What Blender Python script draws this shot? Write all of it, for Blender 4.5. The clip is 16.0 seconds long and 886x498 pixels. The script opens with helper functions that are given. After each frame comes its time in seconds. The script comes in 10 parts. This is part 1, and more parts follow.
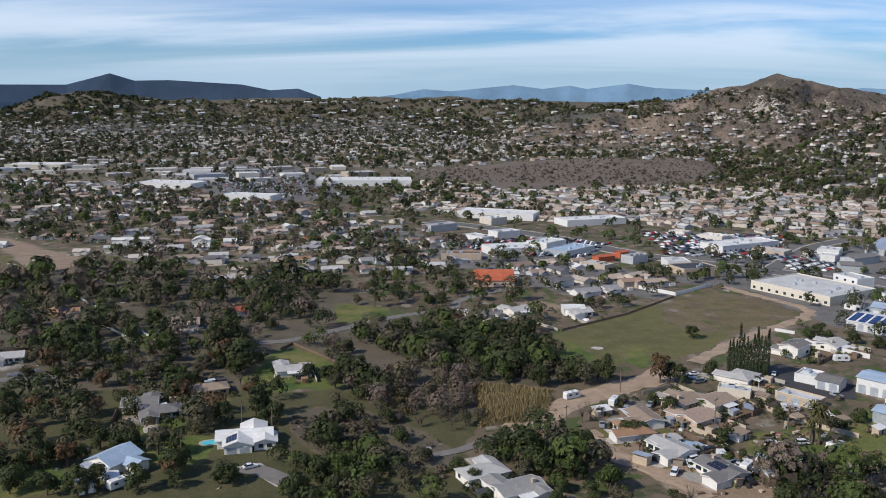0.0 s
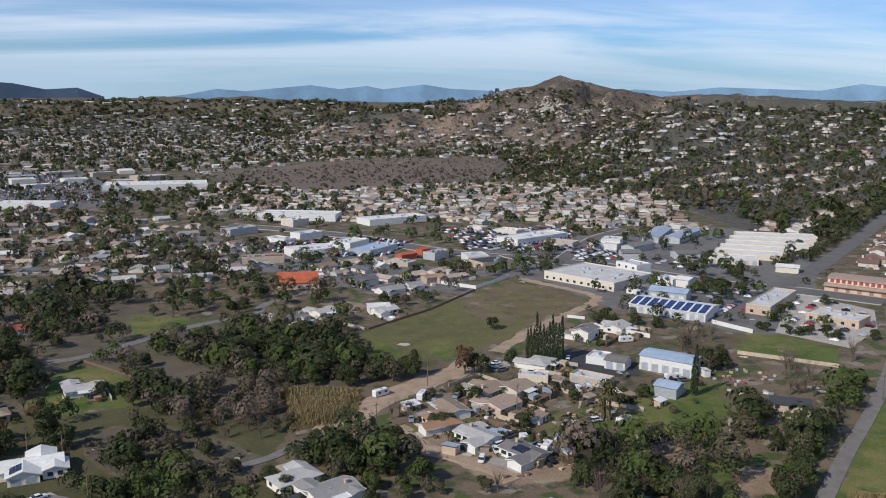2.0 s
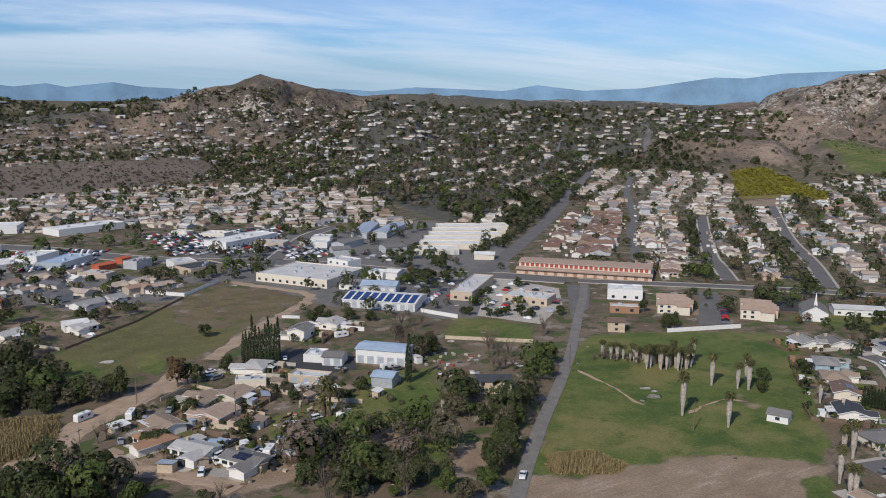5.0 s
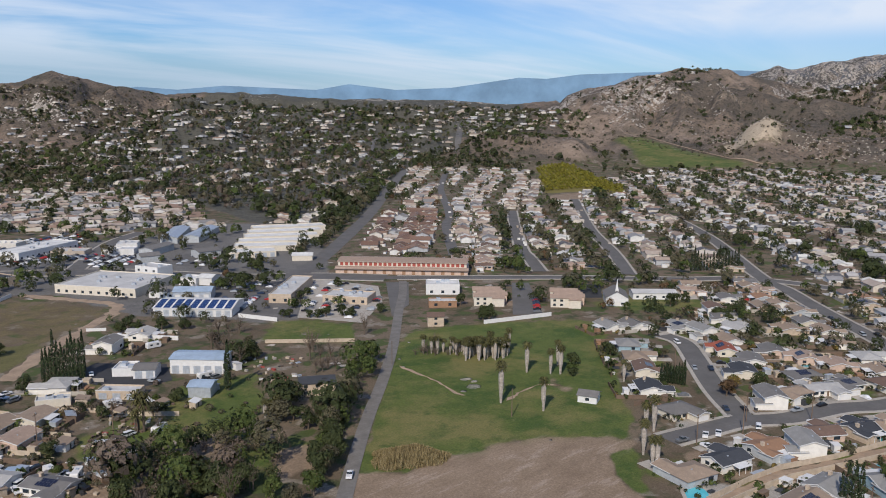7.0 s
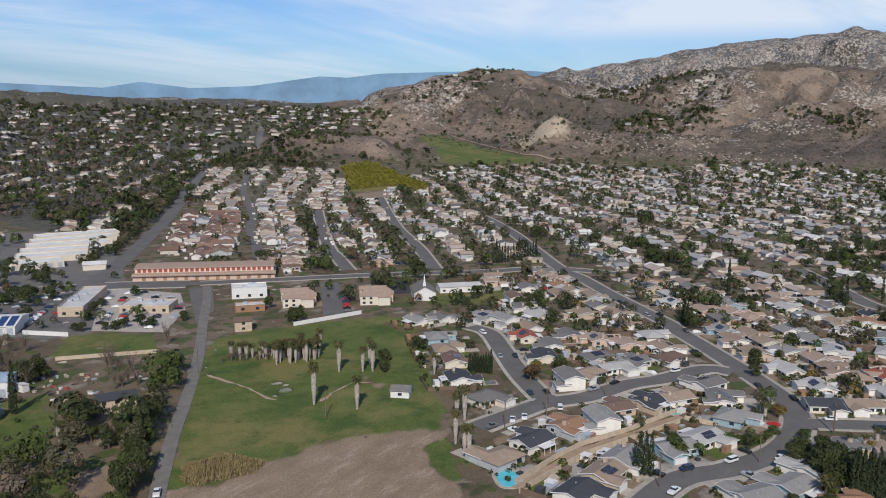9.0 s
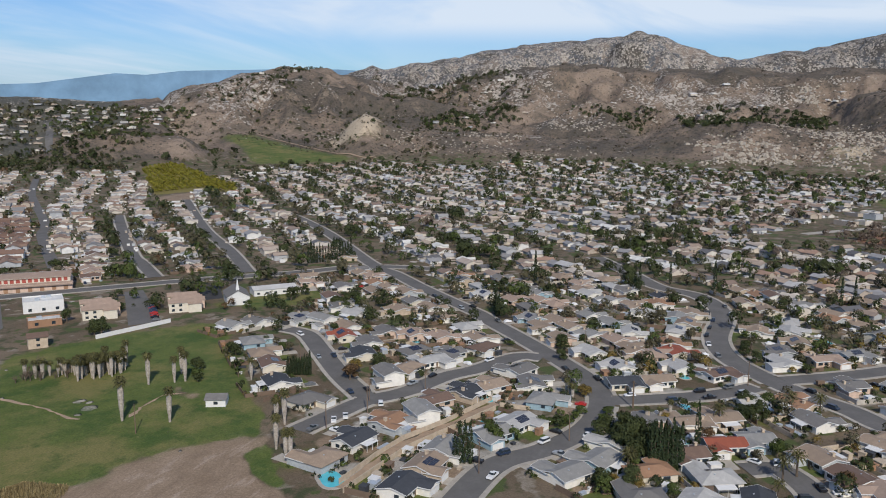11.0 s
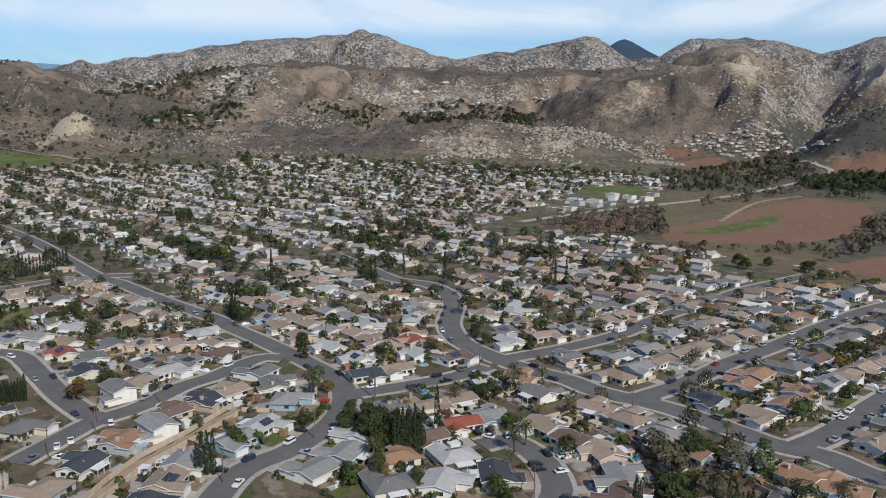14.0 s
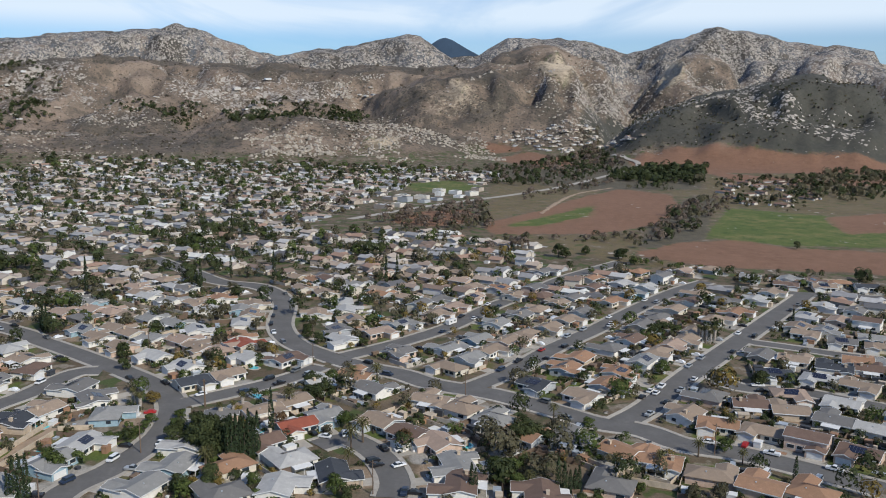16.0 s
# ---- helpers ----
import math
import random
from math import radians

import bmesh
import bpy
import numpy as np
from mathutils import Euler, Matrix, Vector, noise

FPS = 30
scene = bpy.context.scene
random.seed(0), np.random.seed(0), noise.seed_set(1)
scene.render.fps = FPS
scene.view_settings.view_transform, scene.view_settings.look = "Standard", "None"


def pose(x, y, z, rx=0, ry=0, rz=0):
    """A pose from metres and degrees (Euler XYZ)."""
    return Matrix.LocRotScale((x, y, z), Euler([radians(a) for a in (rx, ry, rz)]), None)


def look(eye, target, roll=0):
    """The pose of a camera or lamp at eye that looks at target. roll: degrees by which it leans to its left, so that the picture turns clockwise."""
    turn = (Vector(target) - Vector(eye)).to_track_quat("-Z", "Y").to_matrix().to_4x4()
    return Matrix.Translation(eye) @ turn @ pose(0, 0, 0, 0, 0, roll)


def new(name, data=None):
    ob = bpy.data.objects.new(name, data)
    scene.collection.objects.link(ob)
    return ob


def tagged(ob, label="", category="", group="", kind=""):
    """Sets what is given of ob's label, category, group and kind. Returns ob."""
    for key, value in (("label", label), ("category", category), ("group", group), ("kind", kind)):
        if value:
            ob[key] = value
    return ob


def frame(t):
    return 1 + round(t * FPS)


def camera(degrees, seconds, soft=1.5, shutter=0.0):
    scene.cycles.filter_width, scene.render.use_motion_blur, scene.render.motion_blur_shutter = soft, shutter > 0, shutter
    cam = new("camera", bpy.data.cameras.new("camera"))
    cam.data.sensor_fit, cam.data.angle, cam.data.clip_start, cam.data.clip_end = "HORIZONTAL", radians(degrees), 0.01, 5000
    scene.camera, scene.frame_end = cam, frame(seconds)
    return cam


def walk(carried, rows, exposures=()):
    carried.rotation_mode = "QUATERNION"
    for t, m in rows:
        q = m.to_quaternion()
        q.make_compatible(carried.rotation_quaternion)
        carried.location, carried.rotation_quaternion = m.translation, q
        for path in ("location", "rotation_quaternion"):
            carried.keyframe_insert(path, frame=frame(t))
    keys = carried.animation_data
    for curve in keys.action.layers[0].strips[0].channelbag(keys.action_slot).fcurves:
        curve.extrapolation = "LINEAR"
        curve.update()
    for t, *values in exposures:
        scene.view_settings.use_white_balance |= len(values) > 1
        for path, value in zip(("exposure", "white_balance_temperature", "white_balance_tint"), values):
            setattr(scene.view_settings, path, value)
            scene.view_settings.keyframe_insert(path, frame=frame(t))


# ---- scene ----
# ---- camera: it hovers and turns to the right ----
EXPOSURES = [(0.0, 0.11, 6490, 11.5), (4.0, 0.0, 6520, 12), (7.0, -0.03, 6590, 13), (12.0, -0.06, 6500, 9.5), (16.0, 0.07, 6430, 8)]
cam = camera(55.49, 16.0, soft=1.0)
TURNS = [  # seconds, bearing, pitch
    (0.0, 0.00, -9.84),
    (0.5, 3.77, -9.81),
    (1.0, 7.08, -9.79),
    (1.5, 10.25, -9.77),
    (2.0, 13.50, -9.75),
    (2.5, 17.33, -9.74),
    (3.0, 21.04, -9.73),
    (3.5, 24.68, -9.72),
    (4.0, 27.42, -9.71),
    (6.5, 42.78, -9.69),
    (7.0, 45.74, -9.69),
    (7.5, 48.69, -9.69),
    (8.0, 51.80, -9.69),
    (8.5, 55.32, -9.69),
    (9.0, 58.96, -9.69),
    (11.5, 74.84, -9.72),
    (12.0, 78.03, -9.73),
    (12.5, 80.83, -9.74),
    (13.0, 83.65, -9.76),
    (13.5, 86.73, -9.77),
    (14.0, 89.80, -9.79),
    (14.5, 92.87, -9.82),
    (15.0, 95.72, -9.84),
    (15.5, 98.51, -9.88),
    (16.0, 101.49, -9.91),
]
walk(cam, [(t, pose(0, 0, 115.0, 90 + pitch, -0.33, -bearing)) for t, bearing, pitch in TURNS], EXPOSURES)

# ---- sky, sun ----
SUN_BEARING, SUN_ELEVATION = 241.0, 38.0
world = bpy.data.worlds.new("sky")
scene.world = world
world.use_nodes = True
wn, wl = world.node_tree.nodes, world.node_tree.links
wn.clear()


def sky_node(kind, **values):
    n = wn.new(kind)
    for key, value in values.items():
        n.inputs[key].default_value = value
    return n


w_out = wn.new("ShaderNodeOutputWorld")
w_back = wn.new("ShaderNodeBackground")
w_sky = wn.new("ShaderNodeTexSky")
w_sky.sky_type, w_sky.sun_disc = "NISHITA", False
w_sky.sun_elevation, w_sky.sun_rotation = radians(SUN_ELEVATION), radians(SUN_BEARING)
w_sky.air_density, w_sky.dust_density, w_sky.ozone_density, w_sky.altitude = 1.0, 0.6, 1.6, 200
w_coord = wn.new("ShaderNodeTexCoord")
# cirrus: the view's direction laid on a high flat layer, stretched along the wind
w_sep = wn.new("ShaderNodeSeparateXYZ")
wl.new(w_coord.outputs["Generated"], w_sep.inputs[0])
w_up = wn.new("ShaderNodeMath")
w_up.operation = "MAXIMUM"
w_up.inputs[1].default_value = 0.02
wl.new(w_sep.outputs["Z"], w_up.inputs[0])
w_low = wn.new("ShaderNodeMath")
w_low.operation = "ADD"
w_low.inputs[1].default_value = 0.12
wl.new(w_up.outputs[0], w_low.inputs[0])
w_div = wn.new("ShaderNodeVectorMath")
w_div.operation = "DIVIDE"
w_cmb = wn.new("ShaderNodeCombineXYZ")
for axis in ("X", "Y", "Z"):
    wl.new(w_low.outputs[0], w_cmb.inputs[axis])
wl.new(w_coord.outputs["Generated"], w_div.inputs[0])
wl.new(w_cmb.outputs[0], w_div.inputs[1])


def cirrus(turn, scale, size, detail, low, high, distort):
    m = wn.new("ShaderNodeMapping")
    m.inputs["Rotation"].default_value = (0, 0, radians(turn))
    m.inputs["Scale"].default_value = (scale[0], scale[1], 0.0)
    n = sky_node("ShaderNodeTexNoise", Scale=size, Detail=detail, Roughness=0.55, Distortion=distort)
    r = wn.new("ShaderNodeMapRange")
    r.interpolation_type = "SMOOTHSTEP"
    r.inputs["From Min"].default_value, r.inputs["From Max"].default_value = low, high
    wl.new(w_div.outputs[0], m.inputs["Vector"])
    wl.new(m.outputs[0], n.inputs["Vector"])
    wl.new(n.outputs["Fac"], r.inputs["Value"])
    return r.outputs[0]


def sky_math(op, a, b):
    n = wn.new("ShaderNodeMath")
    n.operation, n.use_clamp = op, True
    for k, v in enumerate((a, b)):
        if isinstance(v, float):
            n.inputs[k].default_value = v
        else:
            wl.new(v, n.inputs[k])
    return n.outputs[0]


veil = cirrus(62, (0.40, 1.0), 0.55, 6.0, 0.37, 0.61, 0.9)
streak = cirrus(62, (0.16, 1.0), 2.6, 9.0, 0.42, 0.72, 0.4)
cover = sky_math("ADD", sky_math("MULTIPLY", veil, 0.74), sky_math("MULTIPLY", streak, 0.13))
# the veil is looked through at a slant near the horizon, so it thickens there
slant = sky_math("DIVIDE", 0.26, sky_math("ADD", w_up.outputs[0], 0.17))
cover = sky_math("MULTIPLY", cover, slant)
sky_map = wn.new("ShaderNodeMapping")
sky_map.inputs["Rotation"].default_value = (0, 0, radians(40))
sky_map.inputs["Scale"].default_value = (0.5, 1.6, 0.0)
sky_noise = sky_node("ShaderNodeTexNoise", Scale=0.9, Detail=5.0, Roughness=0.55, Distortion=0.6)
wl.new(w_div.outputs[0], sky_map.inputs["Vector"])
wl.new(sky_map.outputs[0], sky_noise.inputs["Vector"])
# a broad thin sheet of high cloud over the eastern half of the sky
w_dot = wn.new("ShaderNodeVectorMath")
w_dot.operation = "DOT_PRODUCT"
w_dot.inputs[1].default_value = (0.97, -0.26, 0.0)
wl.new(w_coord.outputs["Generated"], w_dot.inputs[0])
w_sheet = wn.new("ShaderNodeMapRange")
w_sheet.interpolation_type = "SMOOTHSTEP"
for key, value in (("From Min", 0.35), ("From Max", 1.0), ("To Min", 0.0), ("To Max", 0.55)):
    w_sheet.inputs[key].default_value = value
wl.new(w_dot.outputs["Value"], w_sheet.inputs["Value"])
cover = sky_math("MULTIPLY", sky_math("ADD", cover, w_sheet.outputs[0]), 0.92)
# the sheet's far edge: clear sky low over the eastern hills
w_edge = wn.new("ShaderNodeMapRange")
w_edge.interpolation_type = "SMOOTHSTEP"
for key, value in (("From Min", 0.066), ("From Max", 0.096), ("To Min", 1.0), ("To Max", 0.0)):
    w_edge.inputs[key].default_value = value
wl.new(w_sep.outputs["Z"], w_edge.inputs["Value"])
w_east = wn.new("ShaderNodeMapRange")
w_east.interpolation_type = "SMOOTHSTEP"
for key, value in (("From Min", 0.55), ("From Max", 0.85), ("To Min", 0.0), ("To Max", 0.72)):
    w_east.inputs[key].default_value = value
wl.new(w_dot.outputs["Value"], w_east.inputs["Value"])
cover = sky_math("MULTIPLY", cover, sky_math("SUBTRACT", 1.0, sky_math("MULTIPLY", w_edge.outputs[0], w_east.outputs[0])))
# clear blue above the veil's upper edge in the north and west
w_top = wn.new("ShaderNodeMapRange")
w_top.interpolation_type = "SMOOTHSTEP"
for key, value in (("From Min", 0.082), ("From Max", 0.125), ("To Min", 0.0), ("To Max", 0.7)):
    w_top.inputs[key].default_value = value
w_wave = wn.new("ShaderNodeMath")
w_wave.operation = "MULTIPLY_ADD"
w_wave.inputs[1].default_value = 0.09
wl.new(sky_noise.outputs["Fac"], w_wave.inputs[0])
w_lift = wn.new("ShaderNodeMath")
w_lift.operation = "SUBTRACT"
w_lift.inputs[1].default_value = 0.045
wl.new(w_sep.outputs["Z"], w_lift.inputs[0])
wl.new(w_lift.outputs[0], w_wave.inputs[2])
wl.new(w_wave.outputs[0], w_top.inputs["Value"])
w_north = wn.new("ShaderNodeMapRange")
w_north.interpolation_type = "SMOOTHSTEP"
for key, value in (("From Min", 0.75), ("From Max", 0.1), ("To Min", 0.0), ("To Max", 1.0)):
    w_north.inputs[key].default_value = value
wl.new(w_dot.outputs["Value"], w_north.inputs["Value"])
cover = sky_math("MULTIPLY", cover, sky_math("SUBTRACT", 1.0, sky_math("MULTIPLY", w_top.outputs[0], w_north.outputs[0])))
w_mix = wn.new("ShaderNodeMix")
w_mix.data_type = "RGBA"
w_mix.inputs["B"].default_value = (9.0, 10.2, 11.7, 1)
wl.new(cover, w_mix.inputs["Factor"])
w_blue = wn.new("ShaderNodeMix")
w_blue.data_type, w_blue.blend_type = "RGBA", "MULTIPLY"
w_blue.inputs["Factor"].default_value = 1.0
w_blue.inputs["B"].default_value = (0.56, 0.90, 1.37, 1)
wl.new(w_sky.outputs[0], w_blue.inputs["A"])
wl.new(w_blue.outputs["Result"], w_mix.inputs["A"])
# grey-blue air low over the western and northern horizon
w_air = wn.new("ShaderNodeMapRange")
w_air.interpolation_type = "SMOOTHSTEP"
for key, value in (("From Min", 0.02), ("From Max", 0.085), ("To Min", 0.8), ("To Max", 0.0)):
    w_air.inputs[key].default_value = value
wl.new(w_sep.outputs["Z"], w_air.inputs["Value"])
w_low_air = wn.new("ShaderNodeMix")
w_low_air.data_type = "RGBA"
w_low_air.inputs["B"].default_value = (4.3, 6.3, 8.2, 1)
wl.new(sky_math("MULTIPLY", w_air.outputs[0], w_north.outputs[0]), w_low_air.inputs["Factor"])
wl.new(w_mix.outputs["Result"], w_low_air.inputs["A"])
wl.new(w_low_air.outputs["Result"], w_back.inputs["Color"])
w_back.inputs["Strength"].default_value = 0.082
wl.new(w_back.outputs[0], w_out.inputs[0])

sun = new("sun", bpy.data.lights.new("sun", "SUN"))
sun.data.energy, sun.data.angle, sun.data.color = 4.0, radians(0.6), (1.0, 0.935, 0.82)
sb, se = radians(SUN_BEARING), radians(SUN_ELEVATION)
sun.matrix_world = look((math.sin(sb) * math.cos(se) * 900, math.cos(sb) * math.cos(se) * 900, math.sin(se) * 900), (0, 0, 0))

# ---- materials ----
class Paint:
    """A small builder for node materials."""

    def __init__(self, name, rough=0.85, metal=0.0):
        self.m = bpy.data.materials.new(name)
        self.m.use_nodes = True
        self.n, self.l = self.m.node_tree.nodes, self.m.node_tree.links
        self.b = self.n["Principled BSDF"]
        self.b.inputs["Roughness"].default_value, self.b.inputs["Metallic"].default_value = rough, metal
        self.b.inputs["Specular IOR Level"].default_value = 0.3
        self.coord = self.n.new("ShaderNodeTexCoord")
        self.geo = self.n.new("ShaderNodeNewGeometry")

    def noise(self, size, detail=4.0, rough=0.6, stretch=None, place="Object"):
        n = self.n.new("ShaderNodeTexNoise")
        n.inputs["Scale"].default_value, n.inputs["Detail"].default_value, n.inputs["Roughness"].default_value = 1 / size, detail, rough
        v = self.geo.outputs["Position"] if place == "World" else self.coord.outputs[place]
        if stretch:
            m = self.n.new("ShaderNodeMapping")
            m.inputs["Scale"].default_value = stretch
            self.l.new(v, m.inputs["Vector"])
            v = m.outputs[0]
        self.l.new(v, n.inputs["Vector"])
        return n.outputs["Fac"]

    def span(self, value, low, high, to_low=0.0, to_high=1.0):
        n = self.n.new("ShaderNodeMapRange")
        for k, v in zip(("From Min", "From Max", "To Min", "To Max"), (low, high, to_low, to_high)):
            n.inputs[k].default_value = v
        self.l.new(value, n.inputs["Value"])
        return n.outputs[0]

    def mix(self, fac, a, b, blend="MIX"):
        n = self.n.new("ShaderNodeMix")
        n.data_type, n.blend_type = "RGBA", blend
        for key, v in (("Factor", fac), ("A", a), ("B", b)):
            if isinstance(v, (int, float)):
                n.inputs[key].default_value = v
            elif isinstance(v, tuple):
                n.inputs[key].default_value = (*v[:3], 1)
            else:
                self.l.new(v, n.inputs[key])
        return n.outputs["Result"]

    def ramp(self, value, colours, mode="CONSTANT"):
        n = self.n.new("ShaderNodeValToRGB")
        n.color_ramp.interpolation = mode
        e = n.color_ramp.elements
        while len(e) < len(colours):
            e.new(1.0)
        for k, c in enumerate(colours):
            e[k].position, e[k].color = k / len(colours), (*c, 1)
        self.l.new(value, n.inputs[0])
        return n.outputs[0]

    def attribute(self, name):
        n = self.n.new("ShaderNodeAttribute")
        n.attribute_name = name
        return n.outputs["Fac"]

    def random(self):
        return self.n.new("ShaderNodeObjectInfo").outputs["Random"]

    def island(self):
        return self.geo.outputs["Random Per Island"]

    def bump(self, value, depth, strength=0.6):
        n = self.n.new("ShaderNodeBump")
        n.inputs["Strength"].default_value, n.inputs["Distance"].default_value = strength, depth
        self.l.new(value, n.inputs["Height"])
        self.l.new(n.outputs[0], self.b.inputs["Normal"])
        return self

    def colour(self, c):
        if isinstance(c, tuple):
            self.b.inputs["Base Color"].default_value = (*c, 1)
        else:
            self.l.new(c, self.b.inputs["Base Color"])
        return self


def shade(c, k):
    return tuple(v * k for v in c)


def plain(name, c, rough=0.8, metal=0.0, size=1.5, spread=0.25, random=0.0):
    """A surface with stains at two scales and, if wanted, a tone that differs from object to object."""
    p = Paint(name, rough, metal)
    col = p.mix(p.span(p.noise(size, 5.0), 0.3, 0.7), shade(c, 1 - spread), shade(c, 1 + spread * 0.6))
    col = p.mix(p.span(p.noise(size * 0.15, 3.0), 0.35, 0.65), col, p.mix(0.5, col, shade(c, 1 - spread)))
    if random:
        col = p.mix(p.span(p.random(), 0, 1, 0, random), col, shade(c, 0.45))
    return p.colour(col).m


def roof_paint(name, c, random=0.5):
    """Shingles: courses across the slope, streaks and patches."""
    p = Paint(name, 0.85)
    col = p.mix(p.span(p.noise(2.5, 5.0), 0.3, 0.7), shade(c, 0.66), shade(c, 1.16))
    col = p.mix(p.span(p.noise(0.35, 2.0), 0.3, 0.7), shade(c, 0.76), col)
    col = p.mix(p.span(p.random(), 0, 1, 0, random), col, shade(c, 0.6))
    return p.colour(col).bump(p.noise(0.3, 2.0), 0.06).m


ROOF = {
    "t": roof_paint("tan_shingle", (0.35, 0.265, 0.195)), "b": roof_paint("brown_shingle", (0.19, 0.125, 0.095)),
    "o": roof_paint("clay_shingle", (0.37, 0.215, 0.13)), "g": roof_paint("grey_shingle", (0.205, 0.194, 0.182)),
    "w": roof_paint("white_roofing", (0.48, 0.465, 0.44), 0.3), "d": roof_paint("charcoal_shingle", (0.065, 0.07, 0.08)),
    "l": roof_paint("pale_grey_shingle", (0.30, 0.292, 0.275), 0.35), "r": roof_paint("red_tile", (0.34, 0.10, 0.06)),
    "p": roof_paint("pink_tan_shingle", (0.41, 0.30, 0.23), 0.35),
}
ROOF_WORD = {"t": "tan", "b": "brown", "o": "clay-coloured", "g": "grey", "w": "white", "d": "charcoal", "l": "pale grey", "r": "red", "p": "pinkish tan"}
WALL = [plain("cream_stucco", (0.62, 0.56, 0.46), spread=0.14), plain("white_stucco", (0.74, 0.705, 0.64), spread=0.14), plain("tan_stucco", (0.50, 0.40, 0.30)),
        plain("grey_siding", (0.42, 0.44, 0.45)), plain("blue_siding", (0.30, 0.42, 0.48)), plain("pink_stucco", (0.58, 0.43, 0.34))]
WHITE = plain("white_paint", (0.66, 0.65, 0.625), 0.6, spread=0.12)
GLASS = plain("dark_glass", (0.03, 0.04, 0.05), 0.12, 0.0, 3.0)
DARK = plain("dark_trim", (0.05, 0.05, 0.05), 0.6)
METAL = plain("galvanised_metal", (0.50, 0.54, 0.58), 0.45, 0.4)
BLUE_METAL = plain("blue_grey_metal_roof", (0.42, 0.52, 0.62), 0.5, 0.2, 6.0)
def solar_paint():
    """Dark cells with thin pale joints every metre."""
    p = Paint("solar_cell", 0.18)
    w = p.n.new("ShaderNodeTexWave")
    w.inputs["Scale"].default_value, w.wave_profile = 0.314, "SAW"
    p.l.new(p.coord.outputs["Object"], w.inputs["Vector"])
    return p.colour(p.mix(p.span(w.outputs["Fac"], 0.94, 0.96), p.mix(p.noise(0.8), (0.010, 0.013, 0.03), (0.02, 0.025, 0.05)), (0.16, 0.17, 0.18))).m


SOLAR = solar_paint()
WOOD = plain("weathered_wood", (0.20, 0.14, 0.10), 0.9, random=0.4)
BRICK_RED = plain("orange_red_roofing", (0.46, 0.12, 0.06), 0.8, size=4.0)
DOOR_RED = plain("red_roller_door", (0.36, 0.08, 0.06), 0.6)
CONCRETE = plain("pale_concrete", (0.44, 0.40, 0.345), 0.9, size=3.0, random=0.3)
ASPHALT = plain("worn_asphalt", (0.134, 0.127, 0.120), 0.9, size=9.0, spread=0.22)
LANE_ASPHALT = plain("faded_lane_asphalt", (0.185, 0.172, 0.155), 0.95, size=5.0, spread=0.28)
DARK_ASPHALT = plain("fresh_asphalt", (0.05, 0.05, 0.053), 0.9, size=6.0)
DIRT = plain("packed_dirt", (0.36, 0.265, 0.185), 0.95, size=5.0, spread=0.3)
WATER = plain("pool_water", (0.10, 0.50, 0.58), 0.08, size=3.0, spread=0.15)
TAN_WALL = plain("tan_block_wall", (0.50, 0.41, 0.31), 0.9, size=2.0)


def leaf_paint(name, a, b, rough=0.75):
    """Foliage: each clump its own tone, mottled and broken into small leaves with gaps."""
    p = Paint(name, rough)
    col = p.mix(p.island(), a, b)
    grain = p.noise(0.34, 3.0, 0.7)
    col = p.mix(p.span(grain, 0.62, 0.40, 0.0, 0.7), col, shade(a, 0.55))
    col = p.mix(p.span(grain, 0.52, 0.72, 0.0, 0.6), col, shade(b, 1.35))
    col = p.mix(p.span(p.random(), 0, 1, 0, 0.5), col, shade(a, 0.6))
    p.colour(col)
    p.l.new(p.span(p.noise(0.62, 2.0, 0.6), 0.43, 0.47), p.b.inputs["Alpha"])
    p.b.inputs["Specular IOR Level"].default_value = 0.15
    return p.m


LEAF = {
    "oak": leaf_paint("oak_leaves", (0.034, 0.045, 0.017), (0.086, 0.101, 0.037)),
    "green": leaf_paint("bright_leaves", (0.043, 0.066, 0.017), (0.111, 0.133, 0.038)),
    "olive": leaf_paint("olive_leaves", (0.067, 0.062, 0.036), (0.149, 0.132, 0.077)),
    "gold": leaf_paint("golden_leaves", (0.142, 0.100, 0.028), (0.266, 0.190, 0.052)),
    "rust": leaf_paint("rust_leaves", (0.108, 0.065, 0.034), (0.189, 0.122, 0.063)),
    "bare": leaf_paint("bare_twigs", (0.135, 0.102, 0.078), (0.255, 0.198, 0.155)),
    "cypress": leaf_paint("cypress_leaves", (0.017, 0.029, 0.013), (0.047, 0.063, 0.025)),
    "palm": leaf_paint("palm_fronds", (0.059, 0.059, 0.023), (0.140, 0.128, 0.050)),
    "citrus": leaf_paint("orchard_leaves", (0.150, 0.145, 0.022), (0.300, 0.255, 0.035)),
    "sage": leaf_paint("sage_brush", (0.080, 0.066, 0.050), (0.165, 0.135, 0.102)),
    "reed": leaf_paint("dry_reeds", (0.230, 0.175, 0.085), (0.370, 0.300, 0.155)),
}
BARK = plain("bark", (0.13, 0.10, 0.075), 0.95)
PALE_BARK = plain("dead_frond_skirt", (0.44, 0.385, 0.33), 0.95, size=0.8, spread=0.5)


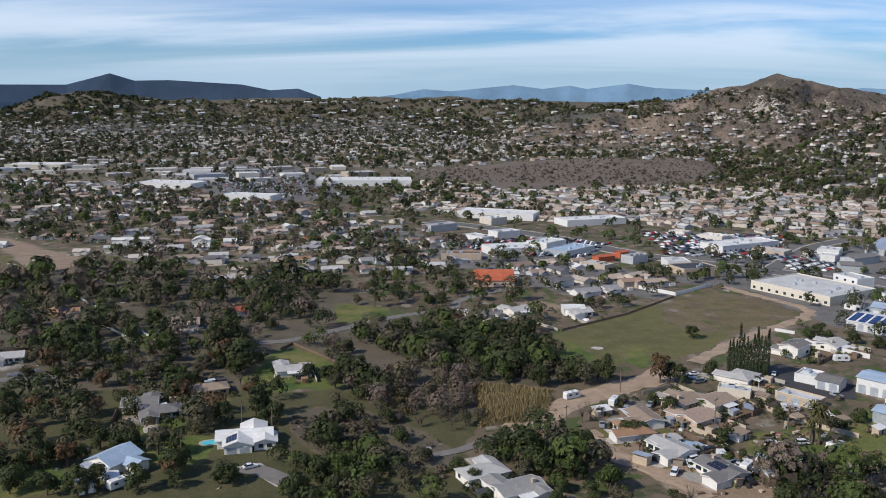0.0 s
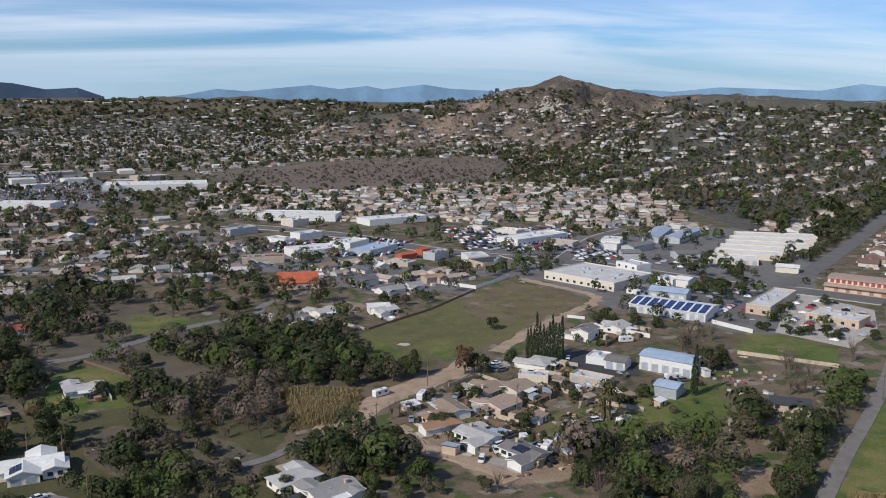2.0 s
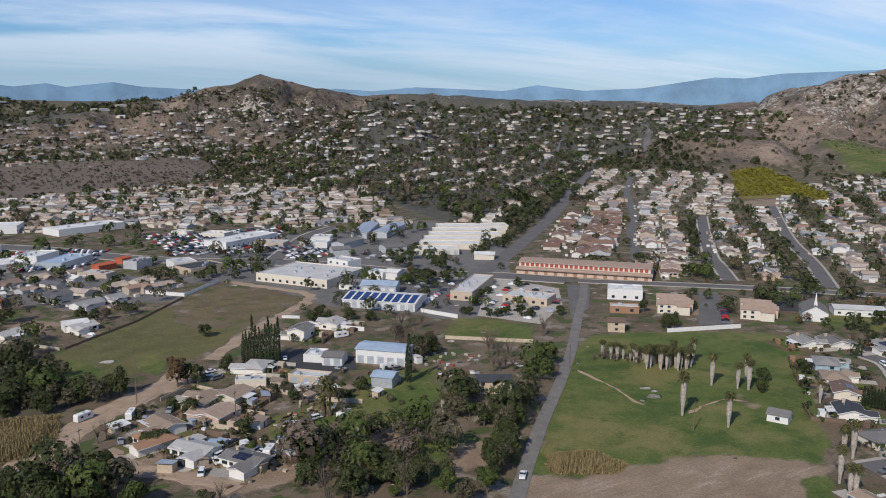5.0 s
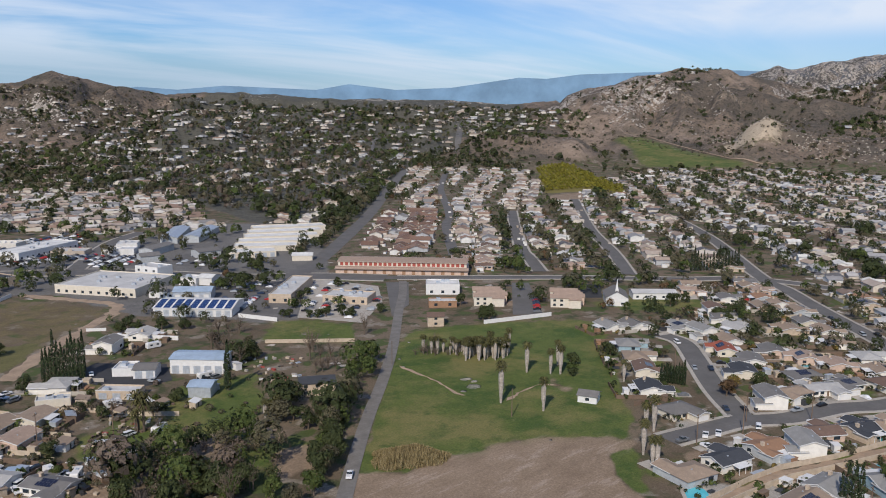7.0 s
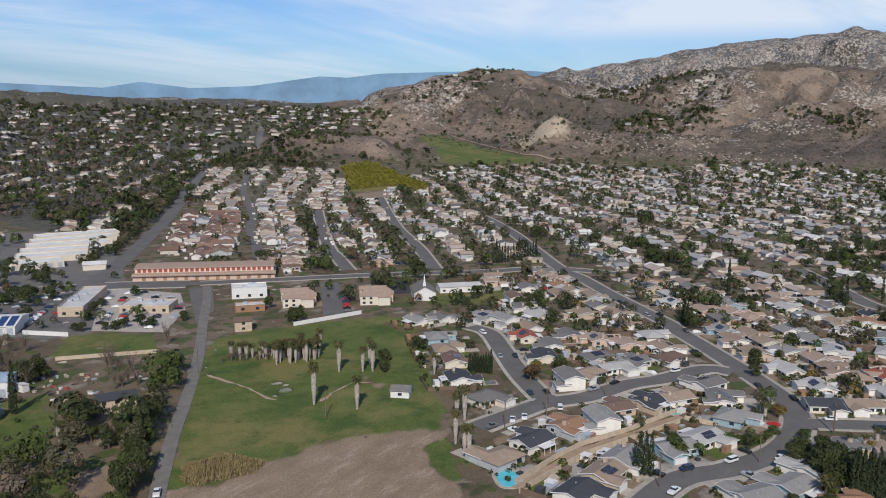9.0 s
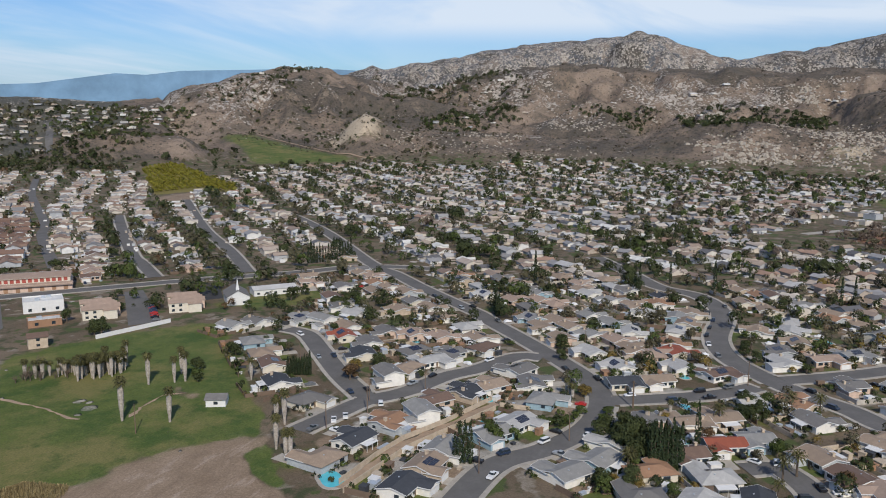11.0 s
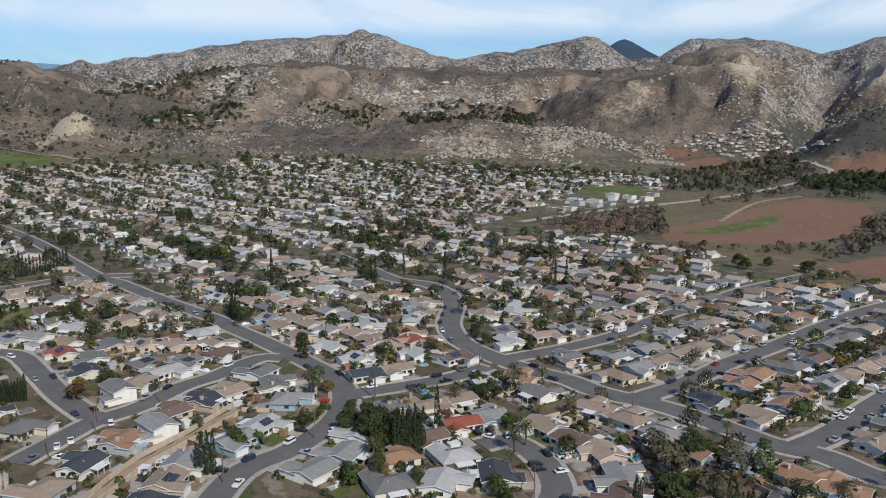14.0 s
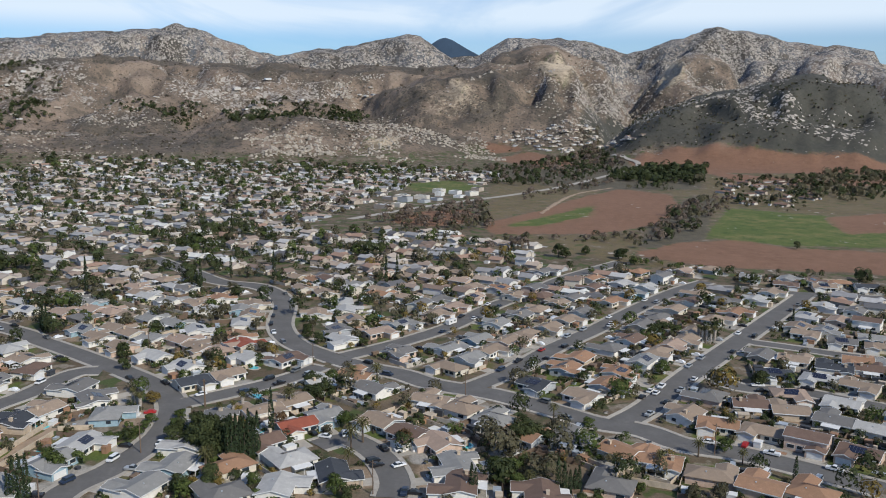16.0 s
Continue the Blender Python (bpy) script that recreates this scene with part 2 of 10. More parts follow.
def ground_paint():
    p = Paint("valley_ground", 0.95)
    big, mid, fine = p.noise(55, 5.0), p.noise(9, 5.0), p.noise(1.6, 4.0)
    col = p.mix(p.span(big, 0.35, 0.65), (0.108, 0.079, 0.049), (0.172, 0.131, 0.090))
    col = p.mix(p.span(mid, 0.50, 0.62), col, (0.055, 0.062, 0.026))
    lawn = p.noise(14, 3.0, 0.5)
    col = p.mix(p.span(lawn, 0.56, 0.60), col, (0.066, 0.086, 0.026))
    col = p.mix(p.span(lawn, 0.40, 0.36), col, p.mix(p.span(fine, 0.3, 0.7), (0.165, 0.136, 0.102), (0.275, 0.235, 0.185)))
    # the far granite's second tone carries blue-grey haze in its base colour
    kinds = (("chaparral", (0.168, 0.125, 0.092), (0.264, 0.200, 0.151)), ("hazed_crags", (0.105, 0.110, 0.122), (0.165, 0.172, 0.185)), ("rocky", (0.40, 0.315, 0.215), (0.56, 0.46, 0.335)),
             ("grass", (0.082, 0.086, 0.028), (0.160, 0.140, 0.056)), ("pasture", (0.055, 0.058, 0.023), (0.108, 0.096, 0.044)), ("dry", (0.112, 0.086, 0.040), (0.185, 0.142, 0.070)), ("heath", (0.112, 0.088, 0.066), (0.190, 0.148, 0.112)),
             ("brush", (0.072, 0.064, 0.043), (0.145, 0.120, 0.082)), ("lush", (0.058, 0.094, 0.018), (0.128, 0.150, 0.036)),
             ("soil", (0.222, 0.158, 0.104), (0.318, 0.236, 0.164)), ("plough", (0.175, 0.092, 0.054), (0.26, 0.142, 0.088)),
             ("slab", (0.27, 0.25, 0.22), (0.42, 0.39, 0.345)),
             # brush of the shady hill: the slope's shade is put into its colour
             ("shaded_brush", (0.046, 0.046, 0.037), (0.088, 0.083, 0.066)), ("thicket", (0.066, 0.066, 0.053), (0.125, 0.117, 0.092)),
             ("orchard", (0.13, 0.12, 0.025), (0.24, 0.19, 0.05)), ("paved", (0.115, 0.110, 0.105), (0.20, 0.19, 0.175)))
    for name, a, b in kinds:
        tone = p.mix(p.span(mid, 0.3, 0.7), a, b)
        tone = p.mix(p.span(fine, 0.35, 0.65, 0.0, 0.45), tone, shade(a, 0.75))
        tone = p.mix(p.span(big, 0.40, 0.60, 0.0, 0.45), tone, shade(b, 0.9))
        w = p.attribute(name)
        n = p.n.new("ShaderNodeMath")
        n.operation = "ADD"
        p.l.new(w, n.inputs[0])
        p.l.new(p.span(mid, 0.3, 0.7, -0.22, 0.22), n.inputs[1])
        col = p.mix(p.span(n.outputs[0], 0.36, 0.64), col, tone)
    def sums(op, x, y):
        n = p.n.new("ShaderNodeMath")
        n.operation = op
        for k, v in enumerate((x, y)):
            if isinstance(v, float):
                n.inputs[k].default_value = v
            else:
                p.l.new(v, n.inputs[k])
        return n.outputs[0]

    def times(x, y):
        return sums("MULTIPLY", x, y)

    def plus(x, y):
        return sums("ADD", x, y)

    def warped_cells(size, wobble):
        """Cells with ragged, uneven outlines."""
        n = p.n.new("ShaderNodeTexNoise")
        n.inputs["Scale"].default_value, n.inputs["Detail"].default_value = 1.6 / size, 3.0
        p.l.new(p.coord.outputs["Object"], n.inputs["Vector"])
        shift = p.n.new("ShaderNodeVectorMath")
        shift.operation = "MULTIPLY_ADD"
        shift.inputs[1].default_value = (wobble, wobble, wobble)
        p.l.new(n.outputs["Color"], shift.inputs[0])
        p.l.new(p.coord.outputs["Object"], shift.inputs[2])
        c = p.n.new("ShaderNodeTexVoronoi")
        c.inputs["Scale"].default_value = 1 / size
        p.l.new(shift.outputs[0], c.inputs["Vector"])
        split = p.n.new("ShaderNodeSeparateColor")
        p.l.new(c.outputs["Color"], split.inputs[0])
        return c.outputs["Distance"], split.outputs[0], split.outputs[1]

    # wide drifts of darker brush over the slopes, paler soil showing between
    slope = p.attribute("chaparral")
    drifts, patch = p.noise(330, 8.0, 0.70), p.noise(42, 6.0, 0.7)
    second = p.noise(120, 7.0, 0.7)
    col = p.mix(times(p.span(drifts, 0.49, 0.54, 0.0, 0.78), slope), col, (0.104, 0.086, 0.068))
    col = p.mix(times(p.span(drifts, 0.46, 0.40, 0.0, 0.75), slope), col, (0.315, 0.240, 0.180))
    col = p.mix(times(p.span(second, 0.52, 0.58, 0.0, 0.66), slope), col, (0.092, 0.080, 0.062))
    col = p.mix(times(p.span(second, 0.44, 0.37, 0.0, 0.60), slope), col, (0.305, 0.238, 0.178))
    col = p.mix(times(p.span(patch, 0.50, 0.64, 0.0, 0.45), slope), col, (0.110, 0.092, 0.072))
    # single shrubs, a few metres across, thicker in the drifts
    cover = plus(plus(slope, p.attribute("thicket")), p.attribute("shaded_brush"))
    for size, dark, most in ((6.0, (0.054, 0.051, 0.040), 0.60), (13.0, (0.072, 0.066, 0.052), 0.46)):
        gap, chance, tone_of = warped_cells(size, size * 0.7)
        reach_of = plus(p.span(chance, 0.0, 1.0, 0.0, most), p.span(drifts, 0.38, 0.60, -0.16, 0.12))
        bush = p.span(sums("SUBTRACT", reach_of, gap), 0.0, 0.12)
        col = p.mix(times(times(bush, p.span(cover, 0.2, 0.9)), p.span(tone_of, 0, 1, 0.45, 0.95)), col, dark)
    # granite boulders and slabs showing through the scrub, thickest in clusters
    stony = plus(p.span(p.noise(70, 6.0, 0.72), 0.32, 0.68, -0.55, 0.55), p.attribute("granite"))
    lumps = 0.0
    for size, low, high in ((7.0, 0.14, 0.82), (14.0, 0.34, 0.70)):
        gap, chance, tone_of = warped_cells(size, size * 0.55)
        reach_of = times(p.span(stony, low, low + 0.55, 0.0, high), p.span(chance, 0.12, 0.85))
        stone = p.span(sums("SUBTRACT", reach_of, gap), -0.03, 0.05)
        tone = p.mix(tone_of, (0.36, 0.315, 0.27), (0.62, 0.56, 0.485))
        tone = p.mix(p.span(fine, 0.35, 0.65, 0.0, 0.5), tone, (0.20, 0.175, 0.15))
        col = p.mix(stone, col, tone)
        lumps = times(stone, size * 0.22) if lumps == 0.0 else plus(lumps, times(stone, size * 0.22))
    # dry, yellowed stretches in the green fields
    meadow = p.attribute("lush")
    col = p.mix(times(p.span(p.noise(38, 6.0, 0.7), 0.47, 0.60, 0.0, 0.80), meadow), col, (0.185, 0.160, 0.058))
    col = p.mix(times(p.span(p.noise(17, 6.0, 0.7), 0.50, 0.62, 0.0, 0.75), meadow), col, (0.040, 0.080, 0.014))
    col = p.mix(times(p.span(p.noise(5, 5.0, 0.7), 0.62, 0.72, 0.0, 0.45), meadow), col, (0.215, 0.175, 0.095))
    # trodden and driven streaks over the bare earth
    streaks = p.noise(7, 6.0, 0.68, (0.35, 1.3, 1.0))
    col = p.mix(times(p.span(streaks, 0.54, 0.66, 0.0, 0.5), p.attribute("soil")), col, (0.42, 0.335, 0.265))
    col = p.mix(times(p.span(streaks, 0.46, 0.34, 0.0, 0.5), p.attribute("soil")), col, (0.185, 0.13, 0.088))
    speckle = p.noise(0.75, 6.0, 0.75)
    col = p.mix(1.0, col, p.mix(p.span(speckle, 0.30, 0.70), (0.62, 0.62, 0.62), (1.25, 1.25, 1.25)), "MULTIPLY")
    relief = plus(p.span(fine, 0.0, 1.0, 0.0, 0.25), times(p.span(p.noise(60, 8.0, 0.66), 0.0, 1.0, 0.0, 20.0), slope))
    relief = plus(relief, lumps)
    return p.colour(col).bump(relief, 1.0, 1.0).m


GROUND = ground_paint()


# far hills: the blue air in front of them is put into the base colour
def haze_paint(name, c):
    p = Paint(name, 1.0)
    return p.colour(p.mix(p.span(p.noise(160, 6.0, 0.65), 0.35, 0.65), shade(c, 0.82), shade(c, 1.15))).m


HAZE_BLUE, HAZE_DARK = haze_paint("hazed_blue_range", (0.145, 0.245, 0.35)), haze_paint("hazed_dark_mountain", (0.046, 0.074, 0.115))

# ---- terrain ----
EYE_HEIGHT = 115.0
RIDGES, FIELDS, YARDS = [], [], []
# a smooth sloping meadow on the hills: bearings, distances and heights of its foot and head
MEADOW = (55.5, 66.8, 1620.0, 2060.0, 2.0, 46.0)


def lattice(i, j, seed):
    h = (i * 374761393 + j * 668265263 + seed * 974634721) & 0x7FFFFFFF
    h = ((h ^ (h >> 13)) * 1274126177) & 0x7FFFFFFF
    return ((h ^ (h >> 16)) & 0xFFFF) / 65535.0


def value_noise(x, y, seed=0):
    i, j = np.floor(x).astype(np.int64), np.floor(y).astype(np.int64)
    u, v = x - i, y - j
    u, v = u * u * (3 - 2 * u), v * v * (3 - 2 * v)
    a, b = lattice(i, j, seed), lattice(i + 1, j, seed)
    c, d = lattice(i, j + 1, seed), lattice(i + 1, j + 1, seed)
    return (a * (1 - u) + b * u) * (1 - v) + (c * (1 - u) + d * u) * v


def fractal(x, y, size, octaves=4, seed=0):
    total, gain, weight = 0.0, 1.0, 0.0
    for k in range(octaves):
        total = total + gain * value_noise(x / size * 2 ** k + 17.3 * k, y / size * 2 ** k - 9.1 * k, seed + k)
        weight += gain
        gain *= 0.5
    return total / weight


def ridge(name, distance, breadth, crest):
    """A chain of hills: its distance, the run of its front slope and its crest as (bearing in degrees, height)."""
    RIDGES.append((distance, breadth, np.array([c[0] for c in crest]), np.array([c[1] for c in crest])))


def height(x, y):
    """The ground's height: a flat valley floor with chains of hills round it."""
    x, y = np.asarray(x, float), np.asarray(y, float)
    reach, bearing = np.hypot(x, y), np.degrees(np.arctan2(x, y))
    fold = 1 - np.abs(2 * fractal(x, y, 420.0, 5, 3) - 1)
    spur = 1 - np.abs(2 * fractal(x, y, 170.0, 3, 41) - 1)
    gully = 1 - np.abs(2 * fractal(bearing * 34.0 + 60 * fold, reach * 0.34, 95.0, 4, 83) - 1)
    low = fractal(x, y, 900.0, 3, 11)
    z = np.zeros_like(reach)
    for distance, breadth, bearings, heights in RIDGES:
        crest = np.interp(bearing, bearings, heights, left=0.0, right=0.0)
        edge = np.clip(np.minimum(bearing - bearings[0], bearings[-1] - bearing) / 3.0, 0, 1)
        wander = distance * (0.95 + 0.10 * low)
        gap = np.where(reach < wander, (wander - reach) / breadth, (reach - wander) / (breadth * 0.55 + 60))
        slope = np.where(gap < 1, 0.2 + 0.2 * np.cos(np.pi * np.clip(gap, 0, 1)) + 0.6 * (1 - np.clip(gap, 0, 1)) ** 1.45, 0.0)
        relief = 1 + ((fold - 0.70) * 0.7 + (spur - 0.68) * 0.9 + (gully - 0.64) * 1.1) * (1 - 0.6 * slope) * np.clip(gap * 5 - 0.15, 0, 1)
        form = np.minimum(slope * relief, 0.6 + 0.4 * slope)
        crest = EYE_HEIGHT + (crest - EYE_HEIGHT) * wander / distance
        z = np.maximum(z, np.maximum(crest, 0) * edge * form)
    left, right, foot, head, low_z, high_z = MEADOW
    inset = np.minimum(np.minimum(bearing - left, right - bearing) / 2.2, np.minimum(reach - foot + 60, head + 40 - reach) / 60.0)
    inset = np.clip(inset, 0, 1) ** 2
    z = z * (1 - inset) + inset * (low_z + (high_z - low_z) * np.clip((reach - foot) / (head - foot), 0, 1))
    rough = (fractal(x, y, 62.0, 4, 23) - 0.5) * (1 - inset)
    return z + np.clip(z / 30.0, 0, 1) * rough * (13.0 + np.clip(z / 14.0, 0, 16))



ridge('mesa', 4000, 900, [(-33.1, 64), (-27.5, 73), (-24.4, 140), (-21.8, 154), (-19.8, 133), (-17.8, 119), (-7.0, 137), (0.5, 140), (8.1, 127), (15.3, 118), (18.8, 104)])
ridge('peak', 2600, 600, [(2.5, 49), (5.5, 70), (8.1, 90), (11.8, 109), (15.0, 126), (16.7, 148), (18.4, 167), (20.0, 183), (21.3, 201), (22.6, 190), (23.6, 174), (25.2, 163), (26.0, 154), (26.4, 148), (28.5, 135), (31.0, 120), (34.3, 107)])
ridge('east_rise', 3000, 1700, [(21.6, 103), (26.0, 137), (30.3, 152), (32.8, 154), (36.5, 141), (39.5, 131), (43.3, 132), (47.1, 129), (50.8, 120), (53.1, 131), (56.3, 141)])
ridge('side_ridge', 1900, 350, [(24.9, 78), (27.0, 96), (29.2, 102), (32.1, 91), (34.3, 66)])
ridge('brown_knoll', 1750, 170, [(44.9, 29), (47.2, 45), (49.0, 55), (51.7, 56), (54.6, 51), (56.5, 35), (57.9, 8)])
ridge('west_knoll', 1700, 250, [(-2.5, -17), (0.6, -9), (4.4, 4), (8.2, 8), (13.7, 14), (17.3, 14), (18.7, -7)])
ridge('hill_a', 2700, 900, [(50.9, 108), (52.0, 120), (54.5, 155), (57.3, 189), (59.7, 214), (61.4, 227), (64.1, 221), (64.9, 200), (65.7, 204), (67.5, 184), (69.7, 159), (72.4, 131), (75.4, 94), (77.7, 55)])
ridge('quarry_hill', 1950, 330, [(58.2, 34), (59.6, 55), (62.6, 85), (64.3, 95), (66.6, 92), (67.9, 75), (69.7, 60), (73.5, 53), (77.3, 50), (78.3, 50), (80.2, 40), (80.3, 47), (83.6, 45), (87.1, 71), (90.0, 81), (93.0, 81), (96.0, 64), (98.2, 67), (100.5, 49), (103.2, 27), (104.7, -18)])
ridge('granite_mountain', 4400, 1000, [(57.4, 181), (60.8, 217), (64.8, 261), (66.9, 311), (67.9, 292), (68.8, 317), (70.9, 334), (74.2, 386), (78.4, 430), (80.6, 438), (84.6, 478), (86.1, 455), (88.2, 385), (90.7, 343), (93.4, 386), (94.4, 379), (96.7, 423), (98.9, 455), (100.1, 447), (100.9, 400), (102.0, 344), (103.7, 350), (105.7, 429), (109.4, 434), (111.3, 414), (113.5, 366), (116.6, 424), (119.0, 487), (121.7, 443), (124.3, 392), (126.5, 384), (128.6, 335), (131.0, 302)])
ridge('middle_hills', 3000, 1100, [(63.4, 55), (65.6, 85), (67.9, 140), (71.6, 184), (74.6, 223), (77.3, 247), (81.0, 259), (84.3, 247), (85.5, 233), (86.1, 243), (89.1, 230), (90.0, 246), (93.5, 227), (94.5, 230), (96.8, 240), (99.8, 228), (99.9, 241), (102.0, 237), (104.3, 218), (106.9, 157), (109.6, 90)])
ridge('rock_spur', 3000, 620, [(101.7, 145), (102.6, 194), (103.9, 237), (105.3, 287), (107.3, 302), (108.9, 310), (110.4, 276), (112.0, 245), (113.3, 205), (114.5, 148), (115.1, 82)])
ridge('rock_lobe', 3350, 800, [(111.8, 12), (113.0, 77), (114.7, 163), (115.8, 230), (116.7, 278), (117.7, 308), (118.6, 303), (119.7, 268), (120.7, 225), (121.7, 188), (122.9, 154)])
ridge('rock_back', 3750, 900, [(118.1, 216), (120.1, 261), (121.8, 287), (124.0, 297), (125.9, 328), (127.5, 287), (129.6, 259), (132.5, 242)])
ridge('house_ridge', 2500, 480, [(94.4, 95), (96.1, 130), (98.2, 158), (100.5, 196), (103.4, 215), (105.9, 228), (108.0, 232), (110.1, 221), (111.8, 185), (113.1, 130)])
ridge('shady_hill', 2150, 520, [(111.2, -8), (112.8, 46), (115.1, 91), (117.5, 126), (119.2, 146), (121.5, 159), (122.8, 172), (124.7, 185), (126.4, 165), (128.7, 156), (131.2, 146)])




def far_range(name, material, label, distance, crest):
    """The hills on the horizon, far behind the rest, blue haze in their colour: a low sloping backdrop."""
    rng = random.Random(3)
    v, f = [], []
    for k, (bearing, top) in enumerate(crest):
        b = radians(bearing)
        for share, lean in ((-0.4, -120), (0.55, -50), (1.0, 0)):
            d = distance + lean
            v.append((d * math.sin(b), d * math.cos(b), top * share))
        if k:
            for j in range(2):
                a = (k - 1) * 3 + j
                f.append((a, a + 1, a + 4, a + 3))
    me = bpy.data.meshes.new("backdrop")
    me.from_pydata(v, [], f)
    me.materials.append(material)
    tagged(new("backdrop", me), label, "distant hills", kind="structure")


def field(kind, outline):
    FIELDS.append((kind, outline))



far_range('dark_mountain', HAZE_DARK, 'dark mountain far off on the horizon, coloured blue with haze', 4820, [(-33.0, 180), (-27.4, 193), (-23.7, 197), (-22.4, 228), (-21.2, 258), (-19.8, 222), (-17.7, 227), (-13.2, 208), (-11.4, 179), (-9.6, 189), (-8.1, 144)])
far_range('blue_range', HAZE_BLUE, 'mountain ranges on the horizon, coloured pale blue with haze', 4820, [(-5.5, 136), (-3.2, 159), (-1.3, 191), (0.5, 180), (4.7, 216), (6.6, 195), (8.4, 214), (9.5, 196), (12.2, 224), (13.9, 202), (16.7, 191), (25.2, 191), (26.1, 202), (28.5, 189), (31.4, 213), (37.3, 195), (39.5, 228), (42.6, 198), (46.3, 212), (50.8, 269), (52.6, 263), (54.8, 287), (60.8, 303), (64.7, 306), (67.9, 291), (67.9, 309), (71.6, 225)])
far_range('dark_peak', HAZE_DARK, 'dark pointed peak behind the granite hills', 4870, [(98.83, 351), (99.76, 392), (100.59, 430), (101.26, 464), (101.63, 471), (102.08, 458), (103.14, 406), (104.27, 357)])

def polar(*rows):
    """Places from bearings and distances."""
    return [(round(d * math.sin(radians(b)), 1), round(d * math.cos(radians(b)), 1)) for b, d in rows]


# tree-grown plateau, wooded slopes and the shady hill's brush, coloured darker for its shade
field('thicket', polar((-35, 2500), (-20, 2450), (-8, 2900), (2, 2600), (9, 2300), (13, 2700), (21, 2850), (21, 4880), (8, 4880), (-8, 4880), (-22, 4880), (-35, 4880)))
field('thicket', polar((22, 1150), (29, 1050), (34, 800), (40, 860), (43.5, 1500), (47, 1900), (52, 2050), (51, 3000), (44, 3300), (33, 3300), (29, 2500), (24, 1900)))
field('shaded_brush', polar((110.5, 2150), (112.5, 1780), (116, 1760), (121, 1700), (127, 1640), (137, 1600), (137, 2900), (125, 2900), (117, 2700), (112.5, 2600)))
field('heath', [(-62, 1430), (15, 1524), (124, 1615), (233, 1621), (394, 1615), (518, 1667), (498, 1470), (369, 1234), (165, 1140), (87, 1121), (13, 1238)])
field('lush', [(160.5, 310.1), (195.0, 303.6), (171.6, 260.4), (140.7, 249.3), (130.7, 265.6)])
field('paved', [(216, 760), (329, 681), (396, 725), (453, 708), (489, 647), (359.9, 460.7), (257.1, 361.3), (215.9, 418.6), (205.0, 429.3), (194.2, 517.4), (151.5, 542.1)])
field('paved', [(-502.2, 1552.1), (-276.8, 1570.1), (-99.2, 1028.9), (-245.9, 951.7)])
field('paved', [(-122, 806), (-12.1, 739.3), (87.6, 655.8), (149.2, 549.4), (134.1, 491.7), (75.2, 505.3), (30.0, 574.6), (-34.6, 604.2), (-105.1, 689.9)])
field('dry', [(729, -404), (782, -449), (777, -481), (723, -442), (650, -372)])
field('brush', [(-1959, 3337), (-7665, 14742), (-2011, 4444), (-1809, 4530), (-1653, 4589), (-1490, 4645), (-275, 4870), (684, 4830), (644, 2467), (590, 2258), (-195, 3438), (-1101, 3421), (-1746, 2968)])
field('dry', [(697.3, -179.6), (1130, -290), (1534, -549), (1554, -684), (1307, -771), (1311, -1222), (515, -489), (527.2, -294.3), (556.7, -244.1)])
field('brush', [(622, -286), (738, -350), (986, -528), (952, -535), (848, -477), (666, -370), (616, -318)])
field('dry', [(1149, -644), (1185, -797), (962, -693), (811, -557), (875, -508)])
field('brush', [(1364, -340), (1693, -605), (1994, -799), (1560, -686), (1314, -722), (1051, -571), (1048, -439), (1078, -387)])
field('pasture', [(-201.0, 324.5), (-154.3, 332.3), (-103.6, 326.2), (-37.3, 327.4), (-9.8, 327.8), (16.3, 297.1), (7.2, 266.1), (19.8, 232.7), (-13.2, 226.0), (-142.4, 224.4)])
field('brush', [(-325.8, 564.1), (-234.3, 587.2), (-137.2, 550.5), (-67.3, 534.4), (-25.7, 447.3), (33.5, 414.1), (55.6, 367.1), (44.7, 322.0), (16.3, 297.1), (-32.7, 327.4), (-103.6, 326.2), (-192.0, 324.7)])
field('grass', [(170.2, 523.9), (180.6, 501.8), (206.7, 462.9), (187.2, 440.0), (142.9, 404.0), (119.7, 379.7), (92.8, 361.2), (67.7, 360.7), (48.5, 378.3), (48.9, 398.1), (63.2, 416.9), (102.3, 455.3), (141.3, 500.8)])
field('shaded_brush', [(2302, -966), (1821, -852), (1718, -960), (1627, -1129), (3690, -3190), (1603, -1404), (1406, -941), (1546, -798), (1598, -703)])
field('rocky', [(2682, -852), (2653, -937), (2638, -1029), (2116, -765), (2237, -727)])
field('rocky', [(3583, -1600), (3458, -1711), (2598, -1337), (2600, -1252), (3434, -1550)])
field('rocky', [(2249, -471), (2251, -518), (2170, -523), (2201, -469)])
field('rocky', [(1754, -183), (1772, -281), (1680, -243), (1707, -178)])
field('soil', [(2714, -431), (2677, -506), (2463, -474), (2594, -420)])
field('dry', [(170.7, 523.5), (184.5, 504.5), (205.6, 459.0), (183.6, 435.0), (150.4, 413.0), (128.0, 420.2), (119.1, 450.6), (126.3, 479.0)])
field('lush', [(48.1, 390.9), (62.7, 398.1), (70.9, 378.2), (64.6, 362.8), (50.6, 365.5)])
field('lush', [(84.1, 378.5), (96.6, 391.9), (97.6, 372.5), (90.4, 357.5), (80.0, 359.0)])
field('lush', [(148.8, 180.9), (172.1, 205.5), (204.4, 234.5), (241.8, 268.0), (276.6, 298.6), (288.8, 304.9), (318.9, 293.3), (371.7, 259.1), (373.1, 242.2), (323.7, 206.3), (292.8, 181.9), (262.4, 158.8), (241.3, 143.3), (224.1, 129.5), (214.4, 121.7)])
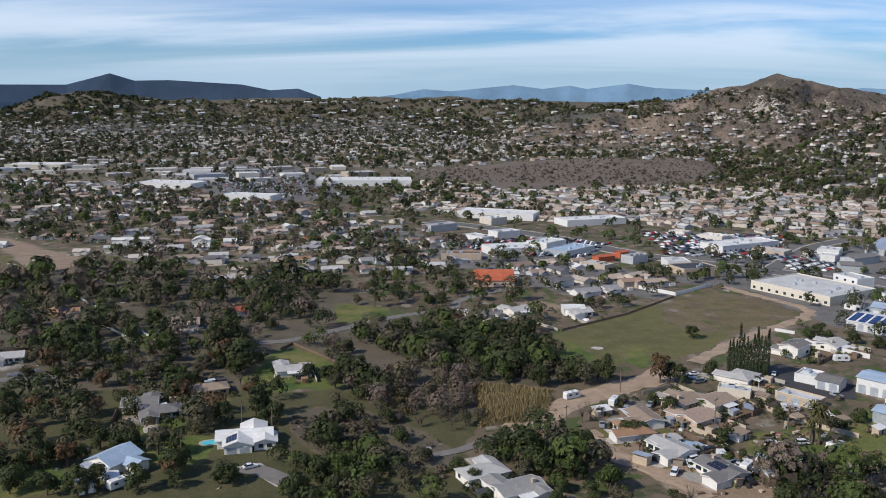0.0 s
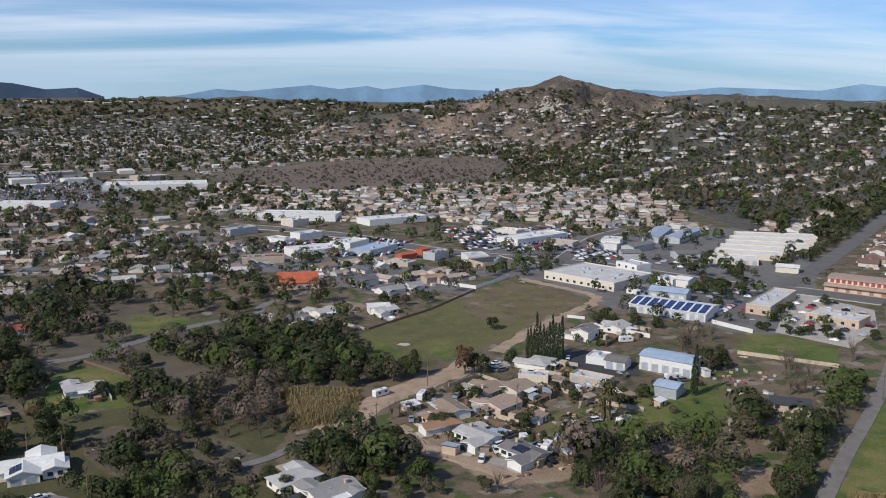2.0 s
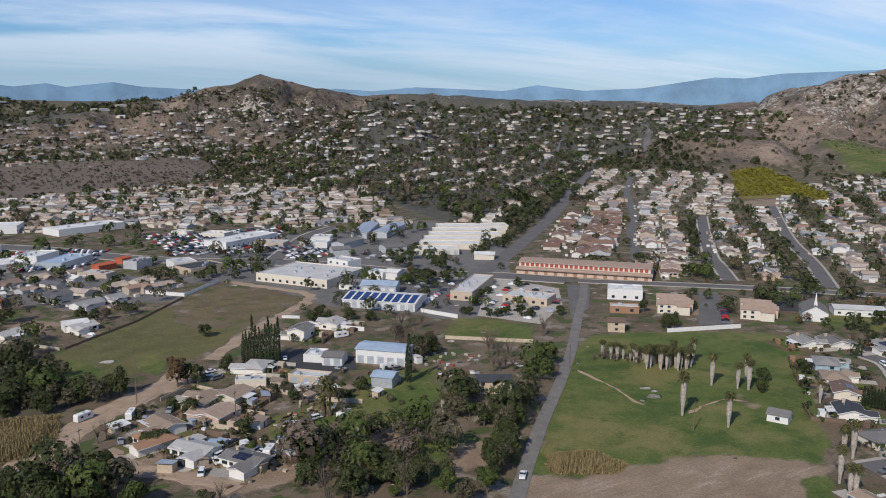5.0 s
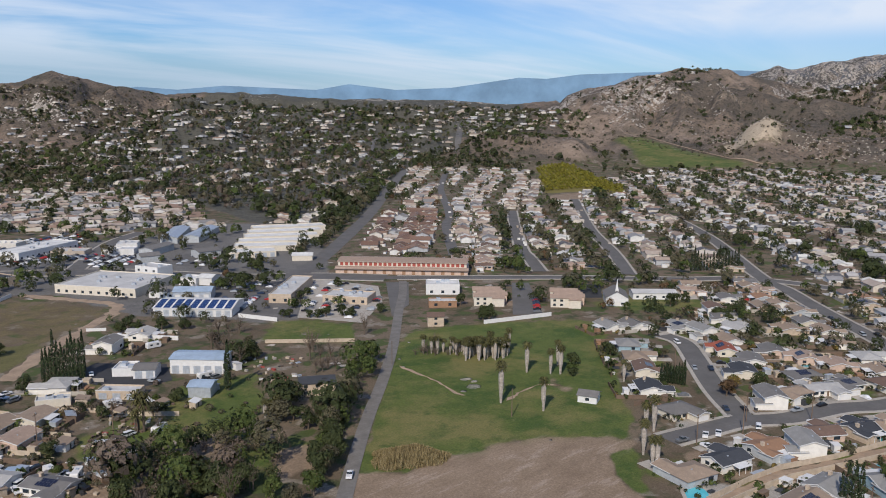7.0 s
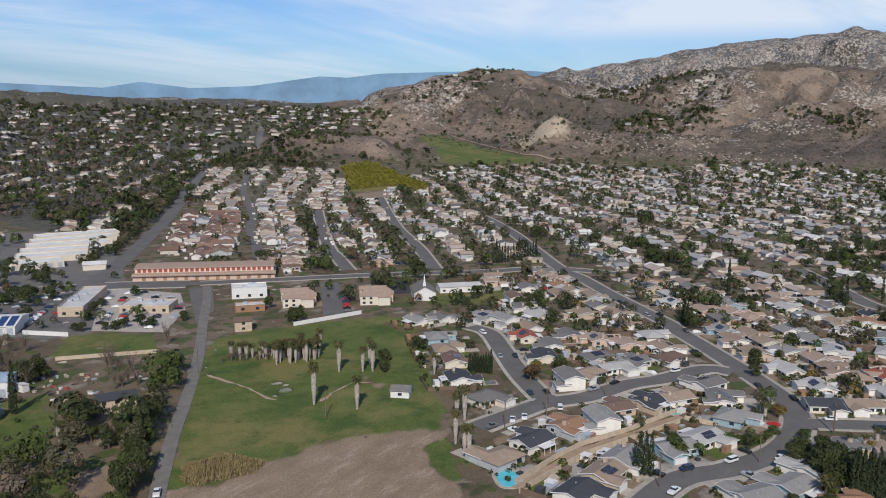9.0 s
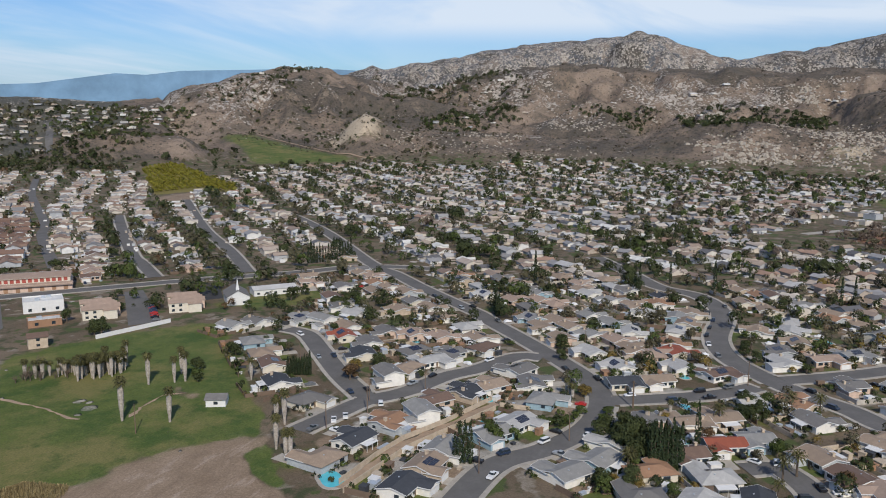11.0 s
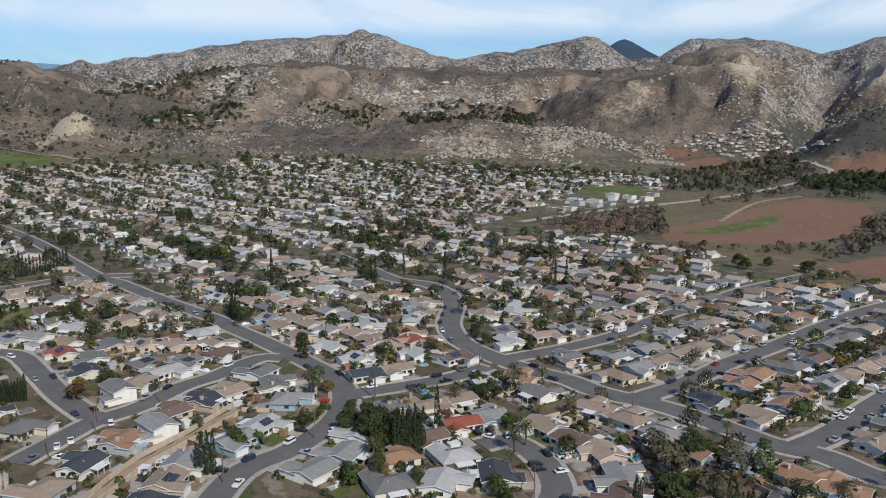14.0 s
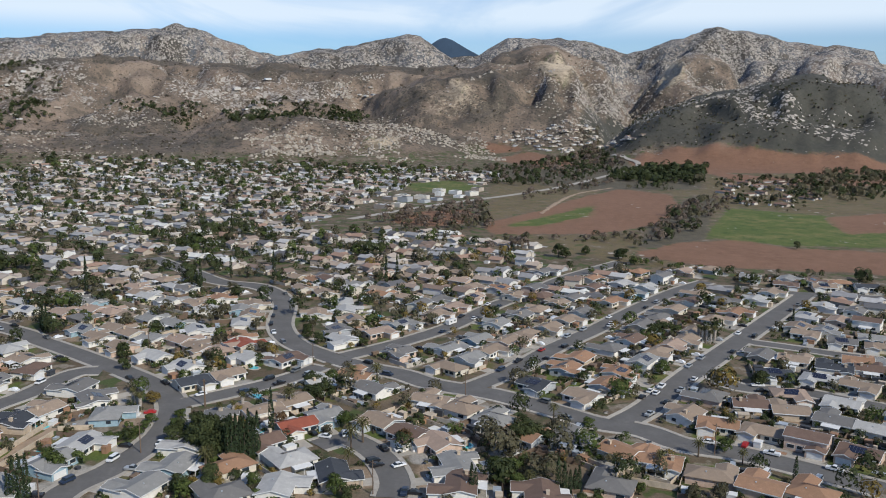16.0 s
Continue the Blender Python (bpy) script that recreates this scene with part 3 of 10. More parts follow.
field('soil', [(161.0, 194.4), (173.6, 181.3), (191.7, 181.9), (219.9, 173.9), (235.4, 160.6), (249.7, 145.7), (246.6, 142.7), (229.5, 147.3), (218.3, 137.4), (208.7, 121.6), (197.8, 109.5), (172.3, 117.7), (136.1, 176.5)])
field('lush', [(403.6, 274.0), (411.3, 254.5), (434.3, 217.1), (482.8, 233.1), (468.7, 249.6), (409.5, 278.1)])
field('lush', [(253.9, 371.4), (268.6, 354.9), (277.9, 335.4), (257.3, 312.1), (243.0, 327.7), (227.4, 343.5)])
field('lush', [(145.8, 275.4), (172.6, 287.9), (174.6, 273.2), (164.8, 252.8), (143.6, 251.2), (133.4, 255.4)])
field('lush', [(142.3, 233.4), (158.3, 233.0), (171.9, 220.8), (168.5, 209.9), (153.7, 206.0), (137.4, 220.7)])
field('soil', [(285.4, 215.2), (276.5, 202.3), (275.9, 192.8), (273.8, 186.9), (267.9, 196.3), (275.2, 206.9)])
field('soil', [(361.0, 344.2), (385.7, 308.4), (381.7, 279.1), (373.8, 298.8), (358.5, 325.5)])
field('soil', [(152.0, 243.6), (169.3, 248.9), (163.6, 233.2), (153.2, 235.3)])
field('soil', [(150.4, 226.2), (164.5, 220.4), (156.5, 207.6), (141.6, 208.8)])
field('soil', [(111.6, 235.8), (140.2, 259.2), (153.9, 252.0), (122.0, 234.5)])
field('lush', [(114.4, 284.3), (142.7, 286.6), (144.6, 275.7), (115.4, 258.8), (101.9, 265.0)])
field('soil', [(80.5, 297.3), (84.0, 268.0), (115.4, 258.8), (107.5, 233.8), (75.4, 230.3), (54.1, 267.6), (59.6, 281.6)])
field('soil', [(42.1, 481.9), (52.0, 487.3), (70.2, 472.7), (68.1, 449.4), (47.3, 462.6)])
field('lush', [(-77.6, 381.7), (-69.3, 388.5), (-44.9, 360.7), (-43.0, 331.1), (-61.8, 325.9), (-83.0, 332.9), (-84.8, 340.6)])
field('lush', [(-60.3, 479.4), (-32.0, 460.7), (-26.7, 448.1), (-53.0, 428.9)])
field('lush', [(-140.7, 252.3), (-124.2, 255.5), (-112.8, 241.1), (-122.5, 230.9), (-129.5, 230.8)])
field('lush', [(-115.2, 286.4), (-90.0, 279.4), (-76.0, 279.6), (-76.9, 253.1), (-103.6, 255.8)])
field('pasture', [(-96.6, 311.4), (-64.2, 321.1), (-31.7, 317.0), (-15.9, 288.0), (-13.4, 266.7), (-33.8, 280.2), (-56.3, 295.2), (-79.9, 294.8)])
field('brush', [(-59.2, 295.1), (-46.3, 307.8), (-20.2, 287.9), (-15.0, 271.7), (-26.2, 260.0), (-41.2, 263.0)])
field('brush', [(-46.5, 298.9), (-30.4, 306.8), (-8.2, 285.7), (3.7, 266.0), (1.7, 244.6), (-14.2, 248.4), (-34.6, 270.2)])
field('pasture', [(-8.9, 254.1), (3.3, 251.2), (17.4, 242.8), (16.4, 227.1), (-9.1, 226.8)])
field('pasture', [(-55.0, 272.8), (-40.3, 266.3), (-42.7, 247.7), (-51.3, 253.5)])
field('soil', [(-386, 725), (-316, 655), (-261.2, 608.2), (-247.3, 570.4), (-282.0, 569.3), (-349, 654)])
field('grass', [(-349, 654), (-282.0, 569.3), (-284.1, 528.4)])
field('lush', [(-203.0, 614.7), (-188.5, 615.1), (-180.6, 588.8), (-194.6, 588.4)])
field('plough', [(1067, -463), (990, -499), (854, -442), (754, -370), (696, -283), (712, -188), (781, -201), (843, -266), (977, -373)])
field('lush', [(754, -208), (907, -367), (816, -321), (754, -249)])
field('plough', [(597.9, -273.5), (642, -331), (646, -396), (601, -409), (572, -473), (560, -499), (483, -433), (515.6, -361.1), (542.3, -302.6)])
field('lush', [(666, -370), (855, -500), (789, -547), (730, -647), (582, -519), (611, -416)])
field('plough', [(765, -557), (789, -698), (663, -589), (660, -504)])
field('plough', [(796, -110), (863, -137), (891, -203), (821, -205), (773, -177), (771, -144)])
field('lush', [(1186, -188), (1220, -261), (1130, -290), (1051, -225), (1086, -179)])
field('plough', [(1314, -722), (1117, -678), (1057, -802), (1079, -950), (1164, -1024), (1143, -817)])
field('lush', polar((56.9, 2050), (58.6, 2060), (62.0, 1840), (65.6, 1690), (65.2, 1650), (59.1, 1640), (58.2, 1860)))
field('orchard', [(1193, 929), (892, 679), (973, 660), (958, 598), (1041, 655), (1216, 837), (1276, 929)])
field('plough', [(1554, -684), (1541, -795), (1464, -860), (1401, -938), (1322, -1075), (1447, -1270), (1211, -1065), (1303, -716), (1386, -632)])
field('plough', [(1954, -472), (1972, -546), (1891, -586), (1854, -501)])
field('plough', [(1676, -441), (1872, -587), (1525, -614), (1408, -462)])
field('rocky', polar((63.7, 1945), (65.5, 1965), (67.5, 1950), (67.7, 1800), (66.0, 1765), (64.2, 1830)))
field('soil', [(862, 660), (949, 661), (879, 604), (812, 605)])



def inside(x, y, outline):
    """Which points lie within the outline."""
    hit = np.zeros(np.shape(x), bool)
    for (ax, ay), (bx, by) in zip(outline, outline[1:] + outline[:1]):
        if ay != by:
            hit ^= ((ay > y) != (by > y)) & (x < (bx - ax) * (y - ay) / (by - ay) + ax)
    return hit


def mesh_from(name, verts, faces, materials, slots=None, smooth=False):
    me = bpy.data.meshes.new(name)
    me.from_pydata([tuple(v) for v in verts] if not isinstance(verts, np.ndarray) else verts.tolist(), [], faces if not isinstance(faces, np.ndarray) else faces.tolist())
    for m in materials if isinstance(materials, (list, tuple)) else [materials]:
        me.materials.append(m)
    if slots is not None:
        me.polygons.foreach_set("material_index", np.asarray(slots, np.int32))
    if smooth:
        me.polygons.foreach_set("use_smooth", np.ones(len(me.polygons), bool))
    me.update()
    return me


def quads(name, corners, materials, slots=None):
    """A mesh of separate quads: corners is an array (n, 4, 3)."""
    n = len(corners)
    me = bpy.data.meshes.new(name)
    me.vertices.add(n * 4)
    me.vertices.foreach_set("co", np.ascontiguousarray(corners, np.float32).ravel())
    me.loops.add(n * 4)
    me.loops.foreach_set("vertex_index", np.arange(n * 4, dtype=np.int32))
    me.polygons.add(n)
    me.polygons.foreach_set("loop_start", np.arange(0, n * 4, 4, dtype=np.int32))
    for m in materials if isinstance(materials, (list, tuple)) else [materials]:
        me.materials.append(m)
    if slots is not None:
        me.polygons.foreach_set("material_index", np.asarray(slots, np.int32))
    me.update(calc_edges=True)
    return me


# ---- the ground: one sheet, finer where the camera passes near ----
def ground_sheet():
    bearings = np.concatenate([np.arange(-180, -36, 6.0), np.arange(-36, 138, 0.25), np.arange(138, 180, 6.0)])
    reach = [0.0, 60, 120, 170]
    while reach[-1] < 4880:
        reach.append(reach[-1] * (1.0085 if reach[-1] < 1500 else 1.0095))
    reach = np.array(reach)
    b, r = np.meshgrid(np.radians(bearings), reach, indexing="ij")
    x, y = r * np.sin(b), r * np.cos(b)
    z = height(x, y)
    nb, nr = x.shape
    ids = np.arange(nb * nr).reshape(nb, nr)
    nxt = np.roll(ids, -1, axis=0)
    faces = np.stack([ids[:, :-1], ids[:, 1:], nxt[:, 1:], nxt[:, :-1]], -1).reshape(-1, 4)
    me = mesh_from("ground", np.stack([x, y, z], -1).reshape(-1, 3), faces, GROUND, smooth=True)
    px, py, pz = x.ravel(), y.ravel(), z.ravel()
    jx = px + (fractal(px, py, 14.0, 3, 31) - 0.5) * 9
    jy = py + (fractal(px, py, 14.0, 3, 37) - 0.5) * 9
    weight = {k: np.zeros(len(px), np.float32) for k in ("chaparral", "rocky", "grass", "dry", "brush", "lush", "soil", "plough", "orchard", "paved", "slab", "granite", "hazed_crags", "thicket", "heath", "shaded_brush", "pasture")}
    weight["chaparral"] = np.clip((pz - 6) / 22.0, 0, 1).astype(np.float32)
    crag = fractal(px, py, 150.0, 4, 51) + 0.25 * (fractal(px, py, 18.0, 2, 57) - 0.5)
    weight["rocky"] = (np.clip((crag - 0.60) / 0.10, 0, 1) * np.clip((pz - 25) / 60, 0, 1) * 0.45).astype(np.float32)
    reach_flat = np.hypot(px, py)
    bold = np.clip((fractal(px, py, 200.0, 4, 61) - 0.47) / 0.15, 0, 1)
    weight["granite"] = (np.clip((pz - 15) / 70, 0, 1) * np.clip((np.degrees(np.arctan2(px, py)) - 6) / 12, 0.12, 1) * np.where(reach_flat > 3200, 0.72, 0.04 + 0.70 * bold ** 1.6)).astype(np.float32)
    # haze tint on the high ground, growing with distance past 3150 m
    weight["hazed_crags"] = (np.clip((reach_flat - 3150) / 300, 0, 1) * np.clip((pz - 110) / 60, 0, 1)).astype(np.float32)
    stones = weight["granite"].copy()
    for kind, outline in FIELDS:
        inn = inside(jx, jy, outline)
        for k in weight:
            weight[k][inn] = 0.0
        if kind in ("thicket", "shaded_brush"):
            weight["granite"][inn] = stones[inn] * 0.85 * (reach_flat[inn] < 3200)
        weight[kind][inn] = 0.72 if kind == "rocky" else 0.56 if kind == "dry" else 1.0
    # front lawns, patios and back gardens of the nearer houses
    rng = random.Random(12)
    kept = (weight["lush"] + weight["plough"] + weight["orchard"]) > 0.5
    for cx, cy, turn in YARDS:
        if math.hypot(cx, cy) > 760:
            continue
        c, s = math.cos(radians(turn)), math.sin(radians(turn))
        near = (np.abs(px - cx) < 22) & (np.abs(py - cy) < 22)
        ids_near = np.nonzero(near)[0]
        u = (px[ids_near] - cx) * c + (py[ids_near] - cy) * s
        v = -(px[ids_near] - cx) * s + (py[ids_near] - cy) * c
        for lo, hi, left, right, kinds_here in ((-13, -5, -8, 8, ("lush", "lush", "grass", "soil", "slab", "slab")), (5, 9.5, -7, 7, ("slab", "slab", "soil")), (9.5, 16, -8, 8, ("lush", "grass", "soil", "slab", "brush"))):
            inn = ids_near[(v > lo) & (v < hi) & (u > left) & (u < right)]
            inn = inn[~kept[inn]]
            kind = rng.choice(kinds_here)
            for k in weight:
                weight[k][inn] = 0.0
            weight[kind][inn] = 1.0
    for k, w in weight.items():
        g = w.reshape(nb, nr)
        for _ in range(2):
            g = (g + np.roll(g, 1, 0) + np.roll(g, -1, 0)) / 3
            g[:, 1:-1] = (g[:, :-2] + g[:, 1:-1] + g[:, 2:]) / 3
        w = np.ascontiguousarray(g, np.float32).ravel()
        a = me.attributes.new(k, "FLOAT", "POINT")
        a.data.foreach_set("value", w)
    return tagged(new("ground", me), "broad valley floor of soil, grass and scrub with brown hills", "ground", kind="structure")


# ---- roads ----
ROAD = {}
ROAD_LABEL = {"street": "worn grey asphalt street with pale concrete kerbs", "lane": "narrow grey asphalt lane between fields",
              "dirt": "pale packed-dirt track with worn edges", "concrete": "pale concrete strip along a wall"}


def smooth_line(points, step=4.0):
    """A rounded line through the points, at even steps."""
    p = [Vector((x, y)) for x, y in points]
    p = [p[0] * 2 - p[1]] + p + [p[-1] * 2 - p[-2]]
    line = []
    for a, b, c, d in zip(p, p[1:], p[2:], p[3:]):
        n = max(1, round((c - b).length / step))
        for k in range(n):
            t = k / n
            line.append(0.5 * ((2 * b) + (c - a) * t + (2 * a - 5 * b + 4 * c - d) * t * t + (3 * b - a - 3 * c + d) * t ** 3))
    return line + [p[-2]]


def ribbon(line, offsets, lift):
    """Strips along a line: rows of points at the given sideways offsets."""
    rows = []
    for k, p in enumerate(line):
        d = (line[min(k + 1, len(line) - 1)] - line[max(k - 1, 0)]).normalized()
        s = Vector((-d.y, d.x))
        row = []
        for o, h in zip(offsets, lift):
            q = p + s * o
            row.append((q.x, q.y, h))
        rows.append(row)
    v = np.array(rows)
    rise = height(v[..., 0], v[..., 1])
    v[..., 2] += np.maximum(rise, 0) + np.clip(rise, 0, 1) * 1.2
    m = v.shape[1]
    faces = [(k * m + j, (k + 1) * m + j, (k + 1) * m + j + 1, k * m + j + 1) for k in range(len(line) - 1) for j in range(m - 1)]
    return v.reshape(-1, 3), faces


LEVELS = iter(range(100))


def road(name, kind, width, points):
    far = max(abs(points[0][0]) + abs(points[0][1]), abs(points[-1][0]) + abs(points[-1][1])) > 1900
    line = smooth_line(points, 6.0 if far else 4.0)
    ROAD[name] = (kind, width, line)
    w, up = width / 2, 0.10 + 0.004 * next(LEVELS)
    if kind == "street":
        v, f = ribbon(line, (-w, 0, w), (up, up + 0.1, up))
        ob = new("road", mesh_from("road", v, f, ASPHALT))
    else:
        mat = {"lane": LANE_ASPHALT, "dirt": DIRT, "concrete": CONCRETE}[kind]
        if kind == "dirt":
            rng = random.Random(len(ROAD))
            offs = (-w, -w * 0.5, 0, w * 0.5, w)
            v, f = ribbon(line, offs, (0.02, up, up * 0.7, up, 0.02))
            v = v.copy()
            v[0::5, :2] += np.array([[rng.uniform(-1.3, 1.3) for _ in range(2)] for _ in line])
            v[4::5, :2] += np.array([[rng.uniform(-1.3, 1.3) for _ in range(2)] for _ in line])
        else:
            v, f = ribbon(line, (-w, w), (up, up))
        ob = new("road", mesh_from("road", v, f, mat))
    tagged(ob, ROAD_LABEL[kind], "road", kind="structure")
    if kind == "street" and width < 20 and not far:
        for side in (-1, 1):
            # kerb and walk, left out where another road crosses
            v, f = ribbon(line, (side * w, side * w, side * (w + 1.7), side * (w + 1.7)), (up - 0.05, up + 0.13, up + 0.15, 0.0))
            KERBS.append((name, v, f))


KERBS = []

road('STREET_A', 'street', 10, [(193.8, 74.3), (207.8, 69.6), (248.1, 64.7), (267.5, 51.2), (292.2, 40.7), (320.0, 39.4), (342.2, 46.7), (362.9, 60.6), (397.4, 88.6), (425.3, 112.6), (440.5, 123.8), (469.4, 152.6), (498.8, 181.1), (530.8, 210.2), (560.2, 240.5), (683, 335), (775, 417), (822, 469)])
road('STREET_B', 'street', 10, [(370.6, 73.5), (369.3, 84.7), (344.8, 97.2), (330.2, 107.4), (306.2, 116.7), (290.9, 127.7), (269.2, 134.2), (254.9, 138.1)])
road('STREET_C', 'street', 9.5, [(291.4, 126.2), (315.3, 149.2), (344.8, 173.1), (370.8, 194.7), (376.9, 209.1)])
road('STREET_D', 'street', 10, [(322.0, 38.4), (333.8, 14.8), (345.5, -4.6), (359.5, -18.8)])
road('STREET_E', 'street', 11.5, [(206.6, -178.9), (227.1, -162.3), (240.8, -149.0), (250.2, -135.0), (264.5, -126.8), (274.9, -112.7), (289.2, -102.3), (310.6, -84.4), (326.9, -63.0), (342.2, -51.9), (356.4, -36.2), (377.6, -19.9), (399.9, -7.7), (430.9, -2.3), (474.7, -5.1), (506.3, -0.9), (531.4, 11.3), (547.6, 34.3), (584.0, 54.8), (642.9, 88.4)])
road('STREET_F', 'street', 10, [(372.5, -30.5), (390.5, -59.3), (415.2, -89.4), (453.8, -122.3), (494.6, -164.5), (521.2, -189.9), (568.8, -250.3)])
road('STREET_G', 'street', 10, [(319.4, -76.5), (338.7, -100.8), (367.5, -129.0), (394.6, -159.9), (430.7, -198.0), (469.4, -241.9), (493.2, -276.5)])
road('STREET_I', 'street', 10.5, [(273.0, -122.8), (286.5, -140.2), (319.6, -174.3), (339.0, -196.4), (379.8, -241.7), (432.2, -299.9), (452.0, -321.4)])
road('STREET_J', 'street', 9, [(320.6, -184.2), (300.6, -185.8), (291.9, -205.8), (281.4, -216.4), (267.9, -228.3)])
road('STREET_K', 'street', 8, [(359.9, -227.3), (346.8, -242.6), (334.6, -255.2), (322.1, -271.9)])
road('STREET_L', 'street', 9, [(483.3, -262.7), (473.4, -285.1), (458.1, -306.1), (450.0, -320.1), (432.0, -360.4)])
road('STREET_M', 'street', 9.5, [(272.3, -12.4), (276.7, -22.2), (266.7, -29.5), (252.9, -33.7), (239.5, -34.4), (229.8, -31.8)])
road('STREET_N', 'street', 9.5, [(499.8, 306.4), (571, 366), (649, 438), (739, 512), (867, 614)])
road('STREET_O', 'street', 9.5, [(464.2, 356.0), (505, 399), (530, 426), (634, 519), (718, 592)])
road('STREET_P', 'street', 9, [(468, 443), (583, 563), (647, 620), (839, 821), (987, 956)])
road('CROSS_STREET', 'street', 11, [(372.1, 415.5), (411.9, 378.2), (466.1, 325.9), (513.0, 272.7), (543.4, 246.1), (554.1, 213.4), (554.7, 190.8)])
road('MAIN_ROAD', 'street', 19.9, [(-13.5, 822.6), (40.2, 782.7), (96.9, 724.2), (141.5, 655.0), (183.4, 613.2), (211.8, 592.3), (249.2, 562.0), (276.9, 521.7), (306.5, 480.3), (341.7, 452.1), (372.1, 415.5)])
road('AVENUE', 'street', 13, [(333.0, 464.9), (375.7, 495.5), (464, 571), (596, 689), (801, 883), (985, 1050)])
road('SIDE_STREET', 'street', 12, [(236.3, 588.9), (275, 644), (311, 688), (351, 721)])
road('NORTH_STREET', 'street', 9, [(1080, 1248), (1277, 1442), (1486, 1509)])
road('HILL_STREET', 'street', 14, [(1253, 1181), (1511, 1415), (1541, 1444)])
road('FARM_ROAD', 'lane', 5, [(146.6, 182.8), (164.8, 200.2), (193.7, 227.0), (229.2, 257.9), (265.1, 291.1), (313.4, 339.3), (346.5, 371.6), (373.1, 399.8)])
road('VALLEY_ROAD', 'lane', 6, [(-89.6, 393.6), (-74.9, 398.1), (-57.4, 413.8), (-42.6, 429.9), (-26.5, 444.6), (5.3, 466.3), (9.0, 481.1), (22.9, 500.8), (41.3, 517.1)])
road('FIELD_PATH', 'dirt', 0.5, [(246.1, 265.9), (244.6, 250.0), (240.6, 231.0), (237.5, 220.0)])
road('FIELD_PATH_TWO', 'dirt', 0.45, [(246.0, 203.2), (260.0, 206.5), (272.1, 205.6), (275.1, 199.6)])
road('WEST_LANE', 'lane', 6, [(-184.3, 336.2), (-175.6, 339.0), (-161.7, 341.9)])
road('CREEK_LANE', 'lane', 4, [(-2.6, 262.9), (6.8, 267.6), (15.3, 275.6), (25.8, 284.8)])
road('DIRT_ROAD', 'dirt', 13, [(25.8, 284.8), (48.0, 309.4), (61.2, 323.2), (74.4, 332.2), (90.5, 343.8), (104.4, 363.6)])
road('FIELD_TRACK', 'dirt', 7, [(114.4, 366.7), (140.4, 395.5), (174.0, 426.7), (204.1, 455.3), (205.6, 478.0), (187.2, 512.4), (179.1, 529.7)])
road('YARD_TRACK', 'dirt', 8, [(51.7, 285.2), (55.8, 269.3), (64.7, 255.1), (74.4, 243.6), (79.9, 233.4)])
road('RIDGE_TRACK', 'dirt', 5, polar((59.0, 2075), (60.4, 1960), (62.3, 1850), (65.8, 1700), (67.2, 1690)))
road('FLOOD_CHANNEL', 'concrete', 10, [(829, -75), (879, -127), (935, -187), (982, -252), (1037, -319), (1115, -400), (1265, -524), (1380, -614), (1479, -675), (1561, -683), (1643, -691)])
road('PLOUGH_TRACK', 'dirt', 5, [(839, -276), (943, -333), (1025, -389), (1085, -459)])
road('WALL_ALLEY', 'dirt', 3.6, [(218.0, 104.7), (240.0, 101.5), (256.4, 97.9), (275.8, 89.8), (305.1, 78.6)])
road('HOUSE_DRIVE', 'lane', 7, [(-63.8, 251.8), (-58.5, 251.0), (-52.6, 247.0), (-46.7, 242.0)])



def road_gap(x, y, skip=""):
    """The least distance from any road's edge."""
    best = 1e9
    for name, (kind, width, line) in ROAD.items():
        if name != skip:
            a = ROAD_ARRAY[name]
            best = min(best, float(np.hypot(a[:, 0] - x, a[:, 1] - y).min()) - width / 2)
    return best


ROAD_ARRAY = {name: np.array([(p.x, p.y) for p in line]) for name, (kind, width, line) in ROAD.items()}


def nearest_street(x, y):
    """Distance to the nearest street's middle and the way that it runs there."""
    best = (1e9, 0.0)
    for name, (kind, width, line) in ROAD.items():
        if kind == "street":
            a = ROAD_ARRAY[name]
            d = np.hypot(a[:, 0] - x, a[:, 1] - y)
            k = int(d.argmin())
            if d[k] < best[0]:
                e = a[min(k + 1, len(a) - 1)] - a[max(k - 1, 0)]
                best = (float(d[k]), math.atan2(e[1], e[0]))
    return best


for owner, v, f in KERBS:
    keep = []
    for quad in f:
        c = v[list(quad)].mean(0)
        if road_gap(c[0], c[1], owner) > 0.6:
            keep.append(quad)
    if keep:
        tagged(new("pavement", mesh_from("pavement", v, keep, CONCRETE)), "pale concrete kerb and walk along the street", "pavement", kind="structure")

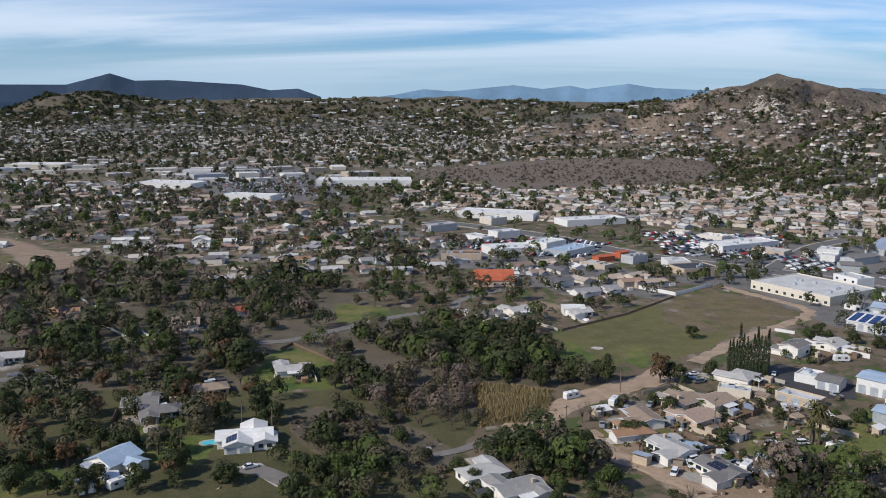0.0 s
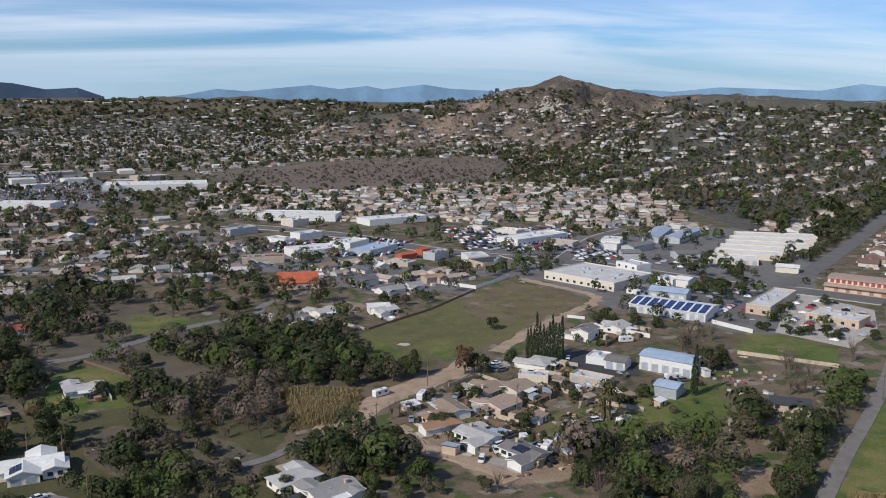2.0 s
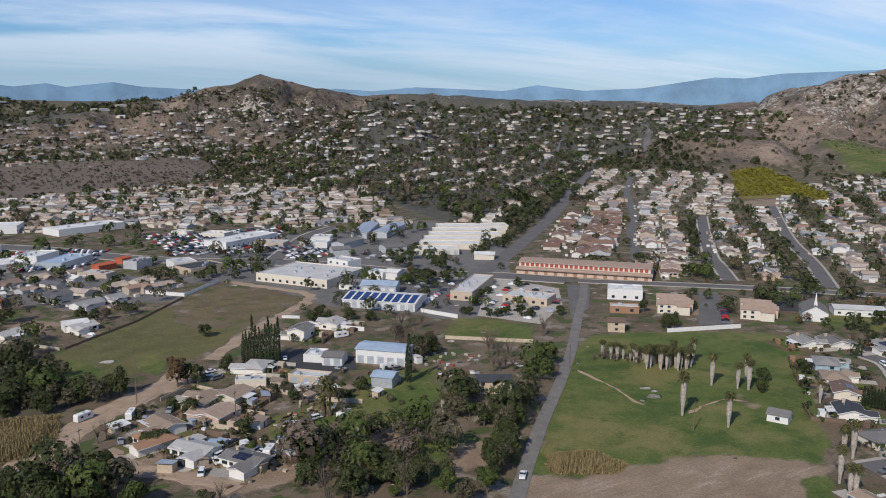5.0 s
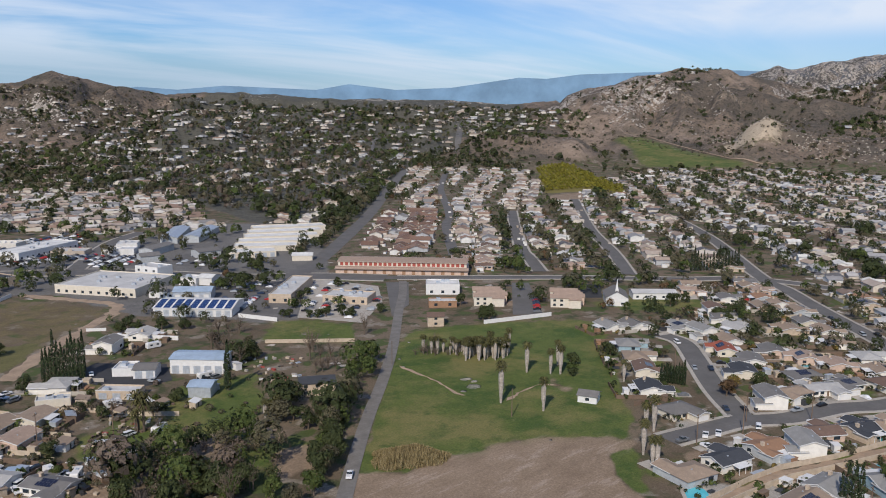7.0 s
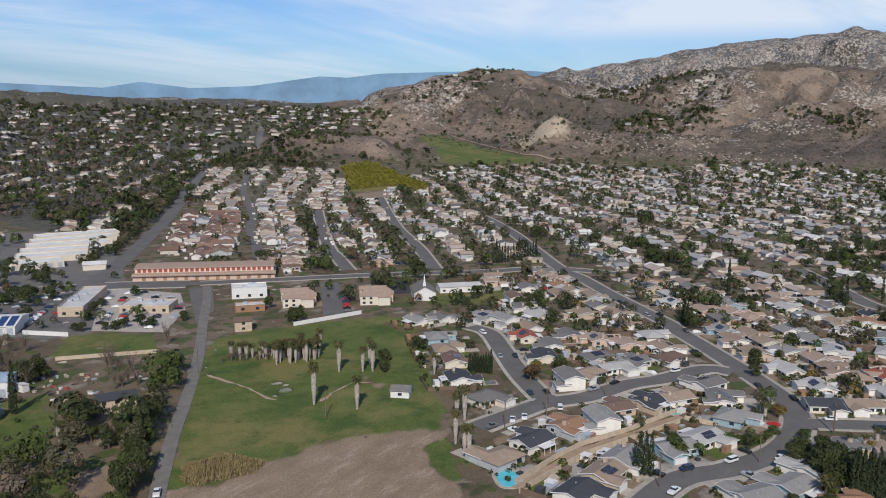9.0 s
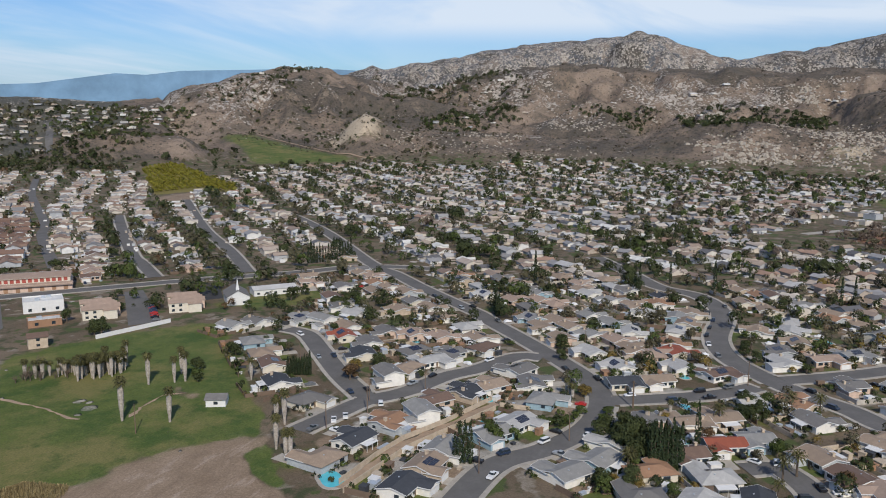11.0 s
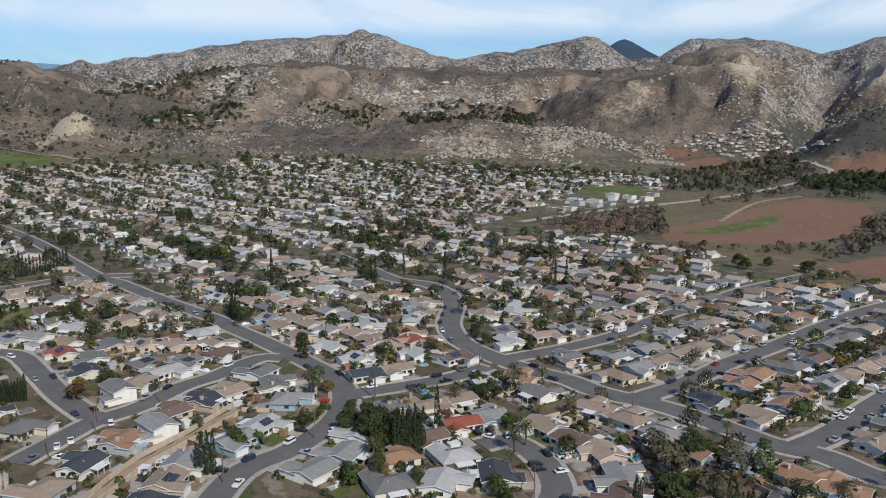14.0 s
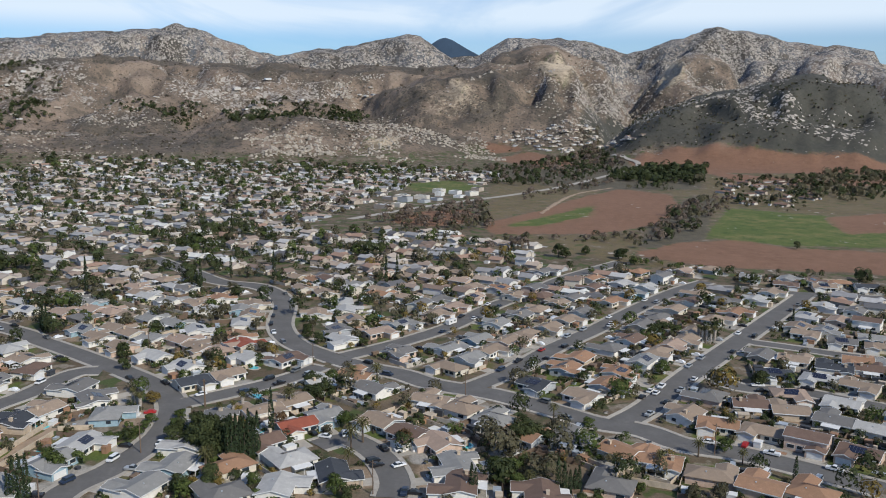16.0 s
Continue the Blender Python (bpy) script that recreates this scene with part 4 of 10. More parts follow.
# ---- houses ----
class Shape:
    """Collects boxes, prisms and slabs for one mesh."""

    def __init__(self):
        self.v, self.f, self.slots = [], [], []

    def trim(self, outline, thick):
        """Boards in the second material."""
        k = len(self.f)
        self.solid(outline, thick)
        self.slots += [0] * (k - len(self.slots)) + [1] * (len(self.f) - k)
        return self

    def add(self, verts, faces):
        k = len(self.v)
        self.v += [tuple(p) for p in verts]
        self.f += [tuple(i + k for i in f) for f in faces]
        return self

    def box(self, x0, x1, y0, y1, z0, z1):
        return self.add([(x0, y0, z0), (x1, y0, z0), (x1, y1, z0), (x0, y1, z0), (x0, y0, z1), (x1, y0, z1), (x1, y1, z1), (x0, y1, z1)],
                        [(0, 3, 2, 1), (4, 5, 6, 7), (0, 1, 5, 4), (1, 2, 6, 5), (2, 3, 7, 6), (3, 0, 4, 7)])

    def solid(self, outline, thick):
        """A slab: an outline of 3D points and the same points lowered."""
        n = len(outline)
        low = [(x, y, z - thick) for x, y, z in outline]
        return self.add(list(outline) + low, [tuple(range(n)), tuple(range(2 * n - 1, n - 1, -1))] + [(k, k + n, (k + 1) % n + n, (k + 1) % n) for k in range(n)])

    def mesh(self, name, material):
        if 1 in self.slots:
            return mesh_from(name, self.v, self.f, [material, WHITE], self.slots + [0] * (len(self.f) - len(self.slots)))
        return mesh_from(name, self.v, self.f, material)


def gable(walls, roof, x0, x1, y0, y1, eave, pitch, axis="x", over=0.55, base=0.0, fascia=False):
    """A block with a gabled roof; axis is the way of its ridge."""
    walls.box(x0, x1, y0, y1, base, eave)
    if axis == "x":
        m, half = (y0 + y1) / 2, (y1 - y0) / 2
        top = eave + half * pitch
        for x in (x0, x1):
            walls.add([(x, y0, eave), (x, y1, eave), (x, m, top)], [(0, 1, 2)])
        low = eave - over * pitch
        a, b = x0 - over, x1 + over
        roof.solid([(a, y0 - over, low + 0.2), (b, y0 - over, low + 0.2), (b, m, top + 0.2), (a, m, top + 0.2)], 0.2)
        roof.solid([(b, y1 + over, low + 0.2), (a, y1 + over, low + 0.2), (a, m, top + 0.2), (b, m, top + 0.2)], 0.2)
        if fascia:
            for ye, yi in ((y0 - over - 0.05, y0 - over + 0.03), (y1 + over - 0.03, y1 + over + 0.05)):
                roof.trim([(a, ye, low + 0.23), (b, ye, low + 0.23), (b, yi, low + 0.23), (a, yi, low + 0.23)], 0.3)
            for xe, xi in ((a - 0.05, a + 0.03), (b - 0.03, b + 0.05)):
                roof.trim([(xe, y0 - over, low + 0.23), (xi, y0 - over, low + 0.23), (xi, m, top + 0.23), (xe, m, top + 0.23)], 0.3)
                roof.trim([(xi, y1 + over, low + 0.23), (xe, y1 + over, low + 0.23), (xe, m, top + 0.23), (xi, m, top + 0.23)], 0.3)
    else:
        m, half = (x0 + x1) / 2, (x1 - x0) / 2
        top = eave + half * pitch
        for y in (y0, y1):
            walls.add([(x0, y, eave), (x1, y, eave), (m, y, top)], [(0, 1, 2)])
        low = eave - over * pitch
        a, b = y0 - over, y1 + over
        roof.solid([(x0 - over, b, low + 0.2), (x0 - over, a, low + 0.2), (m, a, top + 0.2), (m, b, top + 0.2)], 0.2)
        roof.solid([(x1 + over, a, low + 0.2), (x1 + over, b, low + 0.2), (m, b, top + 0.2), (m, a, top + 0.2)], 0.2)
        if fascia:
            for ya, yb in ((a - 0.05, a + 0.03), (b - 0.03, b + 0.05)):
                roof.trim([(x0 - over, ya, low + 0.23), (m, ya, top + 0.23), (m, yb, top + 0.23), (x0 - over, yb, low + 0.23)], 0.3)
                roof.trim([(m, ya, top + 0.23), (x1 + over, ya, low + 0.23), (x1 + over, yb, low + 0.23), (m, yb, top + 0.23)], 0.3)
            for xa, xb in ((x0 - over - 0.05, x0 - over + 0.03), (x1 + over - 0.03, x1 + over + 0.05)):
                roof.trim([(xa, a, low + 0.23), (xb, a, low + 0.23), (xb, b, low + 0.23), (xa, b, low + 0.23)], 0.3)
    return top


def hip(walls, roof, x0, x1, y0, y1, eave, pitch, over=0.55):
    walls.box(x0, x1, y0, y1, 0, eave)
    half = (y1 - y0) / 2
    top, m = eave + half * pitch, (y0 + y1) / 2
    low = eave - over * pitch + 0.2
    a, b, c, d = x0 - over, x1 + over, y0 - over, y1 + over
    r0, r1 = (x0 + half, m, top + 0.2), (x1 - half, m, top + 0.2)
    for outline in ([(a, c, low), (b, c, low), r1, r0], [(b, d, low), (a, d, low), r0, r1], [(b, c, low), (b, d, low), r1], [(a, d, low), (a, c, low), r0]):
        roof.solid(outline, 0.2)
    return top


def house_plan(kind):
    """The shared meshes of one house type: rows of (part name, mesh, material slot)."""
    rng = random.Random(kind * 7 + 1)
    walls, roof = Shape(), Shape()
    wide, deep, pitch = rng.uniform(12.2, 14.6), rng.uniform(8.6, 10.0), rng.uniform(0.24, 0.34)
    side = 1 if kind % 2 else -1
    x0, x1 = -wide / 2, wide / 2
    eave = 2.8
    if kind in (2, 5):
        hip(walls, roof, x0, x1, 0 - deep / 2, deep / 2, eave, pitch)
    elif kind == 7:
        gable(walls, roof, x0, x1, -deep / 2, deep / 2, 5.0, pitch, fascia=True)
    else:
        gable(walls, roof, x0, x1, -deep / 2, deep / 2, eave, pitch, fascia=True)
    gw, gd = 6.0, rng.uniform(3.0, 5.0)
    g0 = (x1 - gw) if side > 0 else x0
    front = -deep / 2 - gd
    gable(walls, roof, g0 + 0.02, g0 + gw - 0.02, front, -deep / 2 + 2.5, eave - 0.05, pitch * 0.95, "y", fascia=True)
    if kind in (3, 6):
        gable(walls, roof, -side * wide / 2 - 0.01 if side < 0 else x0 + 0.01, (-side * wide / 2 + 4.6) if side > 0 else x1 - 0.01, deep / 2 - 2.0, deep / 2 + 3.0, eave - 0.07, pitch * 0.9, "y", fascia=True) if side > 0 else \
            gable(walls, roof, x1 - 4.6, x1 - 0.01, deep / 2 - 2.0, deep / 2 + 3.0, eave - 0.07, pitch * 0.9, "y", fascia=True)
    rows = [("wall", walls.mesh("wall", WALL[0]), "wall"), ("roof", roof.mesh("roof", ROOF["t"]), "roof")]
    door = Shape().box(g0 + 0.6, g0 + gw - 0.6, front - 0.06, front + 0.02, 0, 2.2)
    for k in range(1, 4):
        door.box(g0 + 0.65, g0 + gw - 0.65, front - 0.08, front - 0.06, 0.55 * k - 0.02, 0.55 * k + 0.02)
    rows.append(("garage_door", door.mesh("garage_door", WHITE), "trim"))
    other = -side
    dx = (g0 - 0.9) if side > 0 else g0 + gw + 0.9
    rows.append(("front_door", Shape().box(dx - 0.45, dx + 0.45, -deep / 2 - 0.06, -deep / 2 + 0.02, 0.1, 2.15).mesh("front_door", WOOD), ""))
    spots = [(other * (wide / 2 - 2.2), -deep / 2, "f", 1.1), (other * (wide / 2 - 5.0), -deep / 2, "f", 0.8), (-3.5, deep / 2, "b", 1.2)]
    spots += [(x0 if side > 0 else x1, -1.8, "s", 0.8)]
    for wx, wy, face, half in spots:
        if face in "fb":
            s = -1 if face == "f" else 1
            w = Shape().box(wx - half, wx + half, min(wy, wy + s * 0.06), max(wy, wy + s * 0.06), 1.0, 2.2)
            t = Shape().box(wx - half - 0.14, wx + half + 0.14, min(wy, wy + s * 0.04), max(wy, wy + s * 0.04), 0.86, 2.34)
        else:
            s = -1 if wx < 0 else 1
            w = Shape().box(min(wx, wx + s * 0.06), max(wx, wx + s * 0.06), wy - half, wy + half, 1.0, 2.2)
            t = Shape().box(min(wx, wx + s * 0.04), max(wx, wx + s * 0.04), wy - half - 0.14, wy + half + 0.14, 0.86, 2.34)
        rows.append(("window", w.mesh("window", GLASS), "pane"))
        rows.append(("window_frame", t.mesh("window_frame", WHITE), "under"))
    top = (5.0 if kind == 7 else eave) + deep / 2 * pitch
    cx = other * wide * 0.3
    chimney = Shape().box(cx - 0.5, cx + 0.5, 0.9, 1.9, 2.5, top + 0.9).box(cx - 0.6, cx + 0.6, 0.8, 2.0, top + 0.9, top + 1.05)
    if kind % 3 == 0:
        rows.append(("chimney", chimney.mesh("chimney", WALL[2]), ""))
    vz = top - 1.6 * pitch
    rows.append(("roof_vent", Shape().box(1.2, 1.6, 1.4, 1.8, vz - 0.1, vz + 0.45).mesh("roof_vent", METAL), ""))
    panels = []
    ridge_z = (5.0 if kind == 7 else eave) + 0.2
    for j in range(2):
        py = -deep / 2 + 1.0 + j * 1.75
        za, zb = ridge_z + (py + deep / 2) * pitch + 0.12, ridge_z + (py + 1.65 + deep / 2) * pitch + 0.12
        px = -2.9 + 0.55 * j * side
        panels.append(Shape().solid([(px, py, za), (px + 5.4, py, za), (px + 5.4, py + 1.65, zb), (px, py + 1.65, zb)], 0.05).mesh("solar_panel", SOLAR))
    patio = Shape().solid([(-3.2, deep / 2, 2.72), (3.0, deep / 2, 2.72), (3.0, deep / 2 + 3.4, 2.4), (-3.2, deep / 2 + 3.4, 2.4)][::1], 0.12)
    for px in (-3.0, -0.1, 2.8):
        patio.box(px - 0.08, px + 0.08, deep / 2 + 3.1, deep / 2 + 3.26, 0, 2.4)
    return rows, panels, patio.mesh("patio_cover", WHITE), (g0 + gw / 2, front, wide, deep)


PLANS = [house_plan(k) for k in range(8)]
HOUSES, DRIVES = [], []


def place(ob, parent):
    ob.parent = parent
    return ob


def add_house(x, y, turn, code, group, rng):
    kind = rng.choice((0, 0, 1, 1, 2, 3, 4, 5, 6, 3, 7 if code in "glbo" else 4))
    rows, panels, patio, (gx, front, wide, deep) = PLANS[kind]
    z = float(height(x, y))
    house = new("house")
    house.matrix_world = pose(x, y, z, 0, 0, turn)
    wall = WALL[{"l": 4 if rng.random() < 0.2 else 1, "w": 1, "p": 5}.get(code, rng.choice((0, 0, 1, 1, 1, 2, 3, 5)))]
    window = None
    extra = []
    near = math.hypot(x, y) < 310
    for name, mesh, slot in rows:
        if (slot == "under" and not near) or (name in ("roof_vent", "front_door") and math.hypot(x, y) > 420):
            continue
        ob = new(name, mesh)
        if slot in ("wall", "roof"):
            ob.material_slots[0].link = "OBJECT"
            ob.material_slots[0].material = wall if slot == "wall" else ROOF[code]
        ob.parent = window if slot == "under" else house
        if slot == "pane":
            window = ob
    if rng.random() < 0.36:
        for mesh in panels:
            place(new("solar_panel", mesh), house)
        extra.append("solar panels")
    if rng.random() < 0.45:
        place(new("patio_cover", patio), house)
        extra.append("a white patio cover")
    text = ("two-storey" if kind == 7 else "single-storey") + " stucco house, " + ROOF_WORD[code] + " roof" + (", " + extra[0] if extra else ", attached garage")
    tagged(house, text, "house", group)
    HOUSES.append((x, y))
    YARDS.append((x, y, turn))
    DRIVES.append((house.matrix_world @ Vector((gx + rng.choice((-1.3, 1.3)), front - 4.2, 0)), turn + 90, math.hypot(x, y), rng.random()))
    # driveway from the garage to the street
    m = house.matrix_world
    a, b = Vector((gx - 2.6, front, 0)), Vector((gx + 2.6, front, 0))
    run = 7.5
    c = [m @ p for p in (a, b, b + Vector((0, -run, 0)), a + Vector((0, -run, 0)))]
    d = Shape().solid([(p.x, p.y, p.z + 0.09) for p in c][::-1], 0.09)
    tagged(new("driveway", d.mesh("driveway", CONCRETE)), "pale concrete driveway in front of a garage", "driveway", kind="structure")


def house_group(group, rows):
    rng = random.Random(len(HOUSES) + 5)
    for x, y, turn, code in rows:
        add_house(x, y, turn, code, group, rng)



# ---- shops, sheds and other large buildings ----
def part(name, shape, material, parent, label=""):
    ob = new(name, shape.mesh(name, material))
    ob.parent = parent
    return tagged(ob, label) if label else ob


def prop(name, x, y, turn, label, category, group=""):
    ob = new(name)
    ob.matrix_world = pose(x, y, float(height(x, y)), 0, 0, turn)
    return tagged(ob, label, category, group)


PAINTS = {"white": WHITE, "cream": WALL[0], "tan": WALL[2], "pink": WALL[5], "grey": WALL[3], "metal": METAL, "blue": BLUE_METAL, "orange": BRICK_RED, "red": DOOR_RED,
          "pale": plain("pale_flat_roofing", (0.52, 0.51, 0.49), 0.9, size=8.0), "brown": ROOF["b"], "dark": ROOF["d"], "clay": ROOF["o"], "shingle": ROOF["g"],
          "offwhite": plain("offwhite_roofing", (0.66, 0.65, 0.62), 0.85, size=7.0)}


FOOTPRINTS = []


def footprint(x, y, turn, wide, deep, back=0.0):
    """Ground that a building covers: nothing is planted or built there."""
    c, s = math.cos(radians(turn)), math.sin(radians(turn))
    nu, nv = max(1, round(wide / 14)), max(1, round((deep - back) / 14))
    for k in range(nu):
        for j in range(nv):
            u, v = -wide / 2 + (k + 0.5) * wide / nu, back + (j + 0.5) * (deep - back) / nv
            HOUSES.append((x + u * c - v * s, y + u * s + v * c))
    FOOTPRINTS.append((x, y, math.cos(radians(turn)), math.sin(radians(turn)), wide / 2 + 3.2, back - 3.2, deep + 3.2))


def flat_building(x, y, turn, wide, deep, high, wall, roof, label, doors="", units=3, name="shop_building"):
    """A flat-roofed block with a parapet, roof units and a row of openings in front; its front stands on y = 0."""
    b = prop(name, x, y, turn, label, "building")
    footprint(x, y, turn, wide, deep)
    w = wide / 2
    shell = Shape().box(-w, w, 0, 0.3, -0.3, high).box(-w, w, deep - 0.3, deep, -0.3, high).box(-w, -w + 0.3, 0.3, deep - 0.3, -0.3, high).box(w - 0.3, w, 0.3, deep - 0.3, -0.3, high)
    part("wall", shell, PAINTS[wall], b)
    part("roof", Shape().box(-w + 0.3, w - 0.3, 0.3, deep - 0.3, high - 0.9, high - 0.6), PAINTS[roof], b)
    part("coping", Shape().box(-w - 0.05, w + 0.05, -0.05, 0.32, high, high + 0.12), WHITE, b)
    rng = random.Random(int(x * 3 + y))
    for k in range(units):
        ux, uy = rng.uniform(-w * 0.7, w * 0.7), rng.uniform(deep * 0.25, deep * 0.8)
        part("roof_unit", Shape().box(ux - 1.2, ux + 1.2, uy - 0.8, uy + 0.8, high - 0.6, high + 0.7), METAL, b)
    n = max(2, int(wide / 5.5))
    for k in range(n):
        cx = -w + (k + 0.5) * wide / n
        if doors == "roller":
            part("roller_door", Shape().box(cx - 1.6, cx + 1.6, -0.06, 0, 0, min(3.4, high - 1)), DOOR_RED if wall in ("pink", "orange") else METAL, b)
        elif doors == "window":
            part("window", Shape().box(cx - 0.9, cx + 0.9, -0.05, 0, 1.0, 2.6), GLASS, b)
            if high > 6.5:
                part("window", Shape().box(cx - 0.9, cx + 0.9, -0.05, 0, high - 3.2, high - 1.8), GLASS, b)
    return b


def gable_building(x, y, turn, wide, deep, high, wall, roof, label, doors="", pitch=0.22, axis="x", name="shed"):
    b = prop(name, x, y, turn, label, "building")
    footprint(x, y, turn, wide, deep)
    walls, top = Shape(), Shape()
    gable(walls, top, -wide / 2, wide / 2, 0, deep, high, pitch, axis, 0.5, -0.3)
    part("wall", walls, PAINTS[wall], b)
    part("roof", top, PAINTS[roof], b)
    n = max(1, int(wide / 4.5))
    for k in range(n):
        cx = -wide / 2 + (k + 0.5) * wide / n
        if doors == "roller":
            part("roller_door", Shape().box(cx - 1.5, cx + 1.5, -0.06, 0, 0, min(3.6, high - 0.6)), WHITE if wall != "white" else METAL, b)
        elif doors == "window":
            part("window", Shape().box(cx - 0.8, cx + 0.8, -0.05, 0, 1.0, 2.2), GLASS, b)
            if high > 5:
                part("window", Shape().box(cx - 0.8, cx + 0.8, -0.05, 0, 3.7, 4.9), GLASS, b)
    return b


def solar_building(x, y, turn, wide, deep, high):
    """A white shed whose roof carries upright bands of blue solar panels."""
    b = gable_building(x, y, turn, wide, deep, high, "white", "offwhite", "long white shed with bands of blue solar panels", "roller", 0.16)
    half, n = deep / 2, 9
    for k in range(n):
        cx = -wide / 2 + (k + 0.5) * wide / n
        for j in range(4):
            y0, y1 = 0.3 + j * (half - 0.6) / 4, 0.3 + (j + 0.93) * (half - 0.6) / 4
            z0, z1 = high + 0.32 + y0 * 0.16, high + 0.32 + y1 * 0.16
            part("solar_panel", Shape().solid([(cx - wide / n * 0.38, y0, z0), (cx + wide / n * 0.38, y0, z0), (cx + wide / n * 0.38, y1, z1), (cx - wide / n * 0.38, y1, z1)], 0.06), BLUE_SOLAR, b)


BLUE_SOLAR = plain("blue_solar_cell", (0.03, 0.06, 0.16), 0.2, 0.0, 3.0)


def storage_building(x, y, turn, wide, deep):
    """Two-storey self-storage block: cream walls, rows of red doors, a tan tile roof edge and a pale roof."""
    b = prop("storage_building", x, y, turn, "long cream storage building with rows of red doors", "building")
    footprint(x, y, turn, wide, deep)
    w = wide / 2
    part("lower_wall", Shape().box(-w, w, 0, deep, -0.3, 4.2), WALL[5], b)
    part("lower_roof", Shape().solid([(-w - 0.6, -1.6, 3.7), (w + 0.6, -1.6, 3.7), (w + 0.6, 3.2, 4.9), (-w - 0.6, 3.2, 4.9)], 0.3), ROOF["p"], b)
    part("upper_wall", Shape().box(-w + 1, w - 1, 3.4, deep, 4.2, 8.0), WALL[0], b)
    part("roof", Shape().solid([(-w + 0.4, 2.8, 7.9), (w - 0.4, 2.8, 7.9), (w - 0.4, deep * 0.6, 9.2), (-w + 0.4, deep * 0.6, 9.2)], 0.3).solid(
        [(w - 0.4, deep + 0.5, 7.9), (-w + 0.4, deep + 0.5, 7.9), (-w + 0.4, deep * 0.6, 9.2), (w - 0.4, deep * 0.6, 9.2)], 0.3), ROOF["p"], b)
    n = int(wide / 3.4)
    for k in range(n):
        cx = -w + 2 + (k + 0.5) * (wide - 4) / n
        part("red_door", Shape().box(cx - 1.1, cx + 1.1, 3.32, 3.4, 5.2, 7.5), DOOR_RED, b)
        if k % 2:
            part("roller_door", Shape().box(cx - 1.2, cx + 1.2, -0.07, 0, 0, 2.7), ROOF["o"], b)


def church(x, y, turn):
    b = gable_building(x, y, turn, 13, 20, 5.0, "white", "shingle", "white church with grey roof and thin white steeple", "window", 0.55, "y", "church")
    part("tower", Shape().box(-0.9, 0.9, 2.2, 4.0, 5.0, 9.6), WHITE, b)
    s = Shape()
    tapered_box(s, 0, 3.1, 9.6, 0.75, 16.0)
    part("steeple", s, WHITE, b)


def tapered_box(shape, cx, cy, z0, half, z1):
    shape.add([(cx - half, cy - half, z0), (cx + half, cy - half, z0), (cx + half, cy + half, z0), (cx - half, cy + half, z0), (cx, cy, z1)],
              [(0, 3, 2, 1), (0, 1, 4), (1, 2, 4), (2, 3, 4), (3, 0, 4)])


def flats(x, y, turn, wings):
    """Two-storey stuccoed flats: stepped gabled wings with upper windows, all one block."""
    b = prop("apartment_building", x, y, turn, "pinkish stucco flats of two storeys with tan tiled gables", "building")
    for k in range(wings):
        footprint(x + 8.5 * k * -math.sin(radians(turn)), y + 8.5 * k * math.cos(radians(turn)), turn, 20, 9)
        walls, top = Shape(), Shape()
        x0 = -9 + (k % 2) * 2.2
        gable(walls, top, x0, x0 + 16, 8.5 * k + 0.01 * k, 8.5 * k + 8.4, 5.6 - 0.25 * (k % 2), 0.32, "x", 0.5, -0.3)
        gable(walls, top, x0 + 10.5, x0 + 17.4, 8.5 * k - 1.6, 8.5 * k + 6.2, 4.9, 0.30, "x", 0.4, -0.3)
        part("wall", walls, WALL[5 if k % 2 else 0], b)
        part("roof", top, ROOF["p"], b)
        for wx in (x0 + 2.2, x0 + 6.2):
            for wz in (0.9, 3.5):
                part("window", Shape().box(wx - 0.8, wx + 0.8, 8.5 * k - 0.06, 8.5 * k, wz, wz + 1.3), GLASS, b)


def villa(x, y, turn):
    """A large white house: crossing white gables, solar panels on the front slope, a garage with two doors."""
    b = prop("large_house", x, y, turn, "large white house with white crossing gables and solar panels", "house")
    footprint(x, y, turn, 20, 18)
    walls, top = Shape(), Shape()
    gable(walls, top, -10, 8, 4, 13, 3.1, 0.34, "x", 0.7, -0.3, True)
    gable(walls, top, -7.5, 1.5, -1, 8.6, 3.0, 0.34, "y", 0.7, -0.3, True)
    gable(walls, top, 2.2, 9.4, 0.5, 8.6, 2.9, 0.30, "y", 0.6, -0.3, True)
    gable(walls, top, -2.0, 6.0, 9, 18, 3.05, 0.36, "y", 0.7, -0.3, True)
    part("wall", walls, WALL[1], b)
    part("roof", top, PAINTS["offwhite"], b)
    for j in range(2):
        for k in range(3):
            y0 = 0.2 + k * 1.75
            z0, z1 = 3.0 + 0.34 * (4.5 - 3.9 + j * 1.75) + 0.36, 3.0 + 0.34 * (4.5 - 2.25 + j * 1.75) + 0.36
            part("solar_panel", Shape().solid([(-6.9 + j * 1.75, y0, z0), (-5.25 + j * 1.75, y0, z1), (-5.25 + j * 1.75, y0 + 1.65, z1), (-6.9 + j * 1.75, y0 + 1.65, z0)], 0.06), SOLAR, b)
    for cx in (-5.2, -1.0):
        part("garage_door", Shape().box(cx - 1.5, cx + 1.5, -1.07, -1.0, 0, 2.2), METAL, b)
    for cx in (4.4, 7.2):
        part("window", Shape().box(cx - 0.8, cx + 0.8, 0.43, 0.5, 0.9, 2.2), GLASS, b)
    part("window", Shape().box(-10.07, -10.0, 6.5, 9.5, 0.9, 2.2), GLASS, b)


